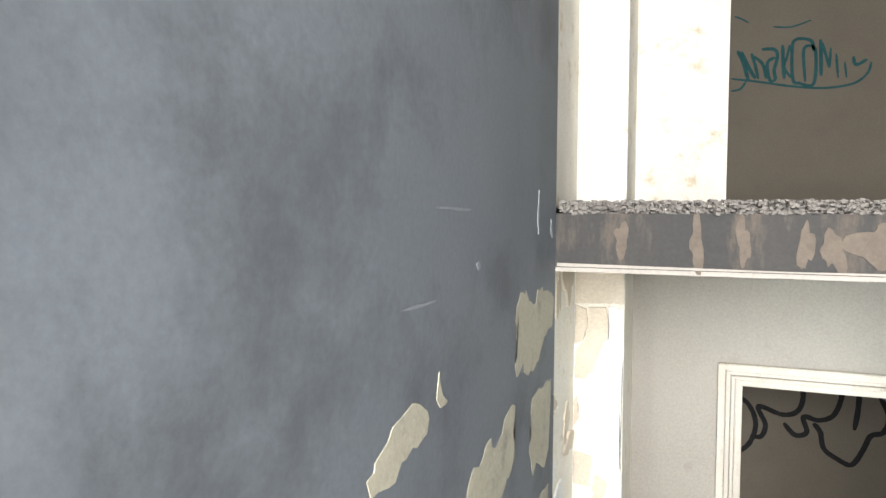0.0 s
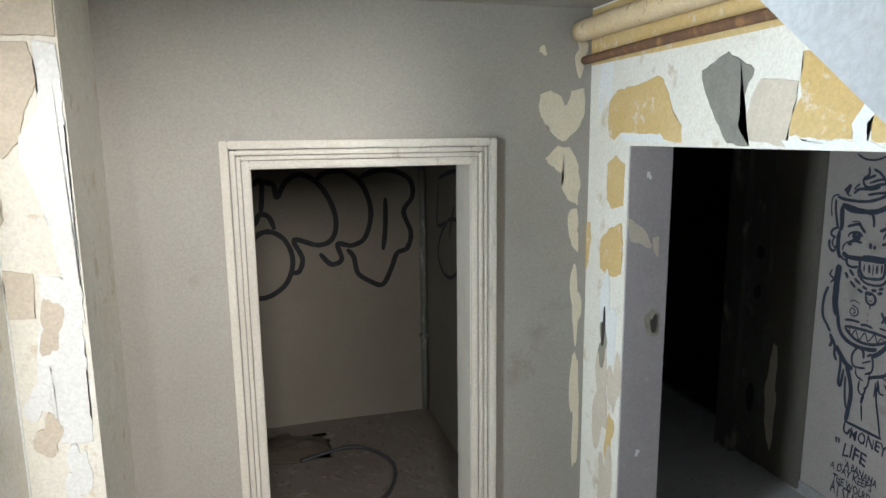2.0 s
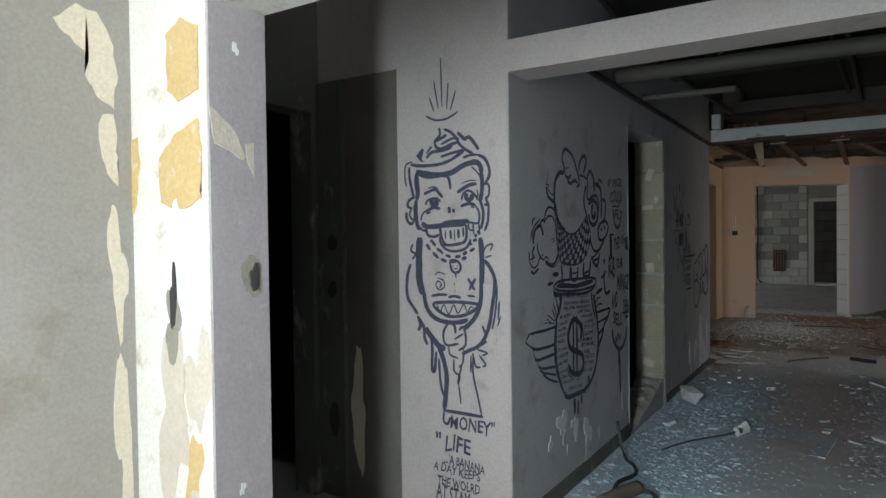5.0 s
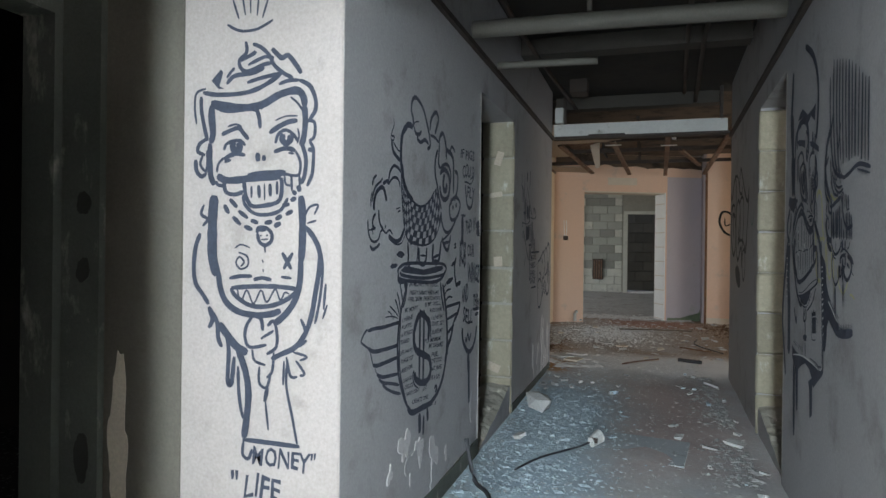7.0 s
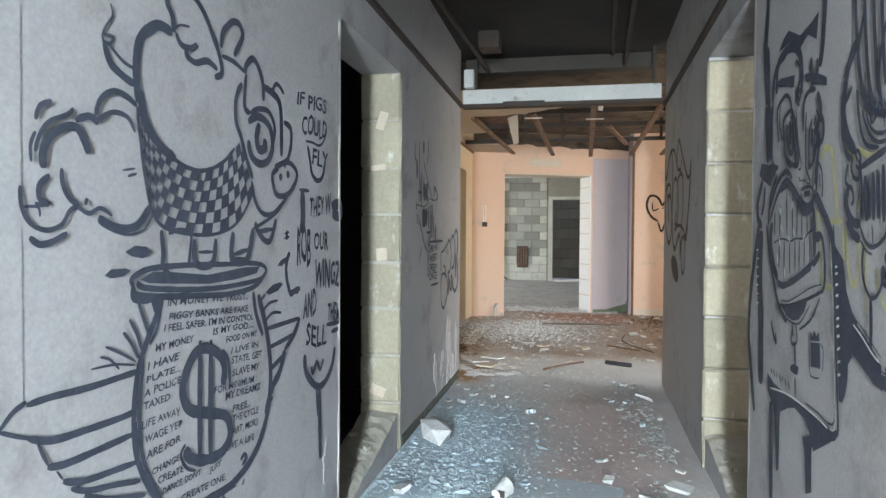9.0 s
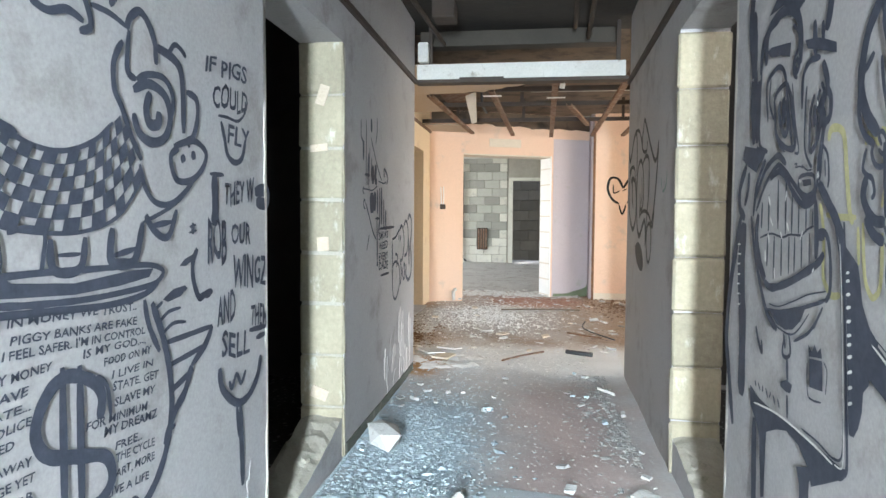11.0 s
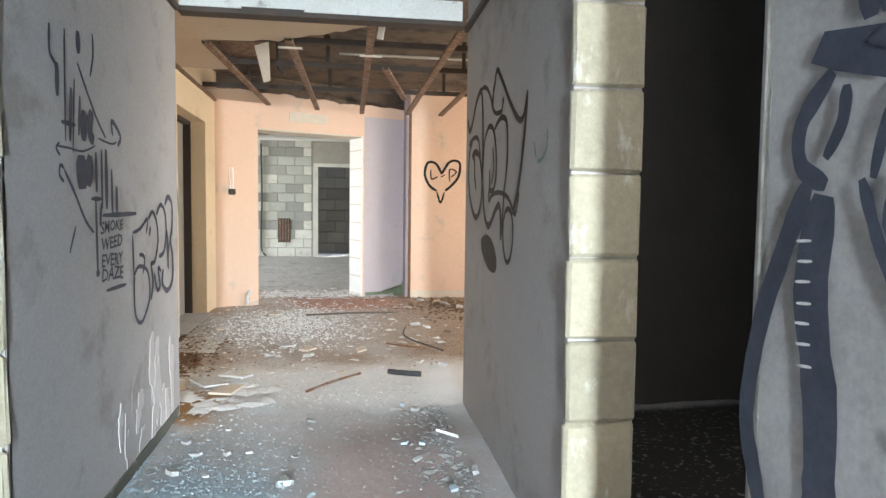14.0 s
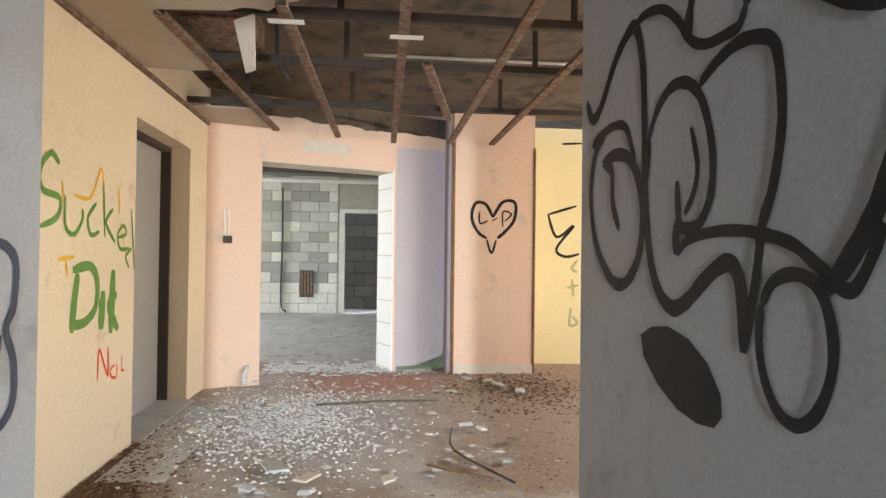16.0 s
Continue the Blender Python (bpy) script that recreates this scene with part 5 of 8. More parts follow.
litter("hall_brown_litter", 4000, lambda r: (r.uniform(8.6, 12.6), r.uniform(-0.5, 3.7), 0.036), 0.008, CLOTH, "brown dirt crumbs over the hall floor", 7)
litter("far_litter", 2500, lambda r: (r.uniform(13.0, 19.6), r.uniform(1.0, 5.5), 0.04), 0.025, GREY_RUBBLE, "grey rubble over the far room floor", 8)
litter("doorway_litter", 1500, lambda r: (12.75 + r.gauss(0, 0.2), r.uniform(1.6, 3.4), 0.045), 0.03, CHALK, "pale rubble in the hall doorway", 9)
litter("room_litter", 900, lambda r: (r.uniform(-0.8, 1.1), r.uniform(4.0, 5.5), 0.036), 0.018, CLOTH, "dark litter on the dim room floor", 10)
litter("lobby_litter", 1200, lambda r: (r.uniform(1.7, 2.9), r.uniform(1.8, 4.2), 0.036), 0.008, GREY_RUBBLE, "grey crumbs on the lobby floor", 12)
crumpled("debris_mound", 0.05, 5.2, 0.7, 0.35, 0.14, 3.0, CLOTH, "low dark heap of debris in the dim room", "debris heap")
tagged(link("room_hose", tube([(0.2, 5.0, 0.05), (0.55, 5.1, 0.05), (0.75, 4.8, 0.05), (0.6, 4.4, 0.05), (0.2, 4.3, 0.05)], 0.012, 8), BLACK_PLASTIC), "dark hose lying on the dim room floor", "hose")


# ---- graffiti ----
def paint(name, colour, rough=0.6, fade=0.3):
    m = surface(name, colour, rough, tuple(min(1, c * 1.35 + 0.008) for c in colour), fade, 0.05, bump=0.05)
    m.node_tree.nodes["Principled BSDF"].inputs["Specular IOR Level"].default_value = 0.15
    return m


INK = paint("dark_blue_marker", (0.048, 0.055, 0.076))
BLACK_SPRAY = paint("black_spray_paint", (0.014, 0.014, 0.015), 0.5)
PALE_INK = paint("pale_marker", (0.6, 0.6, 0.58))
YELLOW_INK = paint("faded_yellow_spray", (0.40, 0.375, 0.20))
GREEN_SPRAY = paint("green_spray_paint", (0.12, 0.24, 0.05))
ORANGE_SPRAY = paint("yellow_orange_spray_paint", (0.75, 0.42, 0.03))
RED_SPRAY = paint("red_spray_paint", (0.75, 0.08, 0.03))
PILLAR_ART = plane((2.93, 3.25, 0), (0, -1, 0), (-1, 0, 0))
NORTH_ART = plane((0, 3.25, 0), (1, 0, 0), (0, -1, 0))
SOUTH_ART = plane((7.66, 1.59, 0), (-6.02, 0.145, 0), (0.145, 6.02, 0))
SOUTH_ART_TOP = SOUTH_ART @ Matrix.Translation((0, 0.004, 0))
BACK_ART = plane((0, 5.6, 0), (1, 0, 0), (0, -1, 0))
BACK_SIDE_ART = plane((1.18, 5.6, 0), (0, -1, 0), (-1, 0, 0))
HALL_ART = plane((0, 3.78, 0), (1, 0, 0), (0, -1, 0))
COLUMN_ART = plane((12.4, 0, 0), (0, -1, 0), (-1, 0, 0))
ALCOVE_ART = plane((13.02, 0, 0), (0, -1, 0), (-1, 0, 0))
UPPER_ART = plane((0, 5.6, 0), (1, 0, 0), (0, -1, 0))


class Art:
    pass


ARTS = []


def art(name, wall_plane, material, label, weight=1.35):
    """A drawing on a wall: strokes are gathered, then laid as thin paint."""
    a = Art()
    a.name, a.wall_plane, a.material, a.label, a.verts, a.faces, a.words, a.count, a.weight = name, wall_plane, material, label, [], [], [], 0, weight
    ARTS.append(a)
    return a


def lift_of(a):
    a.count += 1
    return 0.0022 + 0.00003 * (a.count % 60)


def smoothed(pts, steps=7):
    line = []
    for i in range(len(pts) - 1):
        p, q, r, s = pts[max(i - 1, 0)], pts[i], pts[i + 1], pts[min(i + 2, len(pts) - 1)]
        for k in range(steps):
            t = k / steps
            line.append(0.5 * (2 * q + (r - p) * t + (2 * p - 5 * q + 4 * r - s) * t * t + (3 * q - p - 3 * r + s) * t ** 3))
    return line + [pts[-1]]


def stroke(a, width, *mm):
    """A brushed line of that width through points along and up the wall, all in millimetres."""
    pts = [Vector((mm[i] / 1000, mm[i + 1] / 1000)) for i in range(0, len(mm), 2)]
    line = smoothed(pts)
    out, first = lift_of(a), len(a.verts)
    for i, p in enumerate(line):
        way = line[min(i + 1, len(line) - 1)] - line[max(i - 1, 0)]
        side = Vector((-way.y, way.x)).normalized() if way.length > 1e-6 else Vector((0, 1))
        taper = 0.55 + 0.45 * min(1, i / 2.5, (len(line) - 1 - i) / 2.5)
        w = width * a.weight / 2000 * taper * (1 + 0.16 * noise.noise((p.x * 30, p.y * 30, a.count)))
        a.verts += [(p.x + side.x * w, out, p.y + side.y * w), (p.x - side.x * w, out, p.y - side.y * w)]
        if i:
            k = first + 2 * i
            a.faces.append((k - 2, k - 1, k + 1, k))


def patch(a, *mm):
    """A filled shape."""
    out, first = lift_of(a), len(a.verts)
    a.verts += [(mm[i] / 1000, out, mm[i + 1] / 1000) for i in range(0, len(mm), 2)]
    a.faces.append(tuple(range(first, len(a.verts))))


def ring(a, width, cu, cz, ru, rz):
    pts = []
    for k in range(13):
        t = 2 * math.pi * k / 12
        pts += [cu + ru * math.cos(t), cz + rz * math.sin(t)]
    stroke(a, width, *pts)


def chequers(a, along, across, upper, lower):
    """A field of slanting chequers between two curves."""
    def line(mm):
        return smoothed([Vector((mm[i] / 1000, mm[i + 1] / 1000)) for i in range(0, len(mm), 2)], 12)

    top, low = line(upper), line(lower)

    def at(i, j):
        u, v = min(max(i / along, 0), 1), j / across
        p = top[round(u * (len(top) - 1))]
        return p.lerp(low[round(u * (len(low) - 1))], v)

    for i in range(along):
        for j in range(across):
            if (i + j) % 2:
                continue
            out, first = lift_of(a), len(a.verts)
            grow = 0.05
            corners = ((i - grow, j - grow), (i + 1 + grow, j - grow), (i + 1 + grow, j + 1 + grow), (i - grow, j + 1 + grow))
            a.verts += [(p.x, out, p.y) for p in (at(*c) for c in corners)]
            a.faces.append((first, first + 1, first + 2, first + 3))


def letters(a, u0, z0, u1, z1, height, text):
    a.words.append((u0 / 1000, z0 / 1000, u1 / 1000, z1 / 1000, height / 1000, text, lift_of(a)))


def lay(a):
    """Lays a drawing on its wall as one mesh, with its lettering as parts."""
    me = bpy.data.meshes.new(a.name)
    me.from_pydata(a.verts, [], a.faces)
    me.transform(a.wall_plane)
    me.materials.append(a.material)
    ob = tagged(new(a.name, me), a.label, "graffiti", kind="structure")
    for u0, z0, u1, z1, height, text, out in a.words:
        curve = bpy.data.curves.new("lettering", "FONT")
        curve.body, curve.size, curve.resolution_u = text, 1.0, 2
        curve.offset = 0.02
        temp = bpy.data.objects.new("lettering", curve)
        scene.collection.objects.link(temp)
        bpy.context.view_layer.update()
        word = bpy.data.meshes.new_from_object(temp.evaluated_get(bpy.context.evaluated_depsgraph_get()))
        bpy.data.objects.remove(temp)
        xs = [v.co.x for v in word.vertices]
        ys = [v.co.y for v in word.vertices]
        sx = math.hypot(u1 - u0, z1 - z0) / (max(xs) - min(xs))
        sy = height / 0.72
        tilt = math.atan2(z1 - z0, u1 - u0)
        wander = noise.noise((u0 * 31, z0 * 17, 0.5)) * 9
        for v in word.vertices:
            shake = 0.085 * noise.noise((v.co.x * 2.3 + wander, v.co.y * 2.1, wander)), 0.13 * noise.noise((v.co.x * 1.7, v.co.y * 0.9, wander + 5))
            x, y = (v.co.x - min(xs) + shake[0] + 0.10 * v.co.y) * sx, (v.co.y + shake[1]) * sy
            v.co = (u0 + x * math.cos(tilt), out, z0 + x * math.sin(tilt) + y)
        word.transform(a.wall_plane)
        word.materials.clear()
        word.materials.append(a.material)
        new("lettering", word).parent = ob
    return ob


face = art("graffiti_striped_figure", PILLAR_ART, INK, "black marker graffiti of a grinning crowned figure on the pale wall", 1.0)
stroke(face, 14, -358, 1893, -354, 1857, -381, 1832, -375, 1805, -348, 1793, -294, 1810, -258, 1815)
stroke(face, 14, -321, 1859, -330, 1849, -385, 1828)
stroke(face, 14, -331, 1883, -298, 1868, -267, 1839, -249, 1807, -214, 1778, -179, 1760)
stroke(face, 17, -259, 1862, -237, 1841, -220, 1828, -197, 1834, -167, 1800, -149, 1773)
stroke(face, 13, -348, 1814, -285, 1836, -250, 1830)
stroke(face, 15, -430, 1756, -399, 1781, -330, 1786, -285, 1801)
stroke(face, 14, -351, 1756, -284, 1770, -219, 1778)
patch(face, -490, 1771, -455, 1806, -444, 1797, -458, 1750, -439, 1741, -462, 1741)
stroke(face, 12, -430, 1777, -407, 1802, -399, 1802)
stroke(face, 16, -524, 1733, -467, 1722, -374, 1721, -311, 1733, -258, 1756, -222, 1778)
stroke(face, 13, -231, 1743, -196, 1752, -156, 1752)
stroke(face, 15, -156, 1752, -118, 1731, -97, 1689, -97, 1651, -117, 1622)
stroke(face, 26, -491, 1696, -439, 1685, -365, 1673, -292, 1680, -230, 1708, -169, 1719, -143, 1702, -134, 1668)
stroke(face, 15, -491, 1691, -429, 1666, -328, 1667, -306, 1647, -299, 1602)
stroke(face, 17, -299, 1665, -289, 1680, -257, 1698)
stroke(face, 8, -187, 1699, -160, 1677, -143, 1653)
stroke(face, 26, -489, 1688, -487, 1640, -482, 1592, -490, 1560)
stroke(face, 21, -138, 1676, -132, 1622, -137, 1569, -147, 1539)
stroke(face, 9, -511, 1745, -549, 1732, -556, 1684, -548, 1627)
stroke(face, 15, -530, 1719, -529, 1674, -517, 1617, -503, 1568)
stroke(face, 14, -503, 1576, -535, 1558, -541, 1533, -512, 1520)
stroke(face, 11, -521, 1521, -531, 1489, -511, 1464)
stroke(face, 16, -550, 1506, -546, 1468, -526, 1448, -511, 1455)
stroke(face, 22, -493, 1560, -493, 1496, -488, 1448, -473, 1418)
stroke(face, 11, -505, 1536, -502, 1496, -511, 1448)
stroke(face, 12, -469, 1431, -458, 1418, -435, 1414)
stroke(face, 15, -147, 1554, -129, 1500, -132, 1447, -145, 1416)
stroke(face, 11, -130, 1619, -100, 1613, -99, 1568, -119, 1553)
stroke(face, 12, -116, 1553, -102, 1527, -102, 1484, -106, 1446, -123, 1408)
stroke(face, 15, -122, 1527, -99, 1523)
stroke(face, 15, -447, 1587, -419, 1597, -382, 1606, -360, 1586, -342, 1567)
stroke(face, 8, -423, 1613, -392, 1619, -368, 1610)
stroke(face, 18, -264, 1585, -229, 1604, -194, 1618, -160, 1621)
stroke(face, 6, -242, 1625, -203, 1637, -160, 1636)
stroke(face, 12, -437, 1534, -428, 1554, -400, 1564, -373, 1563, -354, 1547)
stroke(face, 25, -396, 1564, -404, 1549, -396, 1532, -378, 1537, -378, 1559)
stroke(face, 12, -241, 1550, -229, 1581, -203, 1592, -176, 1578, -159, 1555)
stroke(face, 22, -211, 1580, -216, 1562, -202, 1549, -185, 1560, -189, 1576)
stroke(face, 7, -159, 1596, -154, 1570, -161, 1547)
stroke(face, 18, -308, 1522, -305, 1493)
stroke(face, 18, -283, 1513, -283, 1494)
stroke(face, 15, -436, 1502, -400, 1521, -354, 1515)
stroke(face, 16, -246, 1522, -202, 1533, -167, 1524)
stroke(face, 10, -464, 1460, -459, 1487, -437, 1507, -396, 1515)
stroke(face, 10, -167, 1524, -150, 1493, -149, 1458, -166, 1443, -254, 1458, -344, 1452)
stroke(face, 10, -436, 1494, -409, 1501)
stroke(face, 8, -193, 1518, -171, 1514)
stroke(face, 24, -462, 1450, -426, 1433, -353, 1436, -272, 1450, -201, 1453)
stroke(face, 15, -436, 1434, -428, 1395, -394, 1385, -361, 1394)
stroke(face, 15, -358, 1432, -354, 1397, -347, 1373, -328, 1347, -288, 1346, -235, 1356, -218, 1376, -215, 1418, -219, 1438)
stroke(face, 25, -353, 1436, -290, 1440, -219, 1441)
stroke(face, 9, -329, 1412, -328, 1373)
stroke(face, 14, -302, 1415, -298, 1373)
stroke(face, 7, -280, 1419, -278, 1365)
stroke(face, 14, -259, 1419, -257, 1377)
stroke(face, 11, -233, 1426, -232, 1383)
stroke(face, 13, -361, 1385, -352, 1350, -315, 1321, -261, 1318, -217, 1333, -192, 1371)
stroke(face, 10, -180, 1448, -178, 1394)
stroke(face, 8, -205, 1449, -201, 1418, -180, 1410)
stroke(face, 10, -152, 1443, -149, 1409)
stroke(face, 18, -435, 1351, -416, 1322)
stroke(face, 17, -413, 1370, -383, 1342)
stroke(face, 17, -401, 1311, -369, 1284)
stroke(face, 16, -379, 1331, -342, 1306)
stroke(face, 16, -356, 1279, -324, 1268)
stroke(face, 16, -331, 1299, -302, 1290)
stroke(face, 16, -302, 1268, -270, 1271)
stroke(face, 16, -279, 1290, -249, 1294)
stroke(face, 16, -243, 1279, -217, 1290)
stroke(face, 16, -238, 1302, -214, 1314)
stroke(face, 16, -200, 1317, -174, 1330)
stroke(face, 15, -214, 1348, -186, 1351)
stroke(face, 16, -183, 1363, -162, 1371)
stroke(face, 16, -176, 1394, -162, 1382)
stroke(face, 17, -157, 1412, -148, 1391)
stroke(face, 13, -305, 1256, -302, 1274, -273, 1274, -252, 1256, -252, 1232, -273, 1217, -296, 1227, -305, 1256)
stroke(face, 7, -291, 1252, -291, 1246)
stroke(face, 7, -268, 1253, -268, 1246)
stroke(face, 6, -291, 1235, -264, 1237)
stroke(face, 7, -278, 1217, -274, 1193)
stroke(face, 5, -286, 1170, -281, 1159)
stroke(face, 5, -282, 1139, -281, 1128)
stroke(face, 38, -473, 1383, -479, 1319, -480, 1255, -478, 1175, -460, 1112)
stroke(face, 22, -454, 1128, -446, 1072, -422, 1025, -375, 995, -311, 986, -249, 992, -214, 1005)
stroke(face, 27, -145, 1378, -139, 1317, -138, 1225, -142, 1164)
stroke(face, 22, -143, 1179, -145, 1103, -162, 1041, -196, 994, -239, 958)
stroke(face, 11, -514, 1352, -525, 1320, -500, 1303, -519, 1279)
stroke(face, 17, -528, 1255, -546, 1207, -553, 1142, -545, 1086, -514, 1046, -491, 1015)
stroke(face, 18, -491, 1007, -475, 967, -490, 935)
stroke(face, 17, -477, 991, -456, 952, -452, 904, -437, 873)
stroke(face, 28, -449, 952, -420, 919, -377, 876, -337, 860)
stroke(face, 17, -420, 930, -410, 859, -413, 763, -398, 756, -388, 844)
stroke(face, 25, -377, 876, -345, 799, -332, 722, -340, 627, -348, 576)
stroke(face, 13, -373, 813, -368, 719, -353, 649, -338, 658, -339, 721)
stroke(face, 18, -127, 1279, -95, 1241, -75, 1195, -77, 1135, -90, 1058, -101, 997, -123, 935, -160, 888, -212, 862, -247, 844)
stroke(face, 10, -69, 1195, -64, 1135, -73, 1044, -89, 967)
stroke(face, 10, -52, 1097, -59, 1014)
stroke(face, 8, -46, 1030, -62, 984)
stroke(face, 8, -134, 1302, -114, 1340, -83, 1347, -96, 1317)
stroke(face, 8, -121, 1289, -88, 1298)
stroke(face, 12, -151, 888, -117, 913)
stroke(face, 9, -168, 872, -117, 860, -142, 846)
stroke(face, 10, -191, 855, -176, 795, -150, 793)
stroke(face, 10, -156, 845, -125, 806, -142, 797)
stroke(face, 12, -146, 904, -123, 939, -140, 981)
stroke(face, 12, -320, 981, -342, 949, -347, 909, -328, 879, -265, 890)
stroke(face, 15, -324, 986, -288, 975, -280, 936)
stroke(face, 12, -262, 952, -240, 969, -227, 931, -230, 884, -265, 859)
stroke(face, 11, -287, 909, -239, 938)
stroke(face, 10, -319, 872, -310, 836, -268, 823)
stroke(face, 10, -238, 868, -243, 806, -264, 781)
stroke(face, 10, -291, 818, -291, 764, -264, 750, -250, 790)
stroke(face, 16, -260, 750, -270, 703)
stroke(face, 9, -267, 703, -255, 611)
stroke(face, 10, -186, 848, -190, 763, -166, 657, -148, 574)
stroke(face, 9, -199, 842, -202, 762)
stroke(face, 16, -352, 571, -244, 570, -139, 568)
stroke(face, 12, -348, 566, -351, 523, -329, 510, -315, 543)
stroke(face, 13, -410, 1105, -367, 1113, -322, 1114)
stroke(face, 14, -318, 1102, -286, 1109, -250, 1103)
stroke(face, 11, -215, 1114, -176, 1111)
stroke(face, 16, -404, 1073, -321, 1080, -232, 1082, -159, 1075, -171, 1056, -223, 1027, -285, 1014, -339, 1020, -390, 1050, -404, 1073)
stroke(face, 7, -380, 1069, -366, 1027, -343, 1067, -317, 1024, -289, 1068, -267, 1030, -236, 1073, -217, 1039, -200, 1063, -183, 1059)
stroke(face, 7, -368, 1145, -355, 1161, -373, 1177, -386, 1157, -368, 1137, -340, 1149, -344, 1180, -377, 1192)
stroke(face, 6, -392, 1205, -368, 1218, -332, 1208)
stroke(face, 15, -212, 1194, -177, 1140)
stroke(face, 15, -172, 1194, -206, 1140)
letters(face, -318, 495, -86, 489, 61, 'MONEY"')
letters(face, -399, 387, -211, 384, 75, '" LIFE')
letters(face, -353, 326, -136, 306, 43, "...'A BANANA")
letters(face, -414, 282, -162, 269, 41, 'A DAY KEEPS')
letters(face, -393, 218, -162, 208, 44, 'THE WOLRD')
letters(face, -400, 150, -188, 112, 82, 'AT STAY...')
stroke(face, 8, -345, 2215, -340, 1985)
stroke(face, 8, -385, 2115, -360, 1980)
stroke(face, 8, -305, 2095, -315, 1975)
stroke(face, 8, -265, 2055, -295, 1965)
stroke(face, 8, -410, 2040, -385, 1970)
stroke(face, 10, -430, 1955, -380, 1930, -315, 1930, -255, 1955)
pig = art("graffiti_winged_pot", NORTH_ART, INK, "dark blue marker graffiti of a chequered pig on a winged money pot", 0.8)
stroke(pig, 8, 3354, 1703, 3360, 1680, 3340, 1651, 3330, 1629, 3335, 1614)
stroke(pig, 11, 3335, 1633, 3362, 1635, 3353, 1619, 3333, 1619)
stroke(pig, 23, 3335, 1617, 3353, 1580, 3392, 1562, 3429, 1553)
stroke(pig, 11, 3353, 1614, 3393, 1593, 3429, 1587)
stroke(pig, 31, 3441, 1515, 3434, 1585, 3442, 1644, 3468, 1680, 3514, 1708, 3566, 1707)
stroke(pig, 8, 3468, 1666, 3523, 1707)
stroke(pig, 31, 3447, 1545, 3459, 1497, 3485, 1457, 3529, 1426, 3578, 1408)
stroke(pig, 14, 3496, 1439, 3549, 1416, 3624, 1393, 3706, 1393, 3795, 1424, 3857, 1470)
stroke(pig, 23, 3572, 1709, 3566, 1745, 3546, 1770, 3552, 1807, 3581, 1832, 3627, 1832, 3691, 1807, 3742, 1756, 3778, 1706, 3789, 1665, 3753, 1645)
stroke(pig, 8, 3572, 1716, 3596, 1734, 3639, 1743)
stroke(pig, 20, 3580, 1711, 3601, 1689, 3642, 1691, 3671, 1709)
stroke(pig, 22, 3626, 1684, 3626, 1668, 3664, 1661, 3718, 1679, 3767, 1669)
stroke(pig, 24, 3785, 1733, 3797, 1779, 3842, 1819, 3882, 1827, 3902, 1800, 3874, 1756, 3854, 1730)
stroke(pig, 18, 3789, 1712, 3854, 1712, 3914, 1699)
stroke(pig, 23, 3923, 1695, 3914, 1602, 3948, 1586)
stroke(pig, 27, 3914, 1694, 3927, 1724, 3965, 1750, 4001, 1732, 4028, 1690, 4032, 1639)
stroke(pig, 32, 4023, 1684, 4119, 1670, 4154, 1626, 4159, 1484)
stroke(pig, 23, 3898, 1663, 3865, 1611, 3865, 1548, 3893, 1507, 3926, 1447, 3964, 1395)
stroke(pig, 22, 3948, 1586, 4000, 1608, 4070, 1611, 4109, 1568, 4094, 1506)
stroke(pig, 31, 3935, 1559, 4000, 1585, 4070, 1568, 4094, 1516, 4069, 1463, 4009, 1443, 3956, 1460, 3935, 1504)
stroke(pig, 36, 4005, 1565, 3987, 1521, 4000, 1488, 4037, 1493, 4041, 1524)
stroke(pig, 26, 4175, 1598, 4228, 1586, 4233, 1534, 4206, 1479, 4169, 1464)
stroke(pig, 20, 4175, 1691, 4149, 1706, 4119, 1710, 4094, 1679, 4134, 1662)
stroke(pig, 24, 4108, 1444, 4211, 1469, 4278, 1444, 4261, 1399, 4195, 1359, 4118, 1358, 4093, 1416, 4133, 1440)
stroke(pig, 34, 4148, 1425, 4159, 1406)
stroke(pig, 32, 4206, 1441, 4211, 1417)
stroke(pig, 20, 3956, 1385, 3977, 1330, 4022, 1294, 4093, 1293, 4169, 1331, 4211, 1364)
stroke(pig, 14, 4195, 1353, 4143, 1309, 4069, 1276, 3964, 1244)
stroke(pig, 26, 3977, 1263, 3999, 1235, 4045, 1207, 4083, 1213, 4118, 1277)
stroke(pig, 20, 3999, 1235, 4093, 1245)
stroke(pig, 10, 3193, 1283, 3171, 1278, 3156, 1281)
stroke(pig, 22, 3520, 1236, 3528, 1183, 3527, 1152, 3556, 1128, 3592, 1125)
stroke(pig, 15, 3548, 1229, 3592, 1237, 3639, 1227, 3636, 1182, 3629, 1149)
stroke(pig, 27, 3655, 1214, 3664, 1152, 3739, 1150, 3757, 1215)
stroke(pig, 13, 3674, 1181, 3743, 1180)
stroke(pig, 32, 3848, 1233, 3840, 1162, 3891, 1148, 3933, 1160, 3964, 1244)
stroke(pig, 19, 3851, 1170, 3933, 1182)
stroke(pig, 12, 3124, 1310, 3127, 1275, 3144, 1246, 3179, 1233, 3217, 1243, 3237, 1269, 3257, 1278, 3288, 1267, 3321, 1279, 3355, 1264)
stroke(pig, 24, 3314, 1259, 3343, 1246, 3390, 1237, 3439, 1249, 3479, 1290)
stroke(pig, 8, 3321, 1245, 3390, 1226, 3452, 1234, 3492, 1272)
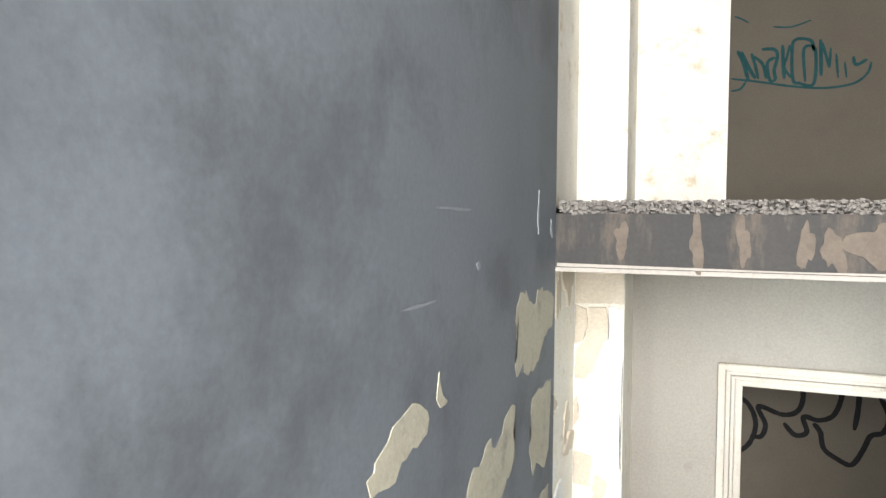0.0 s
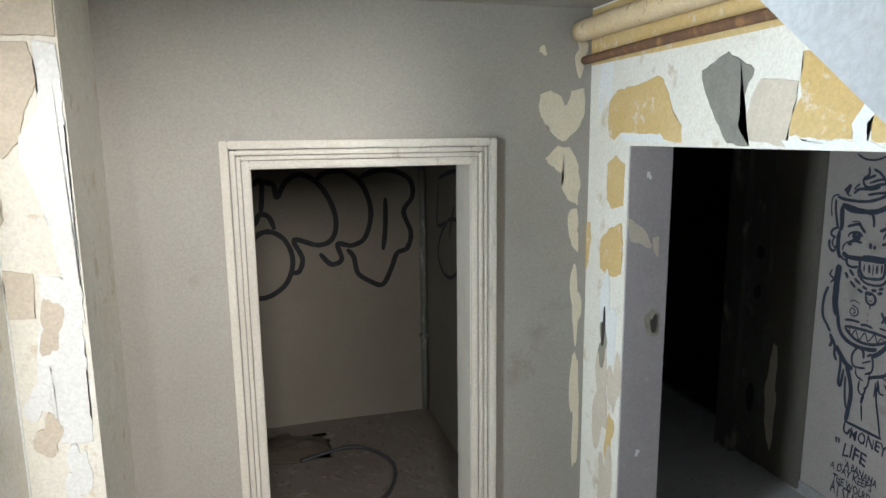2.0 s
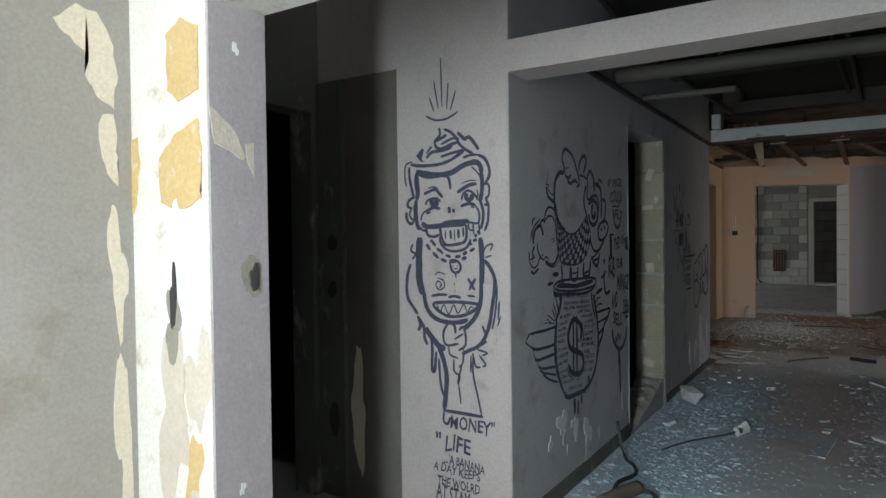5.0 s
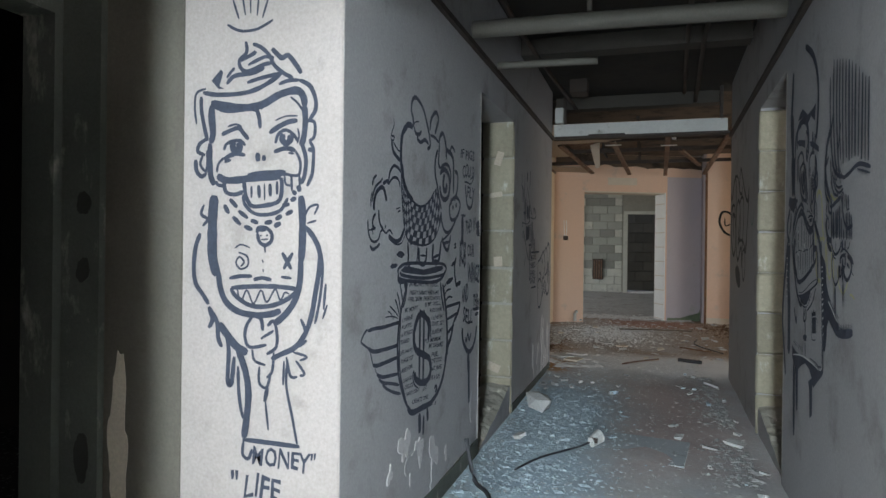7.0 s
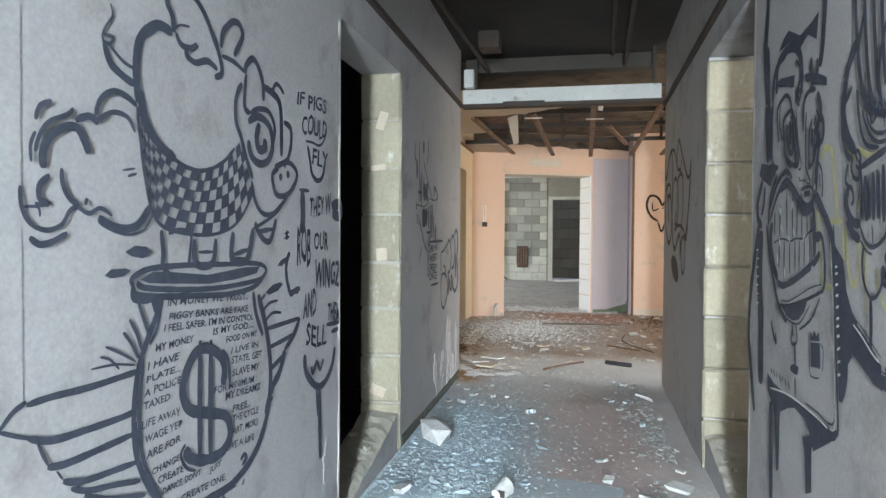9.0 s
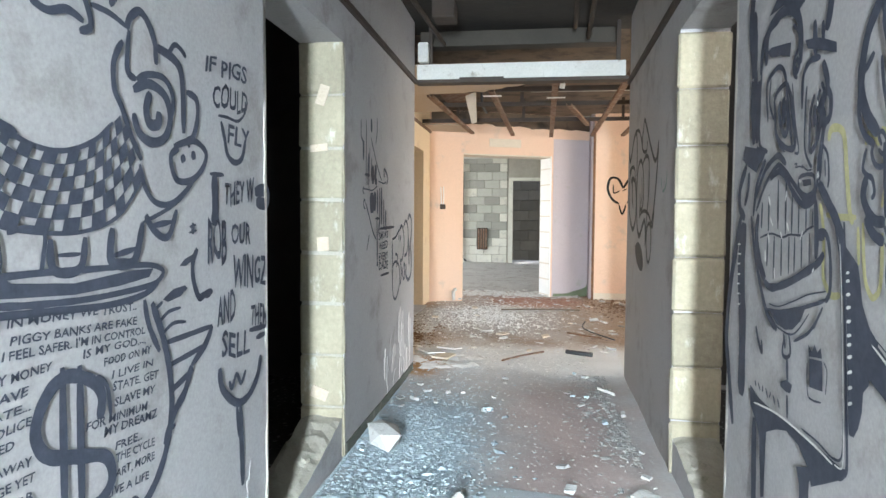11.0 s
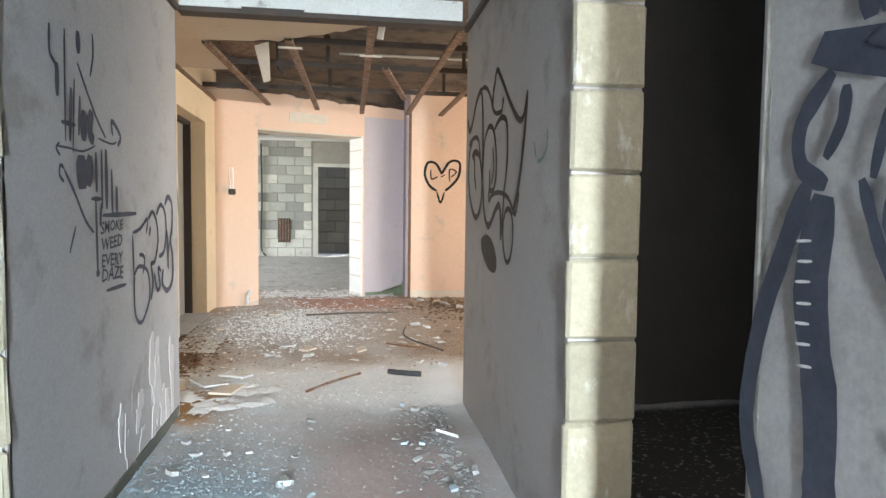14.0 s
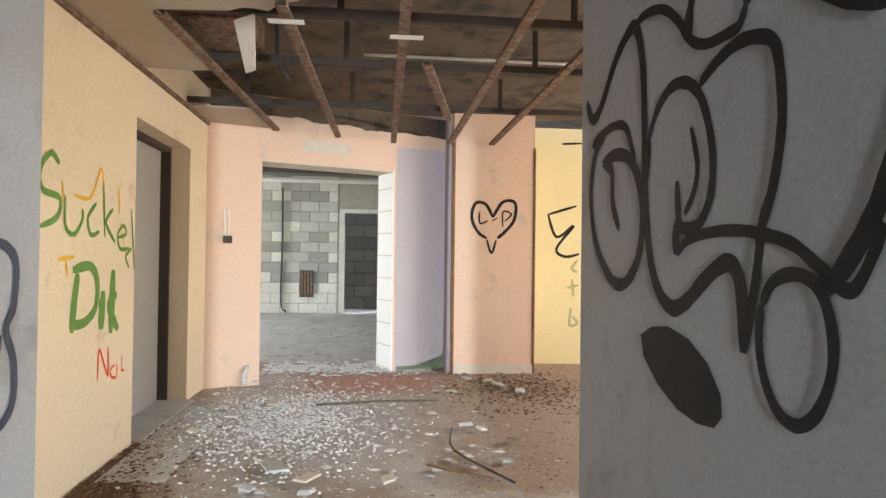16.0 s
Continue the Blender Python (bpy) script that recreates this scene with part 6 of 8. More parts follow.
stroke(pig, 14, 3218, 1349, 3222, 1318, 3237, 1294, 3263, 1281)
stroke(pig, 13, 3278, 1283, 3284, 1297)
stroke(pig, 16, 3190, 1334, 3167, 1314, 3167, 1290, 3189, 1279)
stroke(pig, 7, 3127, 1273, 3162, 1274, 3167, 1257)
stroke(pig, 22, 3175, 1345, 3175, 1375, 3194, 1408, 3229, 1428, 3259, 1430, 3279, 1405, 3289, 1385)
stroke(pig, 12, 3157, 1373, 3168, 1405, 3191, 1432, 3233, 1452, 3249, 1467)
stroke(pig, 13, 3158, 1430, 3169, 1456, 3196, 1470)
stroke(pig, 10, 3148, 1354, 3147, 1384, 3158, 1409)
stroke(pig, 20, 3253, 1445, 3290, 1459, 3316, 1450)
stroke(pig, 17, 3307, 1464, 3323, 1500, 3361, 1524, 3404, 1520, 3434, 1507)
stroke(pig, 14, 3311, 1454, 3356, 1479, 3404, 1477, 3428, 1449)
stroke(pig, 16, 3143, 1220, 3166, 1207, 3198, 1213, 3231, 1228)
patch(pig, 3394, 1188, 3426, 1201, 3465, 1198, 3486, 1186, 3452, 1173, 3414, 1178)
patch(pig, 3331, 1141, 3349, 1153, 3396, 1153, 3413, 1147, 3389, 1136, 3349, 1134)
patch(pig, 4045, 1046, 4093, 1067, 4153, 1071, 4168, 1062, 4132, 1044, 4068, 1036)
patch(pig, 4128, 1126, 4153, 1143, 4195, 1153, 4195, 1136, 4158, 1123)
stroke(pig, 7, 3386, 1362, 3428, 1370)
stroke(pig, 9, 3403, 1351, 3433, 1359)
stroke(pig, 18, 3421, 1112, 3413, 1127, 3439, 1140, 3491, 1149, 3623, 1150, 3794, 1145, 3977, 1140, 4045, 1122, 4031, 1099, 3976, 1087, 3793, 1082, 3654, 1087, 3533, 1097, 3456, 1107, 3431, 1119)
patch(pig, 3446, 1125, 3491, 1141, 3562, 1136, 3722, 1120, 3912, 1131, 4008, 1129, 3990, 1109, 3871, 1099, 3722, 1096, 3562, 1108, 3478, 1115)
stroke(pig, 20, 3421, 1112, 3431, 1094, 3505, 1082, 3654, 1071, 3831, 1060, 3976, 1070, 4040, 1103)
stroke(pig, 19, 3421, 1109, 3425, 1083, 3483, 1075)
patch(pig, 3423, 1098, 3518, 1077, 3504, 1033, 3493, 1049, 3483, 1072)
stroke(pig, 22, 3518, 1077, 3499, 1033, 3463, 978, 3437, 923, 3424, 853, 3423, 781, 3440, 711, 3488, 629, 3543, 567)
stroke(pig, 15, 3455, 949, 3444, 863, 3443, 776, 3464, 696, 3524, 594)
stroke(pig, 33, 3543, 567, 3573, 541, 3619, 528, 3718, 523, 3829, 518, 3931, 541, 4006, 587, 4058, 662, 4082, 757, 4073, 859, 4044, 952, 3999, 1043)
stroke(pig, 24, 3967, 1055, 3985, 987, 4030, 914)
stroke(pig, 13, 3527, 1076, 3504, 1010, 3477, 976)
stroke(pig, 9, 3558, 536, 3701, 517, 3869, 505)
stroke(pig, 18, 3437, 923, 3375, 922, 3285, 921, 3195, 925, 3135, 924)
stroke(pig, 12, 3135, 930, 3106, 918, 3078, 893)
stroke(pig, 10, 3078, 893, 3114, 875, 3158, 857)
stroke(pig, 19, 3140, 863, 3194, 844, 3284, 838, 3374, 835, 3424, 836)
stroke(pig, 9, 3158, 853, 3170, 825, 3184, 800)
stroke(pig, 20, 3181, 798, 3227, 789, 3328, 788, 3423, 788)
stroke(pig, 7, 3203, 783, 3218, 762)
stroke(pig, 18, 3218, 758, 3273, 739, 3362, 729, 3435, 722)
stroke(pig, 16, 3238, 737, 3283, 716, 3373, 695, 3443, 676)
stroke(pig, 16, 3273, 710, 3327, 682, 3397, 656, 3461, 638)
stroke(pig, 20, 3423, 817, 3428, 779, 3435, 719)
stroke(pig, 12, 3437, 952, 3412, 991, 3388, 1016)
stroke(pig, 9, 3429, 946, 3376, 975, 3334, 994)
stroke(pig, 7, 3424, 939, 3364, 952, 3292, 956)
stroke(pig, 13, 3450, 965, 3430, 1011, 3408, 1042)
stroke(pig, 14, 3477, 991, 3456, 1037, 3438, 1075)
stroke(pig, 8, 3375, 940, 3347, 965, 3318, 976)
stroke(pig, 20, 4054, 931, 4168, 932, 4306, 934)
stroke(pig, 30, 4306, 934, 4260, 885, 4184, 843)
stroke(pig, 19, 4068, 869, 4168, 876, 4260, 885)
stroke(pig, 33, 4184, 843, 4152, 785, 4092, 735, 4044, 666)
stroke(pig, 23, 4077, 798, 4132, 813, 4194, 830)
stroke(pig, 25, 4077, 738, 4117, 751, 4152, 775)
stroke(pig, 18, 4058, 692, 4097, 704)
stroke(pig, 13, 4021, 983, 4068, 1009, 4132, 1013)
stroke(pig, 13, 4035, 953, 4092, 976, 4158, 970)
stroke(pig, 14, 4008, 1023, 4045, 1040)
stroke(pig, 38, 3792, 812, 3800, 864, 3767, 904, 3703, 930, 3653, 920, 3615, 878, 3605, 831, 3636, 785, 3720, 754, 3811, 720, 3830, 662, 3784, 629, 3702, 635, 3636, 663, 3614, 693)
stroke(pig, 30, 3680, 953, 3678, 626)
stroke(pig, 32, 3731, 946, 3729, 619)
stroke(pig, 17, 3830, 805, 3819, 878, 3785, 910)
stroke(pig, 12, 3614, 704, 3595, 682, 3620, 643, 3661, 622)
stroke(pig, 43, 3684, 506, 3691, 462, 3690, 422)
stroke(pig, 33, 3743, 485, 3739, 402)
stroke(pig, 36, 3791, 504, 3798, 448)
stroke(pig, 13, 3910, 510, 3901, 494)
stroke(pig, 19, 3889, 572, 3910, 581, 3923, 566, 3897, 555)
stroke(pig, 36, 4348, 796, 4366, 726, 4461, 658, 4549, 657, 4620, 705, 4650, 774)
stroke(pig, 40, 4487, 645, 4494, 490, 4501, 370)
stroke(pig, 26, 4461, 651, 4474, 543)
stroke(pig, 21, 4409, 741, 4428, 715, 4461, 751, 4494, 715, 4528, 749)
letters(pig, 3543, 1057, 3933, 1035, 19, "IN MONEY WE TRUST..")
letters(pig, 3548, 1023, 3932, 1000, 18, "PIGGY BANKS ARE FAKE")
letters(pig, 3528, 997, 3966, 972, 18, "I FEEL SAFER. I'M IN CONTROL")
letters(pig, 3742, 958, 3966, 948, 19, "IS MY GOD....")
letters(pig, 3809, 926, 3989, 919, 18, "FOOD ON MY")
letters(pig, 3834, 891, 3995, 886, 18, "I LIVE IN")
letters(pig, 3837, 863, 4019, 849, 20, "STATE. GET")
letters(pig, 3842, 826, 4003, 815, 21, "SLAVE MY")
letters(pig, 3746, 799, 3968, 782, 20, "FOR MINIMUM")
letters(pig, 3807, 767, 4014, 750, 21, "MY DREAMZ")
letters(pig, 3845, 722, 3947, 714, 20, "FREE..")
letters(pig, 3844, 695, 4000, 681, 20, "THE CYCLE")
letters(pig, 3843, 660, 3999, 645, 20, "ART, MORE")
letters(pig, 3812, 624, 3973, 605, 20, "LIVE A LIFE")
letters(pig, 3498, 955, 3653, 954, 18, "MY MONEY")
letters(pig, 3470, 917, 3590, 921, 18, "I HAVE")
letters(pig, 3465, 890, 3596, 892, 16, "PLATE...")
letters(pig, 3457, 860, 3596, 861, 18, "A POLICE")
letters(pig, 3454, 831, 3553, 830, 18, "TAXED")
letters(pig, 3448, 790, 3595, 785, 18, "LIFE AWAY")
letters(pig, 3456, 754, 3601, 752, 18, "WAGE YET")
letters(pig, 3464, 717, 3595, 718, 18, "ARE FOR")
letters(pig, 3482, 674, 3588, 672, 16, "CHANGE")
letters(pig, 3504, 645, 3607, 638, 17, "CREATE")
letters(pig, 3523, 614, 3684, 603, 16, "DANCE. DON'T")
letters(pig, 3725, 592, 3783, 594, 15, "JUST")
letters(pig, 3594, 567, 3809, 545, 18, "CREATE ONE.")
chequers(pig, 22, 6, (3459, 1511, 3475, 1470, 3502, 1440, 3549, 1414, 3618, 1394, 3706, 1391, 3788, 1418, 3849, 1462, 3897, 1499), (3436, 1507, 3446, 1437, 3461, 1359, 3484, 1287, 3528, 1244, 3639, 1227, 3758, 1228, 3872, 1261, 3964, 1348))
stroke(pig, 12, 3436, 1507, 3446, 1437, 3461, 1359, 3484, 1287, 3528, 1244, 3639, 1227, 3758, 1228, 3872, 1261, 3964, 1348)
words = art("graffiti_wing_words", NORTH_ART, INK, "dark marker slogan lettering beside a corridor doorway", 1.0)
stroke(words, 21, 4225, 1168, 4199, 1130, 4201, 1082, 4228, 1031, 4260, 1032, 4300, 1031)
stroke(words, 18, 4213, 1065, 4234, 1025, 4277, 1037, 4311, 1036)
stroke(words, 15, 4178, 1473, 4189, 1448)
stroke(words, 8, 4166, 1464, 4208, 1472)
stroke(words, 10, 4358, 1562, 4412, 1565, 4490, 1564, 4541, 1598, 4545, 1636)
stroke(words, 20, 4375, 1547, 4396, 1499, 4417, 1449, 4467, 1430, 4517, 1449, 4543, 1507)
stroke(words, 14, 4302, 1384, 4390, 1386)
stroke(words, 42, 4329, 1382, 4334, 1290, 4326, 1231)
stroke(words, 44, 4615, 1342, 4705, 1350, 4705, 1306, 4623, 1308)
stroke(words, 18, 4202, 1241, 4201, 1209)
stroke(words, 8, 4184, 1230, 4220, 1236)
stroke(words, 8, 4180, 1214, 4223, 1220)
stroke(words, 19, 4561, 876, 4705, 868)
stroke(words, 20, 4615, 841, 4691, 843)
letters(words, 4281, 1679, 4555, 1696, 51, "IF PIGS")
letters(words, 4323, 1581, 4561, 1596, 70, "COULD")
letters(words, 4418, 1492, 4572, 1481, 61, "FLY")
letters(words, 4391, 1289, 4605, 1311, 76, "THEY W")
letters(words, 4282, 1132, 4402, 1113, 136, "ROB")
letters(words, 4434, 1175, 4575, 1166, 69, "OUR")
letters(words, 4439, 1035, 4704, 1019, 104, "WINGZ")
letters(words, 4336, 928, 4457, 935, 91, "AND")
letters(words, 4570, 893, 4705, 874, 75, "THEM")
letters(words, 4359, 825, 4559, 797, 82, "SELL")
grin = art("graffiti_big_teeth", SOUTH_ART, INK, "dark blue marker graffiti of a toothy creature with a braid", 1.0)
stroke(grin, 31, 3395, 2118, 3537, 2047, 3628, 1957, 3663, 1854, 3652, 1732, 3632, 1674)
stroke(grin, 45, 3116, 2072, 3099, 1950, 3083, 1827, 3123, 1693)
patch(grin, 3245, 1818, 3304, 1846, 3351, 1854, 3463, 1806, 3571, 1814, 3618, 1824, 3605, 1753, 3531, 1788, 3447, 1762, 3353, 1814)
stroke(grin, 30, 3230, 1688, 3237, 1767, 3296, 1796, 3401, 1790, 3474, 1737, 3487, 1635)
stroke(grin, 62, 3103, 1869, 3115, 1784, 3124, 1676)
stroke(grin, 28, 3108, 1671, 3113, 1587, 3138, 1493)
stroke(grin, 34, 3171, 1658, 3171, 1578, 3168, 1481)
stroke(grin, 27, 3185, 1671, 3201, 1746, 3261, 1783, 3330, 1788)
patch(grin, 3235, 1722, 3269, 1728, 3418, 1704, 3414, 1669, 3343, 1689, 3272, 1700)
stroke(grin, 13, 3429, 1742, 3467, 1717, 3472, 1679, 3444, 1656, 3445, 1622, 3470, 1605)
stroke(grin, 16, 3460, 1655, 3478, 1637, 3464, 1621, 3446, 1642, 3460, 1655)
patch(grin, 3513, 1684, 3576, 1674, 3624, 1659, 3687, 1635, 3689, 1613, 3614, 1636, 3526, 1662)
stroke(grin, 26, 3565, 1715, 3579, 1624)
stroke(grin, 19, 3612, 1701, 3618, 1651)
stroke(grin, 15, 3261, 1529, 3243, 1628, 3302, 1658, 3347, 1658, 3386, 1627, 3415, 1537, 3454, 1427)
stroke(grin, 16, 3506, 1536, 3508, 1601, 3548, 1628, 3606, 1623)
stroke(grin, 23, 3620, 1611, 3648, 1559, 3633, 1528, 3616, 1516, 3635, 1489, 3612, 1467, 3593, 1429)
stroke(grin, 11, 3616, 1566, 3631, 1544, 3614, 1527)
patch(grin, 3056, 1484, 3186, 1463, 3222, 1435, 3174, 1396, 3083, 1423, 3030, 1445)
stroke(grin, 32, 3077, 1424, 3016, 1358, 3019, 1296, 3074, 1265)
stroke(grin, 23, 3104, 1401, 3099, 1351, 3069, 1303)
stroke(grin, 41, 3035, 1269, 2984, 1160, 2937, 1046, 2908, 889, 2939, 780, 3008, 608)
stroke(grin, 69, 3070, 1251, 3051, 1110, 3080, 953, 3087, 812, 3087, 723)
stroke(grin, 42, 3142, 1692, 3135, 1573, 3141, 1480)
stroke(grin, 16, 3193, 1678, 3188, 1589, 3196, 1476, 3266, 1447)
stroke(grin, 15, 3308, 1580, 3318, 1536, 3332, 1486, 3377, 1455, 3432, 1438, 3468, 1441, 3459, 1486, 3438, 1545, 3416, 1588, 3389, 1607, 3335, 1598, 3308, 1580)
stroke(grin, 22, 3425, 1581, 3454, 1509, 3473, 1442)
stroke(grin, 13, 3363, 1463, 3419, 1442, 3469, 1439)
stroke(grin, 19, 3357, 1569, 3350, 1536, 3379, 1489, 3407, 1479, 3416, 1516, 3398, 1565)
stroke(grin, 29, 3381, 1575, 3388, 1505)
stroke(grin, 11, 3277, 1642, 3271, 1583, 3293, 1547, 3313, 1528)
stroke(grin, 7, 3332, 1483, 3364, 1451, 3401, 1434)
stroke(grin, 8, 3438, 1599, 3464, 1507, 3495, 1429, 3470, 1424)
stroke(grin, 11, 3507, 1581, 3508, 1524)
stroke(grin, 10, 3534, 1574, 3529, 1514, 3533, 1431, 3562, 1394, 3580, 1382)
stroke(grin, 14, 3581, 1546, 3561, 1507, 3563, 1426, 3589, 1427, 3615, 1457, 3620, 1504)
stroke(grin, 20, 3584, 1521, 3585, 1472)
stroke(grin, 12, 3603, 1498, 3597, 1451)
stroke(grin, 20, 3644, 1549, 3669, 1524, 3668, 1484, 3643, 1470, 3632, 1435, 3624, 1388)
stroke(grin, 13, 3611, 1553, 3601, 1517, 3640, 1480)
stroke(grin, 9, 3631, 1430, 3664, 1402, 3674, 1354, 3670, 1331)
stroke(grin, 27, 3623, 1417, 3622, 1350)
stroke(grin, 7, 3651, 1394, 3656, 1356)
patch(grin, 3178, 1472, 3253, 1446, 3235, 1428, 3202, 1416, 3137, 1451)
stroke(grin, 18, 3162, 1312, 3227, 1375, 3264, 1403, 3332, 1426, 3366, 1426, 3415, 1402)
stroke(grin, 15, 3183, 1284, 3252, 1353, 3326, 1394, 3369, 1402, 3425, 1377, 3503, 1332, 3554, 1307, 3600, 1320, 3619, 1360)
stroke(grin, 18, 3299, 1371, 3334, 1382, 3373, 1385, 3419, 1365, 3480, 1323, 3531, 1299, 3574, 1299, 3611, 1314)
stroke(grin, 10, 3500, 1356, 3522, 1366, 3588, 1364, 3600, 1337, 3580, 1321, 3549, 1320, 3510, 1334, 3500, 1356)
patch(grin, 3525, 1356, 3576, 1356, 3582, 1342, 3536, 1340)
stroke(grin, 7, 3524, 1330, 3553, 1319, 3582, 1325)
stroke(grin, 4, 3473, 1397, 3489, 1397, 3481, 1389, 3509, 1389, 3531, 1384, 3522, 1391, 3554, 1377, 3586, 1377)
stroke(grin, 19, 3255, 1426, 3218, 1395, 3180, 1352, 3159, 1271)
stroke(grin, 21, 3140, 1271, 3188, 1161, 3267, 1047, 3320, 1002, 3387, 976)
stroke(grin, 31, 3209, 1277, 3194, 1216, 3234, 1137, 3282, 1099)
stroke(grin, 21, 3276, 1090, 3343, 1081, 3465, 1108, 3577, 1145, 3635, 1168, 3664, 1190)
stroke(grin, 25, 3609, 1307, 3621, 1232, 3623, 1175)
stroke(grin, 15, 3613, 1230, 3658, 1237, 3684, 1219, 3700, 1168, 3701, 1111, 3680, 1087)
stroke(grin, 17, 3625, 1224, 3666, 1225)
stroke(grin, 14, 3240, 1309, 3237, 1237)
stroke(grin, 13, 3290, 1329, 3291, 1230)
stroke(grin, 11, 3358, 1366, 3366, 1237)
stroke(grin, 11, 3416, 1360, 3422, 1225)
stroke(grin, 10, 3461, 1327, 3465, 1229)
stroke(grin, 9, 3507, 1297, 3509, 1229)
stroke(grin, 9, 3552, 1289, 3555, 1237)
stroke(grin, 8, 3592, 1288, 3592, 1244)
stroke(grin, 6, 3223, 1210, 3313, 1224, 3402, 1217, 3453, 1225, 3525, 1226, 3567, 1241, 3602, 1248)
stroke(grin, 13, 3289, 1215, 3288, 1134)
stroke(grin, 12, 3341, 1218, 3344, 1104)
stroke(grin, 11, 3396, 1213, 3401, 1118)
stroke(grin, 10, 3449, 1220, 3453, 1127)
stroke(grin, 10, 3488, 1220, 3490, 1136)
stroke(grin, 9, 3532, 1225, 3535, 1148)
stroke(grin, 8, 3577, 1232, 3582, 1162)
stroke(grin, 4, 3317, 1035, 3392, 1038, 3495, 1065, 3583, 1091, 3678, 1109)
stroke(grin, 10, 3303, 1018, 3393, 1025, 3520, 1049, 3625, 1075, 3680, 1091)
patch(grin, 3329, 1014, 3569, 1056, 3541, 1022, 3494, 995, 3444, 986, 3382, 991)
stroke(grin, 9, 3665, 1073, 3640, 1044, 3591, 1004, 3504, 968)
stroke(grin, 5, 3362, 987, 3453, 979, 3516, 992, 3593, 1049)
stroke(grin, 8, 3650, 1058, 3621, 1018)
stroke(grin, 13, 3434, 976, 3449, 940)
stroke(grin, 11, 3470, 983, 3485, 937, 3459, 919, 3431, 925, 3438, 962)
stroke(grin, 18, 3464, 918, 3472, 864)
patch(grin, 3425, 850, 3464, 864, 3505, 861, 3493, 837, 3462, 834, 3426, 838)
stroke(grin, 13, 3473, 828, 3479, 771)
stroke(grin, 16, 3213, 957, 3238, 921, 3272, 894, 3265, 926)
stroke(grin, 6, 3705, 1268, 3740, 1188, 3751, 1126, 3768, 994, 3784, 862, 3786, 798, 3773, 775, 3747, 771)
stroke(grin, 12, 3755, 1259, 3770, 1111, 3793, 911, 3808, 781, 3797, 754, 3775, 737)
stroke(grin, 28, 3621, 1345, 3676, 1298, 3717, 1263, 3753, 1211, 3768, 1111)
patch(grin, 3765, 1211, 3799, 1191, 3823, 1176, 3835, 1144, 3846, 1104, 3868, 1075, 3878, 1063, 3913, 1041, 3889, 983, 3883, 957, 3863, 938, 3861, 900, 3850, 866, 3832, 842, 3811, 841, 3790, 999)
patch(grin, 3875, 1064, 3901, 1040, 3937, 1023, 3990, 998, 4036, 968, 4042, 917, 3976, 942, 3915, 967, 3884, 977)
stroke(grin, 3, 3888, 1052, 3947, 1028, 3999, 1002, 4035, 985)
patch(grin, 3178, 779, 3261, 762, 3391, 758, 3525, 764, 3676, 765, 3780, 763, 3806, 769, 3801, 748, 3719, 705, 3639, 665, 3614, 700, 3557, 731, 3477, 739, 3410, 721, 3330, 688, 3327, 649, 3325, 507, 3299, 494, 3272, 655, 3252, 682, 3184, 723)
stroke(grin, 5, 3571, 776, 3665, 776, 3730, 769, 3764, 771)
patch(grin, 3604, 948, 3675, 957, 3682, 892, 3610, 884)
patch(grin, 3601, 952, 3596, 977, 3616, 966, 3632, 985, 3647, 971, 3665, 984, 3673, 962)
stroke(grin, 5, 3592, 935, 3601, 868, 3627, 859, 3675, 866)
stroke(grin, 5, 3683, 956, 3701, 939, 3697, 889)
stroke(grin, 10, 3221, 801, 3234, 788)
stroke(grin, 9, 3250, 803, 3269, 786)
stroke(grin, 9, 3292, 804, 3287, 786)
stroke(grin, 9, 3315, 804, 3333, 783)
stroke(grin, 7, 3356, 803, 3346, 786)
stroke(grin, 9, 3375, 801, 3392, 781)
stroke(grin, 9, 3410, 801, 3424, 781)
stroke(grin, 45, 3225, 695, 3235, 543, 3247, 370)
patch(grin, 3550, 677, 3646, 713, 3627, 665, 3630, 553, 3585, 531, 3570, 643)
stroke(grin, 31, 3840, 1002, 3952, 961, 4012, 939, 4097, 940, 4216, 958)
stroke(grin, 7, 4037, 951, 4032, 971)
stroke(grin, 7, 4060, 952, 4056, 971)
stroke(grin, 6, 4082, 953, 4079, 972)
stroke(grin, 6, 4104, 955, 4102, 974)
stroke(grin, 6, 4125, 957, 4124, 977)
stroke(grin, 6, 4146, 961, 4145, 980)
stroke(grin, 5, 4167, 964, 4167, 983)
stroke(grin, 5, 4186, 968, 4188, 985)
stroke(grin, 5, 4205, 971, 4208, 988)
stroke(grin, 3, 4028, 958, 4110, 956, 4215, 969)
pale = art("graffiti_pale_stitches", SOUTH_ART_TOP, PALE_INK, "pale painted stitches on the creature graffiti", 1.0)
stroke(pale, 6, 3780, 1157, 3794, 1160)
stroke(pale, 6, 3781, 1141, 3797, 1144)
stroke(pale, 7, 3784, 1114, 3802, 1118)
stroke(pale, 7, 3787, 1088, 3806, 1093)
stroke(pale, 7, 3791, 1061, 3809, 1066)
stroke(pale, 7, 3794, 1034, 3813, 1039)
stroke(pale, 7, 3797, 1016, 3815, 1021)
stroke(pale, 7, 3800, 992, 3819, 998)
stroke(pale, 7, 3803, 962, 3822, 969)
stroke(pale, 7, 3807, 932, 3825, 939)
stroke(pale, 7, 3810, 901, 3828, 909)
stroke(pale, 5, 3897, 1035, 3948, 1014, 4001, 987, 4036, 975)
stroke(pale, 4, 3748, 1215, 3762, 1128, 3778, 996, 3794, 857, 3799, 781, 3788, 764, 3761, 762)
stroke(pale, 6, 3227, 740, 3420, 764, 3636, 766, 3752, 759)
stroke(pale, 11, 3300, 1325, 3315, 1299)
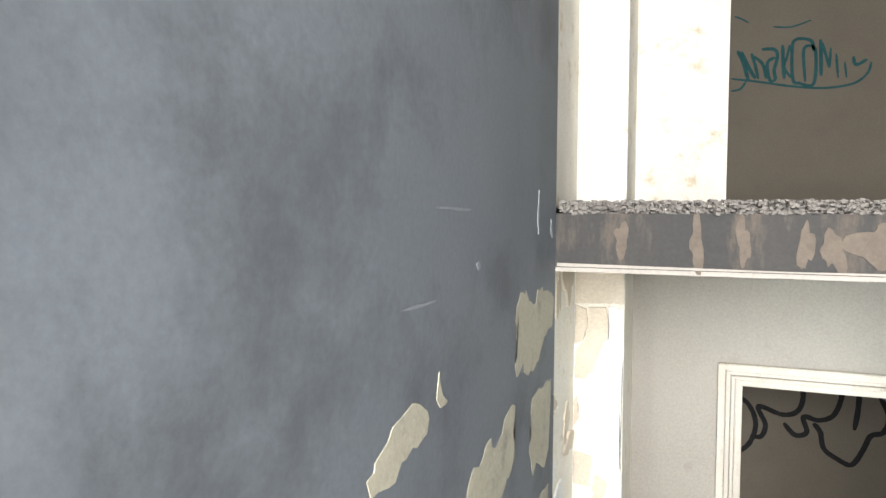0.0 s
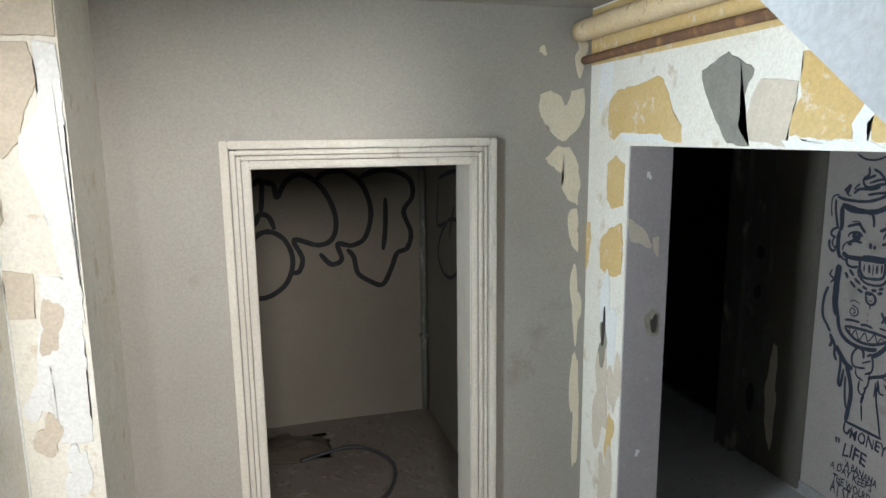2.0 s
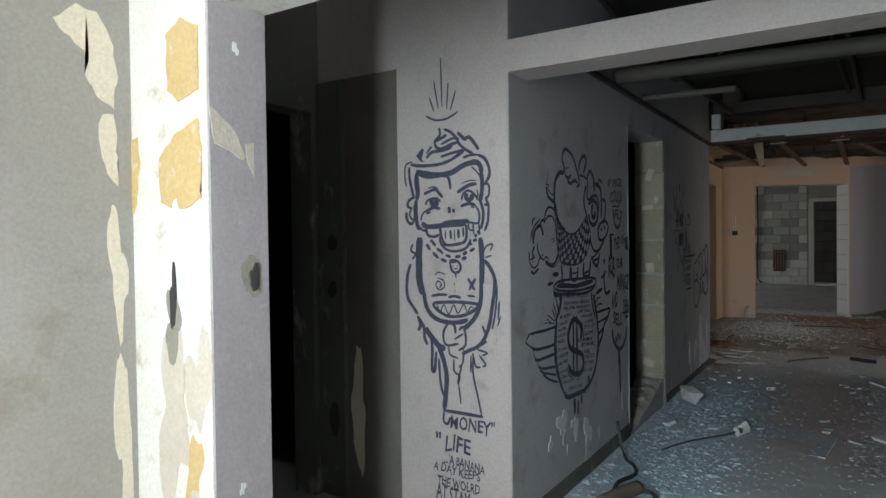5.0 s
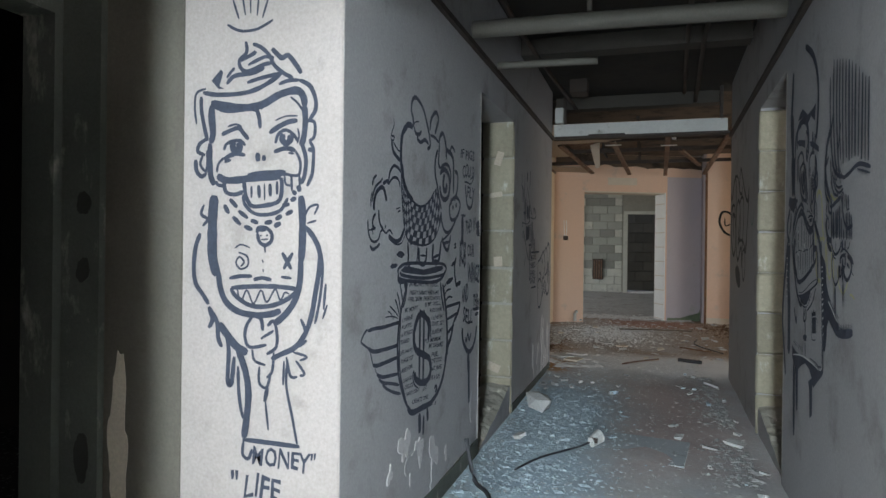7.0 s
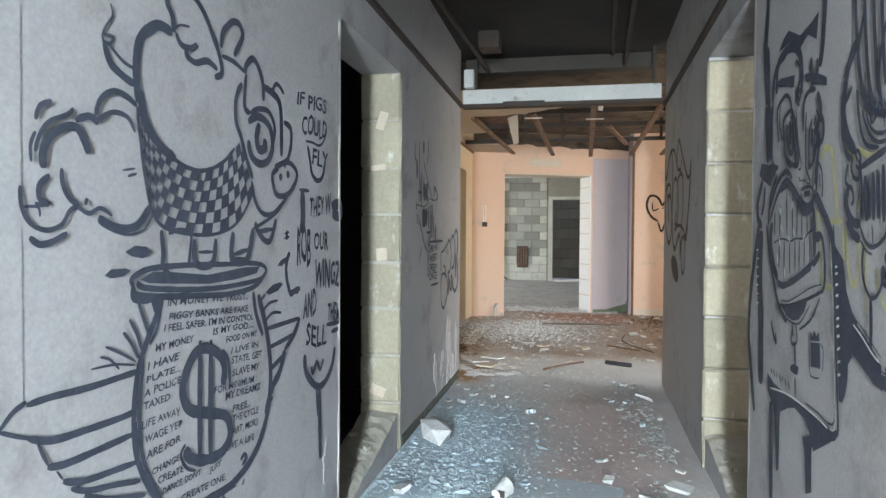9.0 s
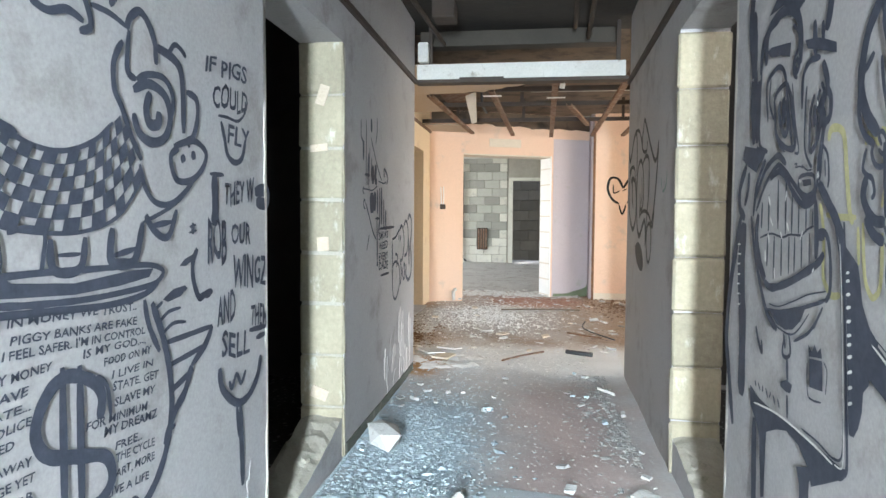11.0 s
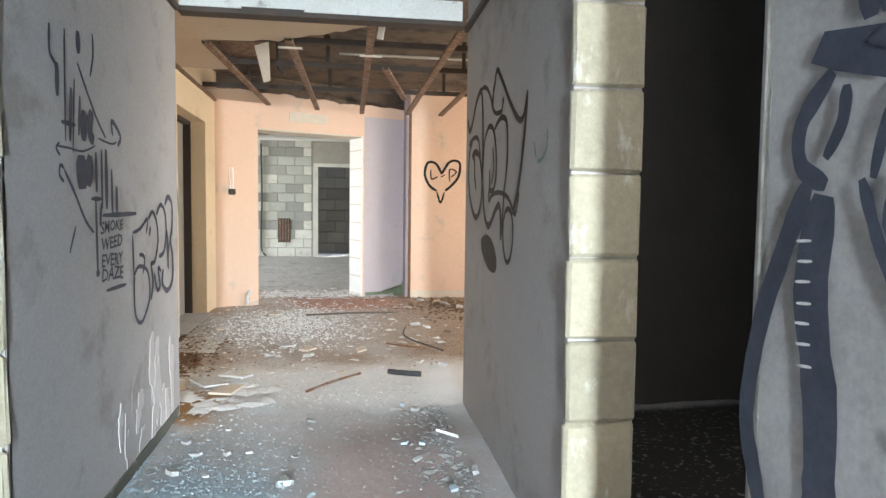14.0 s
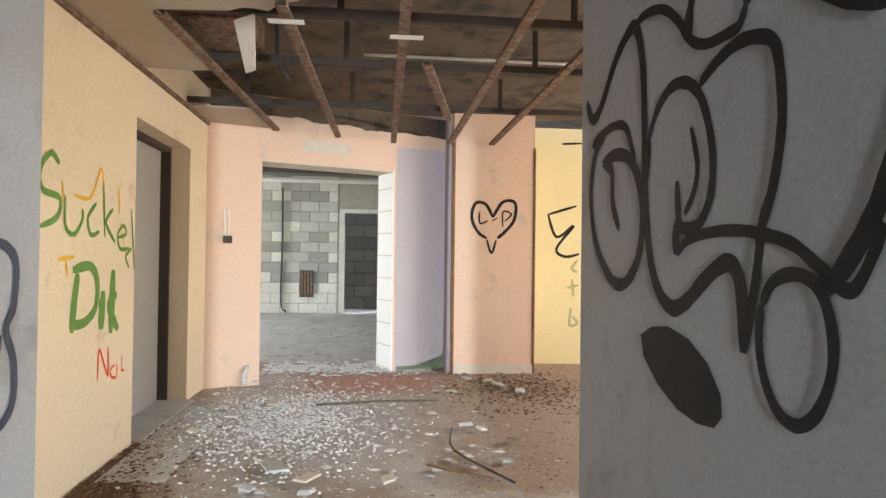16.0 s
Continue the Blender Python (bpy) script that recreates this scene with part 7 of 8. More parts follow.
stroke(pale, 6, 3315, 1268, 3342, 1245)
stroke(pale, 11, 3304, 1224, 3316, 1199)
stroke(pale, 7, 3400, 1231, 3413, 1214)
stroke(pale, 16, 3287, 1177, 3290, 1147)
stroke(pale, 9, 3362, 1136, 3367, 1107)
stroke(pale, 8, 3435, 1334, 3429, 1309)
stroke(pale, 9, 3443, 1254, 3458, 1234)
stroke(pale, 7, 3380, 1590, 3387, 1573)
stroke(pale, 6, 3516, 1358, 3526, 1349)
stroke(pale, 8, 3610, 1527, 3609, 1515)
stroke(pale, 8, 3626, 1369, 3626, 1354)
stroke(pale, 6, 3621, 1153, 3612, 1145)
stroke(pale, 6, 3551, 1237, 3535, 1216)
stroke(pale, 5, 3021, 1183, 3054, 1185)
stroke(pale, 5, 3026, 1153, 3058, 1155)
stroke(pale, 5, 3023, 1122, 3056, 1125)
stroke(pale, 5, 3028, 1090, 3060, 1093)
stroke(pale, 5, 3026, 1060, 3058, 1063)
stroke(pale, 5, 3030, 1029, 3062, 1033)
stroke(pale, 5, 3035, 997, 3067, 1001)
bubbles = art("graffiti_bubble_letters", SOUTH_ART, INK, "dark marker bubble lettering running down the wall", 1.0)
stroke(bubbles, 29, 3893, 1682, 3826, 1619, 3803, 1526, 3831, 1464, 3878, 1421)
stroke(bubbles, 16, 3861, 1868, 3867, 1725, 3896, 1597, 3923, 1528, 3988, 1491, 4071, 1475)
stroke(bubbles, 17, 3915, 1918, 3916, 1732, 3946, 1561, 3982, 1505)
stroke(bubbles, 17, 3962, 1906, 3963, 1721, 3986, 1572, 4004, 1520)
stroke(bubbles, 16, 4002, 1897, 4003, 1712, 4026, 1539)
stroke(bubbles, 16, 4041, 1886, 4047, 1701, 4064, 1521)
stroke(bubbles, 15, 4083, 1874, 4089, 1691, 4105, 1535)
stroke(bubbles, 20, 4124, 1861, 4130, 1682, 4140, 1521)
stroke(bubbles, 14, 4163, 1845, 4169, 1673, 4174, 1524)
stroke(bubbles, 18, 4206, 1825, 4206, 1664, 4211, 1525)
stroke(bubbles, 13, 4247, 1804, 4247, 1654, 4247, 1520)
stroke(bubbles, 17, 4286, 1776, 4286, 1645, 4286, 1506)
stroke(bubbles, 12, 4319, 1758, 4319, 1637, 4323, 1497)
stroke(bubbles, 16, 4355, 1747, 4355, 1629, 4359, 1494)
stroke(bubbles, 15, 4060, 1470, 4146, 1479, 4216, 1493, 4282, 1493, 4383, 1472)
stroke(bubbles, 8, 4239, 1482, 4375, 1455)
stroke(bubbles, 15, 3911, 1717, 3886, 1624, 3940, 1513)
stroke(bubbles, 14, 4026, 1669, 3995, 1570, 4024, 1471)
stroke(bubbles, 15, 3853, 1574, 3831, 1555, 3811, 1540, 3799, 1492, 3808, 1449, 3835, 1419, 3867, 1404)
stroke(bubbles, 11, 3881, 1561, 3895, 1500, 3915, 1454, 3948, 1426, 4003, 1416)
stroke(bubbles, 10, 3913, 1510, 3935, 1473, 3972, 1438, 4021, 1425, 4073, 1435)
stroke(bubbles, 8, 3936, 1496, 3961, 1463, 4003, 1445, 4059, 1445)
stroke(bubbles, 8, 3950, 1524, 3963, 1474, 3991, 1487, 4001, 1511)
stroke(bubbles, 6, 4023, 1513, 4029, 1486, 4026, 1453)
stroke(bubbles, 5, 4027, 1504, 4058, 1475)
stroke(bubbles, 17, 3912, 1383, 3977, 1396, 4040, 1408)
stroke(bubbles, 9, 3895, 1398, 3882, 1418, 3897, 1422, 3912, 1402, 3901, 1382, 3884, 1393)
stroke(bubbles, 11, 3867, 1406, 3859, 1388, 3871, 1368, 3892, 1359, 3912, 1364)
stroke(bubbles, 11, 3838, 1398, 3826, 1363, 3843, 1348, 3865, 1339, 3875, 1313, 3864, 1303)
stroke(bubbles, 23, 3843, 1346, 3832, 1311, 3853, 1279, 3883, 1262, 3918, 1260)
stroke(bubbles, 17, 3906, 1403, 3915, 1335, 3921, 1267)
stroke(bubbles, 25, 3938, 1363, 3950, 1264)
stroke(bubbles, 23, 3977, 1367, 3986, 1266)
stroke(bubbles, 14, 3997, 1370, 4007, 1268)
stroke(bubbles, 21, 4026, 1378, 4035, 1261)
stroke(bubbles, 14, 4055, 1335, 4060, 1261)
stroke(bubbles, 13, 4083, 1295, 4088, 1260)
stroke(bubbles, 14, 4062, 1414, 4070, 1362, 4091, 1323, 4123, 1300, 4153, 1297, 4197, 1305)
stroke(bubbles, 6, 4056, 1389, 4051, 1413, 4070, 1421, 4085, 1405, 4088, 1364)
stroke(bubbles, 12, 4107, 1414, 4120, 1363)
stroke(bubbles, 7, 4120, 1358, 4156, 1362)
stroke(bubbles, 14, 4142, 1407, 4148, 1367)
stroke(bubbles, 17, 4118, 1348, 4126, 1259)
stroke(bubbles, 10, 4137, 1349, 4146, 1260)
stroke(bubbles, 14, 4160, 1350, 4169, 1259)
stroke(bubbles, 13, 4184, 1340, 4191, 1258)
stroke(bubbles, 22, 3845, 1269, 3878, 1238, 3918, 1224)
stroke(bubbles, 10, 3913, 1257, 3944, 1223, 3980, 1209, 4020, 1218, 4048, 1237, 4055, 1254)
stroke(bubbles, 6, 3920, 1223, 3955, 1199, 3984, 1194)
stroke(bubbles, 7, 3979, 1256, 3986, 1217)
stroke(bubbles, 21, 4069, 1260, 4075, 1218)
stroke(bubbles, 13, 4108, 1259, 4110, 1228)
stroke(bubbles, 7, 4137, 1227, 4160, 1236, 4167, 1253)
stroke(bubbles, 10, 3938, 1209, 3932, 1169, 3945, 1131, 3975, 1104, 4000, 1104, 4023, 1120, 4033, 1139, 4031, 1162, 4038, 1168, 4042, 1158, 4036, 1140, 4052, 1132, 4066, 1142, 4067, 1168)
stroke(bubbles, 15, 3980, 1101, 3985, 1041, 3984, 981)
stroke(bubbles, 8, 4051, 1214, 4064, 1223, 4098, 1228, 4125, 1222, 4163, 1209, 4209, 1191)
stroke(bubbles, 4, 4059, 1207, 4100, 1212, 4121, 1211)
stroke(bubbles, 12, 4052, 1178, 4049, 1192, 4067, 1203, 4094, 1206, 4114, 1202, 4114, 1179, 4103, 1164, 4088, 1173)
stroke(bubbles, 17, 4079, 1196, 4082, 1152, 4084, 1117)
stroke(bubbles, 10, 4079, 1118, 4085, 1032)
stroke(bubbles, 7, 4092, 1119, 4100, 1048)
stroke(bubbles, 15, 4084, 1169, 4101, 1137, 4129, 1125, 4153, 1130, 4180, 1153, 4189, 1176, 4170, 1194, 4133, 1204)
patch(bubbles, 4127, 1184, 4148, 1180, 4161, 1170, 4165, 1162, 4146, 1165, 4129, 1172)
stroke(bubbles, 11, 4181, 1194, 4210, 1179)
stroke(bubbles, 5, 4189, 1152, 4214, 1142)
loops = art("graffiti_yellow_loops", SOUTH_ART @ Matrix.Translation((0, -0.0015, 0)), YELLOW_INK, "faded yellow spray loops", 1.0)
stroke(loops, 18, 3659, 1432, 3669, 1454, 3694, 1456, 3722, 1447, 3738, 1425, 3754, 1354, 3774, 1276, 3792, 1259)
stroke(loops, 13, 3828, 1405, 3838, 1425, 3860, 1420, 3882, 1400)
stroke(loops, 14, 3661, 1274, 3729, 1269, 3802, 1268)
stroke(loops, 15, 3626, 1299, 3640, 1271, 3654, 1218, 3656, 1145, 3677, 1118, 3705, 1103, 3745, 1109)
stroke(loops, 13, 3811, 1250, 3820, 1176)
stroke(loops, 13, 3830, 1258, 3845, 1161, 3869, 1125, 3888, 1123, 3907, 1151, 3906, 1241)
stroke(loops, 11, 3938, 1231, 3953, 1065)
stroke(loops, 13, 3898, 1382, 3911, 1330, 3899, 1286)
stroke(loops, 9, 3999, 1164, 4010, 1119, 4042, 1088, 4080, 1077, 4119, 1098, 4138, 1123)
stroke(loops, 9, 4163, 1077, 4188, 1077, 4222, 1067)
stroke(loops, 13, 3888, 1430, 3942, 1407, 4008, 1405)
tag = art("graffiti_black_tag", SOUTH_ART, BLACK_SPRAY, "black spray-painted tag with a filled oval", 1.0)
stroke(tag, 37, 56, 1750, 115, 1683, 195, 1703, 314, 1804, 400, 1846, 456, 1853, 491, 1808, 518, 1714, 528, 1585, 535, 1429, 562, 1276, 614, 1182, 690, 1142, 759, 1159, 833, 1204, 889, 1233, 930, 1244, 960, 1229, 979, 1179, 986, 1084)
stroke(tag, 24, 456, 1853, 533, 1858, 633, 1831, 708, 1780, 769, 1716, 838, 1683, 925, 1674, 965, 1676, 987, 1705)
stroke(tag, 27, 769, 1716, 773, 1774, 777, 1820)
stroke(tag, 32, 987, 1705, 1001, 1733)
stroke(tag, 27, 815, 1607, 884, 1633, 965, 1645, 1037, 1631, 1077, 1603, 1093, 1534, 1094, 1460, 1072, 1371, 1040, 1307, 1032, 1260, 1010, 1161, 986, 1089)
stroke(tag, 26, 118, 1594, 172, 1614, 295, 1624, 397, 1604, 447, 1535, 467, 1495)
stroke(tag, 36, 215, 1528, 320, 1540, 428, 1514, 491, 1449, 522, 1360, 491, 1248, 394, 1183, 283, 1199, 159, 1298, 105, 1441, 146, 1567, 233, 1615)
stroke(tag, 34, 225, 1530, 294, 1496, 305, 1407, 357, 1330)
stroke(tag, 28, 557, 1544, 606, 1602, 682, 1636, 765, 1623, 828, 1569, 868, 1471, 865, 1382, 819, 1324, 756, 1315, 724, 1335, 714, 1422)
stroke(tag, 21, 779, 1527, 808, 1446, 794, 1390, 751, 1346)
stroke(tag, 42, 557, 1544, 535, 1429)
stroke(tag, 35, 724, 1335, 708, 1299, 717, 1261)
stroke(tag, 23, 717, 1261, 770, 1291, 888, 1304, 1005, 1299, 1118, 1277, 1185, 1242, 1245, 1208, 1277, 1228, 1316, 1298)
stroke(tag, 24, 1041, 1174, 1073, 1213, 1132, 1228, 1186, 1209, 1216, 1154, 1217, 1090, 1187, 1027, 1141, 995, 1090, 1004, 1050, 1051, 1033, 1115, 1041, 1174)
patch(tag, 517, 1063, 583, 1089, 676, 1099, 773, 1083, 858, 1044, 909, 993, 913, 952, 884, 925, 813, 916, 722, 924, 618, 959, 533, 1012)
stroke(tag, 28, 742, 1742, 805, 1824, 857, 1882, 968, 1813, 1137, 1685, 1284, 1596, 1367, 1599, 1420, 1690)
stroke(tag, 36, 1420, 1690, 1384, 1523, 1303, 1321, 1208, 1206)
GREEN_MARK = paint("faded_green_marker", (0.17, 0.24, 0.21))
green_curl = art("graffiti_green_curl", SOUTH_ART, GREEN_MARK, "faint green spray curl on the corridor wall", 1.0)
stroke(green_curl, 18, 1697, 1507, 1692, 1446, 1634, 1408, 1575, 1404)
stroke(green_curl, 18, 1523, 1480, 1559, 1417)
scrawl = art("graffiti_grey_scrawl", NORTH_ART, INK, "grey marker scrawl with small lettering on the corridor wall", 1.0)
stroke(scrawl, 16, 6005, 1792, 6004, 1705, 6040, 1677, 6051, 1653)
stroke(scrawl, 34, 6057, 1681, 6055, 1573)
stroke(scrawl, 14, 6121, 1805, 6115, 1620, 6113, 1434)
stroke(scrawl, 41, 6235, 1826, 6236, 1749)
stroke(scrawl, 16, 6373, 1852, 6374, 1770, 6342, 1692)
stroke(scrawl, 14, 6224, 1717, 6296, 1643, 6401, 1547, 6494, 1483)
stroke(scrawl, 28, 6165, 1620, 6150, 1438)
stroke(scrawl, 14, 6196, 1654, 6172, 1402)
stroke(scrawl, 20, 6242, 1604, 6225, 1465)
stroke(scrawl, 63, 6271, 1559, 6270, 1450)
stroke(scrawl, 50, 6346, 1570, 6330, 1487, 6368, 1460)
stroke(scrawl, 18, 6081, 1495, 6197, 1497)
stroke(scrawl, 8, 6046, 1413, 6135, 1414, 6257, 1413, 6384, 1444)
stroke(scrawl, 9, 6409, 1474, 6550, 1467, 6618, 1480)
stroke(scrawl, 12, 6066, 1384, 6037, 1405, 6064, 1426)
stroke(scrawl, 21, 6572, 1502, 6562, 1557, 6628, 1536, 6668, 1501, 6631, 1467)
stroke(scrawl, 13, 6092, 1299, 6058, 1319, 6064, 1351, 6094, 1345)
stroke(scrawl, 15, 6094, 1340, 6174, 1267, 6270, 1168, 6349, 1121)
stroke(scrawl, 103, 6241, 1398, 6250, 1279)
stroke(scrawl, 74, 6326, 1404, 6303, 1291)
stroke(scrawl, 29, 6383, 1419, 6386, 1272)
stroke(scrawl, 24, 6442, 1435, 6442, 1209)
stroke(scrawl, 38, 6491, 1439, 6491, 1208)
stroke(scrawl, 26, 6551, 1366, 6554, 1186)
stroke(scrawl, 34, 6608, 1300, 6608, 1185)
stroke(scrawl, 17, 6328, 1246, 6432, 1247)
stroke(scrawl, 23, 6373, 1240, 6380, 953)
stroke(scrawl, 24, 6431, 1230, 6414, 1144)
stroke(scrawl, 21, 6440, 1183, 6865, 1187)
stroke(scrawl, 17, 6467, 889, 6707, 887)
stroke(scrawl, 13, 6182, 1151, 6124, 1061)
stroke(scrawl, 35, 6381, 979, 6380, 953)
stroke(scrawl, 17, 6805, 1103, 6921, 1118, 7030, 1159, 7015, 1091)
stroke(scrawl, 22, 6804, 1092, 6817, 911)
stroke(scrawl, 20, 6900, 999, 6949, 994, 6980, 969, 6947, 905)
stroke(scrawl, 20, 6817, 911, 6887, 946, 7011, 920, 7056, 844, 7041, 765, 6942, 692, 6869, 697, 6824, 750, 6816, 858, 6828, 910)
stroke(scrawl, 23, 7050, 1159, 7119, 1192, 7190, 1142, 7211, 1043, 7150, 951, 7079, 947)
stroke(scrawl, 26, 7062, 1077, 7083, 1122)
stroke(scrawl, 26, 7079, 947, 7112, 848, 7075, 766)
stroke(scrawl, 25, 7191, 1179, 7268, 1227, 7348, 1188, 7371, 1084, 7319, 985, 7224, 968)
stroke(scrawl, 23, 7134, 893, 7183, 806, 7237, 818, 7208, 908, 7261, 890)
stroke(scrawl, 30, 7349, 1226, 7417, 1270, 7496, 1226, 7493, 1105, 7456, 1040, 7499, 942, 7488, 822, 7382, 776, 7284, 824, 7301, 897)
stroke(scrawl, 34, 7388, 1096, 7409, 885)
stroke(scrawl, 26, 7430, 1028, 7393, 900)
letters(scrawl, 6417, 1114, 6673, 1124, 44, 'SMOKE')
letters(scrawl, 6415, 1050, 6662, 1057, 48, 'WEED')
letters(scrawl, 6421, 985, 6670, 984, 48, 'EVERY')
letters(scrawl, 6419, 926, 6668, 921, 52, 'DAZE')
room_tag = art("graffiti_room_letters", BACK_ART, BLACK_SPRAY, "black spray bubble letters on the dim room wall")
stroke(room_tag, 26, -100, 1695, -5, 1755, 55, 1770, 40, 1555)
stroke(room_tag, 26, -5, 1475, 30, 1550, 90, 1535, 125, 1445)
stroke(room_tag, 26, -45, 1255, -15, 1390, 80, 1435, 185, 1375, 235, 1230, 185, 1070, 50, 980, -105, 990)
stroke(room_tag, 26, 55, 1770, 130, 1750, 150, 1665, 210, 1765, 305, 1815, 415, 1760, 500, 1635, 540, 1490, 510, 1365, 410, 1325, 250, 1370, 300, 1240, 275, 1150, 225, 1140)
stroke(room_tag, 26, 415, 1775, 485, 1825, 620, 1820, 730, 1730, 785, 1545, 740, 1365, 645, 1310, 545, 1325, 570, 1215, 495, 1185, 420, 1265)
stroke(room_tag, 26, 715, 1785, 825, 1825, 965, 1820, 1070, 1755, 1085, 1640, 1020, 1535, 1070, 1380, 1040, 1270, 965, 1235, 920, 1125, 855, 1015, 765, 1045, 680, 1110, 655, 1225, 610, 1285)
stroke(room_tag, 26, 890, 1635, 885, 1430, 865, 1265)
side_tag = art("graffiti_side_loop", BACK_SIDE_ART, BLACK_SPRAY, "black spray loop on the dim side wall")
stroke(side_tag, 20, 360, 1785, 635, 1840, 785, 1850, 785, 1780)
stroke(side_tag, 20, 385, 1755, 330, 1485, 530, 1515)
stroke(side_tag, 20, 725, 1640, 615, 1430)
stroke(side_tag, 20, 590, 1535, 420, 1415, 345, 1280, 460, 1180, 640, 1175, 815, 1260, 925, 1400, 880, 1510, 750, 1560, 590, 1535)
green = art("graffiti_green_words", HALL_ART, GREEN_SPRAY, "green spray-painted scrawled words on cream wall")
stroke(green, 51, 9137, 1145, 9099, 984, 9080, 843)
stroke(green, 40, 9078, 1163, 9292, 1178, 9384, 1089, 9361, 950, 9236, 885, 9091, 879)
stroke(green, 63, 9463, 1038, 9442, 823)
stroke(green, 67, 9604, 1153, 9580, 785)
stroke(green, 47, 9662, 1011, 9548, 942, 9690, 796)
stroke(green, 24, 8915, 1680, 8830, 1720, 8730, 1630, 8760, 1540, 8925, 1515, 8900, 1420, 8740, 1370)
stroke(green, 20, 8980, 1535, 8990, 1385, 9085, 1345, 9175, 1420, 9175, 1480)
stroke(green, 20, 9350, 1525, 9245, 1440, 9285, 1350, 9395, 1370)
stroke(green, 20, 9440, 1660, 9470, 1340)
stroke(green, 20, 9585, 1510, 9485, 1425, 9620, 1315)
stroke(green, 18, 9655, 1345, 9790, 1370, 9750, 1420, 9660, 1365, 9700, 1280, 9850, 1285)
stroke(green, 18, 9875, 1530, 9945, 1140)
stroke(green, 18, 9890, 1285, 9795, 1230, 9855, 1160)
yellow = art("graffiti_yellow_words", HALL_ART, ORANGE_SPRAY, "yellow-orange spray scrawl under the green words")
stroke(yellow, 16, 8950, 1600, 8985, 1440)
stroke(yellow, 16, 9075, 1545, 9275, 1550, 9415, 1720, 9445, 1470)
stroke(yellow, 16, 9665, 1650, 9675, 1485)
stroke(yellow, 18, 8910, 1215, 9090, 1230)
stroke(yellow, 18, 8995, 1220, 9020, 1130)
stroke(yellow, 14, 9695, 1435, 9825, 1175)
red = art("graffiti_red_word", HALL_ART, RED_SPRAY, "small red spray-painted word")
stroke(red, 14, 9410, 540, 9425, 710, 9550, 545, 9545, 710)
stroke(red, 12, 9655, 590, 9590, 570, 9610, 525, 9680, 520, 9685, 590)
stroke(red, 12, 9760, 625, 9765, 550)
stroke(red, 12, 9745, 545, 9805, 530)
heart = art("graffiti_heart", COLUMN_ART, BLACK_SPRAY, "black spray-painted heart with initials", 0.85)
stroke(heart, 40, -1000, 1685, -1075, 1820, -1185, 1830, -1225, 1680, -1160, 1530, -1060, 1460)
stroke(heart, 40, -1000, 1685, -890, 1850, -760, 1840, -770, 1660, -875, 1525, -950, 1465)
stroke(heart, 22, -1145, 1740, -1135, 1620, -1050, 1650)
stroke(heart, 18, -1010, 1645, -950, 1680)
stroke(heart, 22, -890, 1585, -890, 1745, -800, 1720, -870, 1645)
stroke(heart, 30, -1060, 1445, -1010, 1305, -960, 1445)
alcove_tag = art("graffiti_alcove_tag", ALCOVE_ART, BLACK_SPRAY, "black spray tag on the yellow wall")
stroke(alcove_tag, 24, -230, 1770, 110, 1875)
stroke(alcove_tag, 24, -230, 1770, -125, 1510, 80, 1645, -125, 1375, -20, 1280, 150, 1315)
stroke(alcove_tag, 20, -70, 2600, 170, 2615)
alcove_words = art("graffiti_alcove_words", ALCOVE_ART, YELLOW_INK, "yellow-green spray letters on the yellow wall")
stroke(alcove_words, 24, 130, 1245, 60, 1145, 130, 1100)
stroke(alcove_words, 24, 5, 915, 145, 950)
stroke(alcove_words, 24, 65, 1015, 80, 815)
stroke(alcove_words, 24, 55, 685, 40, 485, 135, 505, 70, 585)
TEAL = paint("teal_marker", (0.014, 0.075, 0.08))
upper = art("graffiti_teal_scribble", UPPER_ART, TEAL, "teal marker scribble on the upper room wall", 1.0)
stroke(upper, 26, 46, 3984, 85, 3899, 126, 3754)
stroke(upper, 26, 72, 3974, 124, 3856, 171, 3771)
stroke(upper, 22, 140, 3956, 165, 3873, 189, 3769)
stroke(upper, 22, 156, 3934, 217, 3869, 241, 3766)
stroke(upper, 23, 206, 3979, 287, 3972, 310, 3921, 291, 3823, 300, 3762, 264, 3756, 246, 3878, 296, 3915)
stroke(upper, 25, 341, 3999, 348, 3878, 358, 3757)
stroke(upper, 18, 388, 3995, 372, 3916, 356, 3838, 401, 3762)
stroke(upper, 22, 538, 3942, 519, 4014, 430, 4031, 403, 3973, 412, 3754, 456, 3719, 545, 3713, 549, 3941, 495, 3977, 475, 3928, 491, 3728)
stroke(upper, 24, 578, 4017, 585, 3899, 589, 3761)
stroke(upper, 20, 589, 3996, 628, 3856, 640, 3816)
stroke(upper, 17, 643, 3952, 640, 3816)
stroke(upper, 17, 678, 3910, 693, 3741)
stroke(upper, 14, 731, 3848, 745, 3738)
stroke(upper, 22, 781, 3882, 800, 3823, 866, 3856)
stroke(upper, 16, 9, 3782, 183, 3750, 403, 3702, 616, 3676, 787, 3696, 869, 3760, 890, 3835)
stroke(upper, 16, 11, 3692, 71, 3704, 108, 3755)
stroke(upper, 11, 21, 4232, 67, 4211, 116, 4177)
stroke(upper, 12, 276, 4133, 392, 4121, 518, 4156)
for drawing in ARTS:
    lay(drawing)


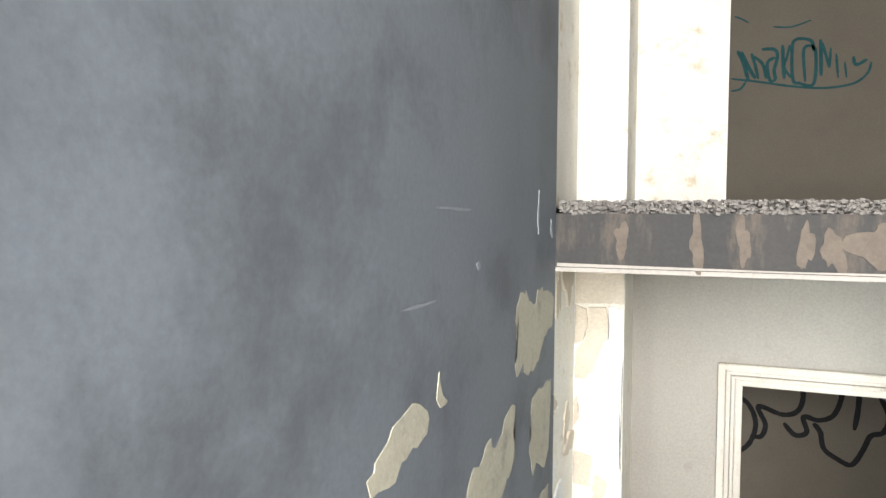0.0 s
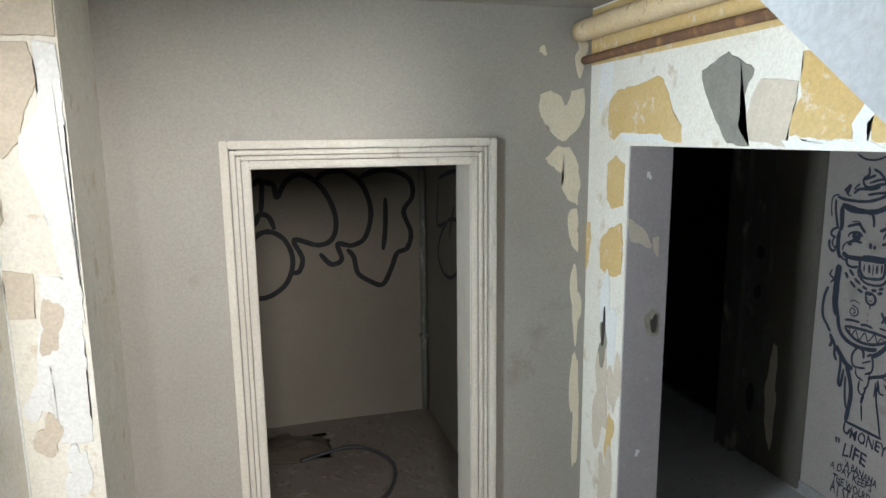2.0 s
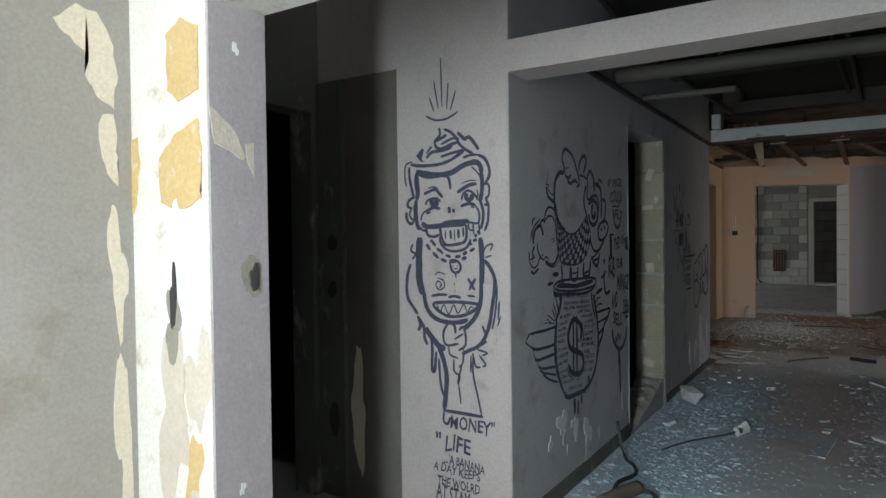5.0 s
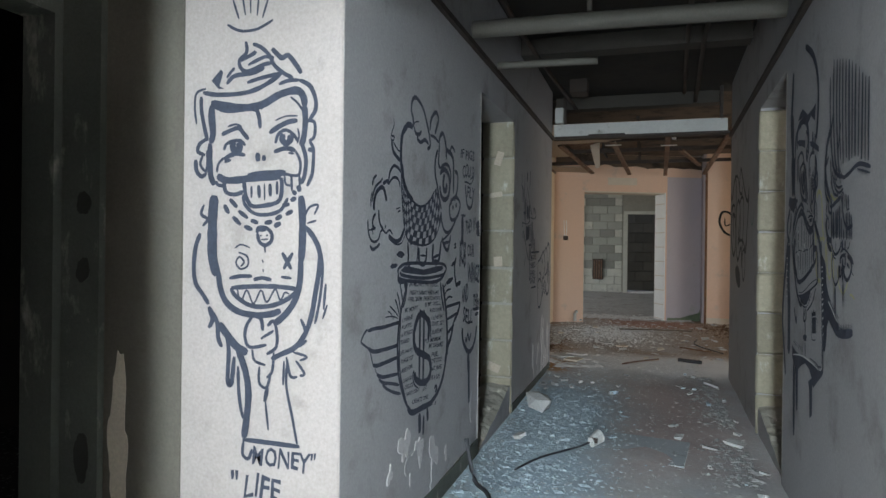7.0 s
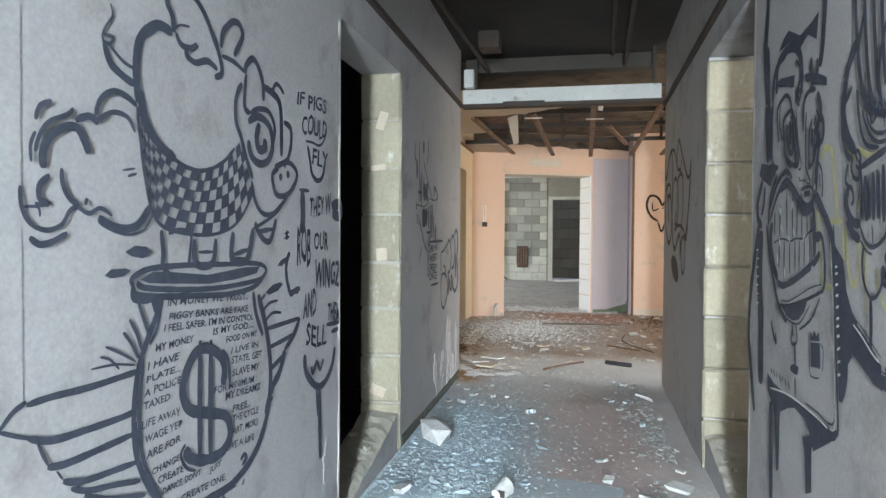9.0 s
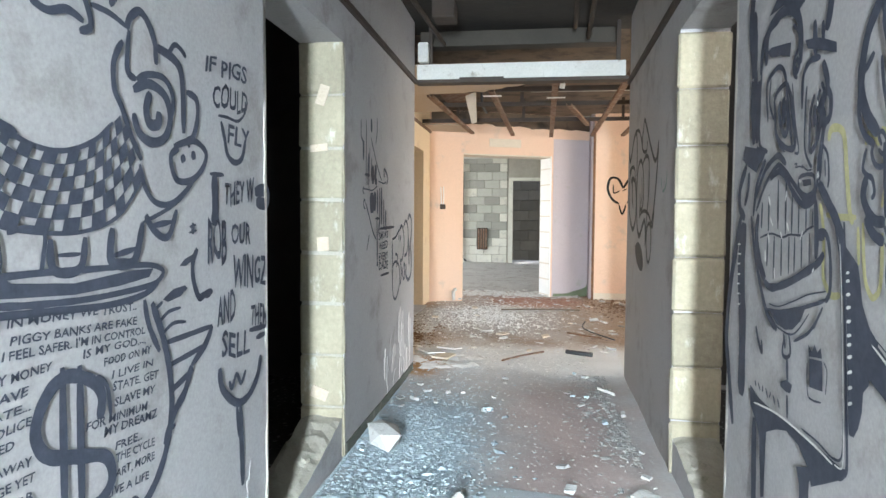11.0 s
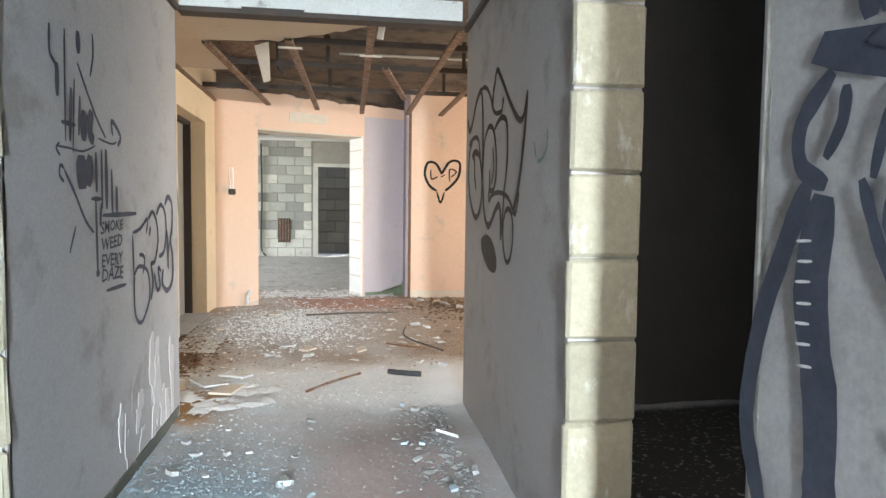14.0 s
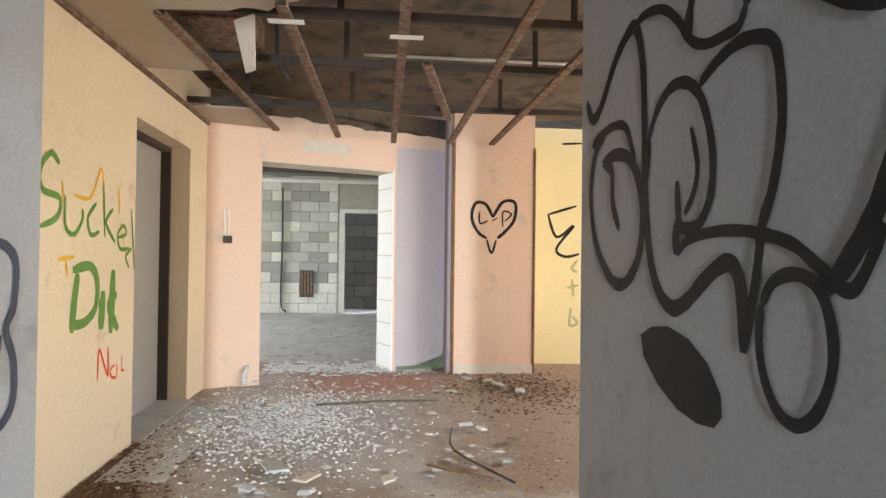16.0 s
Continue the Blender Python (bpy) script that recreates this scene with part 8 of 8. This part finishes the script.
# ---- blocks of the opening jambs and of the far wall ----
def block_mesh(name, sx, sy, sz, material, seed):
    """A worn masonry block with chipped, rounded edges."""
    rng = random.Random(seed)
    bm = bmesh.new()
    slab_of(bm, -sx / 2, sx / 2, -sy / 2, sy / 2, -sz / 2, sz / 2)
    bmesh.ops.bevel(bm, geom=bm.edges[:], offset=0.010, segments=1, affect="EDGES")
    for v in bm.verts:
        v.co += Vector((rng.uniform(-1, 1), rng.uniform(-1, 1), rng.uniform(-1, 1))) * 0.0035
    me = bpy.data.meshes.new(name)
    bm.to_mesh(me)
    bm.free()
    me.materials.append(material)
    return me


def lay_block(me, host_ob, x, y, z, rz=0.0):
    ob = new("block", me)
    ob.parent = host_ob
    ob.matrix_basis = pose(x, y, z, 0, 0, rz)
    return ob


COURSE = 0.262
jamb_shapes = [block_mesh("block", 0.03, 0.232, COURSE - 0.008, BLOCK, s) for s in range(5)]
rng = random.Random(5)
for k in range(8):
    z = 0.03 + COURSE * (k + 0.5)
    if z + COURSE / 2 < 2.15:
        lay_block(rng.choice(jamb_shapes), host("wall_corridor_north"), 5.671 + rng.uniform(-0.004, 0.004), 3.36, z)
        lay_block(rng.choice(jamb_shapes), host("wall_corridor_south"), 5.693 + rng.uniform(-0.004, 0.004), 1.53, z, -1.4)
tagged(link("jamb_mortar_north", box(5.662, 5.679, 3.256, 3.465, 0.03, 2.118), MORTAR), "grey mortar bed behind the jamb blocks", "mortar", kind="structure")
for k, (z, w, h, a) in enumerate(((1.86, 0.05, 0.1, 18), (1.60, 0.09, 0.035, -6), (1.12, 0.06, 0.07, -4), (0.36, 0.09, 0.06, 20), (0.2, 0.07, 0.07, 5))):
    bm = box(-0.006, 0.006, -w / 2, w / 2, -h / 2, h / 2, 0.002)
    bm.transform(pose(5.652, 3.35 + 0.02 * (k % 2), z, a, 0, 0))
    tagged(link("jamb_scrap", bm, BOARD), "torn tan card scrap stuck on the block jamb", "scrap", "jamb scraps")


def broken_sill(name, x0, x1, y0, y1, top, seed, label):
    """The crumbled foot of a torn-out jamb: a sloping heap of mortar lumps."""
    rng = random.Random(seed)
    bm = bmesh.new()
    rows = []
    for i in range(25):
        k = i / 24
        x = x0 + (x1 - x0) * k
        row = [bm.verts.new((x, y0, 0.0))]
        for j in range(7):
            y = y0 + (y1 - y0) * j / 6
            z = 0.04 + top * k ** 1.15 * (1 + 0.12 * noise.noise((x * 9, y * 9, seed))) + 0.014 * noise.noise((x * 16, y * 16, seed)) - (0.008 if j in (0, 6) else 0.0)
            row.append(bm.verts.new((x + rng.uniform(-0.008, 0.008), y + (rng.uniform(-0.006, 0.006) if 0 < j < 6 else 0.0), max(0.02, z))))
        row.append(bm.verts.new((x, y1, 0.0)))
        rows.append(row)
    for r, q in zip(rows, rows[1:]):
        for j in range(8):
            bm.faces.new((r[j], q[j], q[j + 1], r[j + 1])).material_index = 1 if j in (0, 7) else 0
    bm.faces.new(rows[0]), bm.faces.new(rows[-1][::-1])
    bmesh.ops.recalc_face_normals(bm, faces=bm.faces[:])
    for _ in range(5):
        k = rng.random()
        stone(bm, Vector((x0 + (x1 - x0) * k, rng.uniform(y0 + 0.03, y1 - 0.03), 0.05 + top * k ** 1.15)), rng.uniform(0.02, 0.05), rng, 0.8)
    ob = tagged(link(name, bm, MORTAR), label, "broken sill", kind="structure")
    ob.data.materials.append(CORRIDOR)
    return ob


broken_sill("broken_sill_north", 4.74, 5.66, 3.254, 3.462, 0.2, 2, "crumbled mortar heap at the doorway foot")
broken_sill("broken_sill_south", 4.78, 5.69, 1.43, 1.632, 0.19, 3, "crumbled mortar heap at the doorway foot")
CHIPPED = surface("chipped_plaster_edge", (0.62, 0.60, 0.55), 0.9, (0.5, 0.47, 0.42), 0.5, 0.05, bump=0.7)
for name, frame_m, u, top in (("wall_corridor_north", NORTH_ART, 4.71, 2.1), ("wall_corridor_north", NORTH_ART, 5.69, 2.1), ("wall_corridor_south", SOUTH_ART, 1.95, 2.12), ("wall_corridor_south", SOUTH_ART, 2.92, 2.12)):
    rng = random.Random(int(u * 100))
    side = -1 if name.endswith("north") and u < 5 or name.endswith("south") and u < 2 else 1
    outline = [(u - side * 0.001, 0.06 + (top - 0.06) * k / 40) for k in range(41)] + [(u + side * rng.uniform(0.004, 0.02), top - (top - 0.06) * k / 40) for k in range(41)]
    flake("chipped_edge", host(name), frame_m, outline, CHIPPED, "", 0.002)

far_shapes = [block_mesh("block", 0.03, 0.392, 0.208, m, s) for s, m in enumerate((WHITEWASH, WHITEWASH, GREY_BLOCK, WHITEWASH, GREY_BLOCK))]
half_shapes = [block_mesh("block", 0.03, 0.19, 0.208, m, s + 20) for s, m in enumerate((WHITEWASH, GREY_BLOCK))]
rng = random.Random(9)
for row in range(14):
    z = 0.03 + 0.218 * (row + 0.5)
    for col in range(9):
        y = 2.99 + 0.2 + 0.4 * col + (0.2 if row % 2 else 0)
        bare = noise.noise((y * 0.8, z * 1.1, 7.3)) + 0.32 * (y - 3.9) + 0.28 * (z - 1.1) > 0.0
        grey = rng.random() < (0.85 if bare else 0.1)
        lay_block(far_shapes[2 + 2 * (rng.random() < 0.5)] if grey else far_shapes[rng.choice((0, 1, 3))], host("wall_far_east"), 19.79 + rng.uniform(-0.004, 0.004), y, z)
    if row % 2:
        lay_block(half_shapes[0], host("wall_far_east"), 19.79, 2.99 + 0.1, z)
# Dark brown tone puts the dimness beyond the far doorway into the blocks.
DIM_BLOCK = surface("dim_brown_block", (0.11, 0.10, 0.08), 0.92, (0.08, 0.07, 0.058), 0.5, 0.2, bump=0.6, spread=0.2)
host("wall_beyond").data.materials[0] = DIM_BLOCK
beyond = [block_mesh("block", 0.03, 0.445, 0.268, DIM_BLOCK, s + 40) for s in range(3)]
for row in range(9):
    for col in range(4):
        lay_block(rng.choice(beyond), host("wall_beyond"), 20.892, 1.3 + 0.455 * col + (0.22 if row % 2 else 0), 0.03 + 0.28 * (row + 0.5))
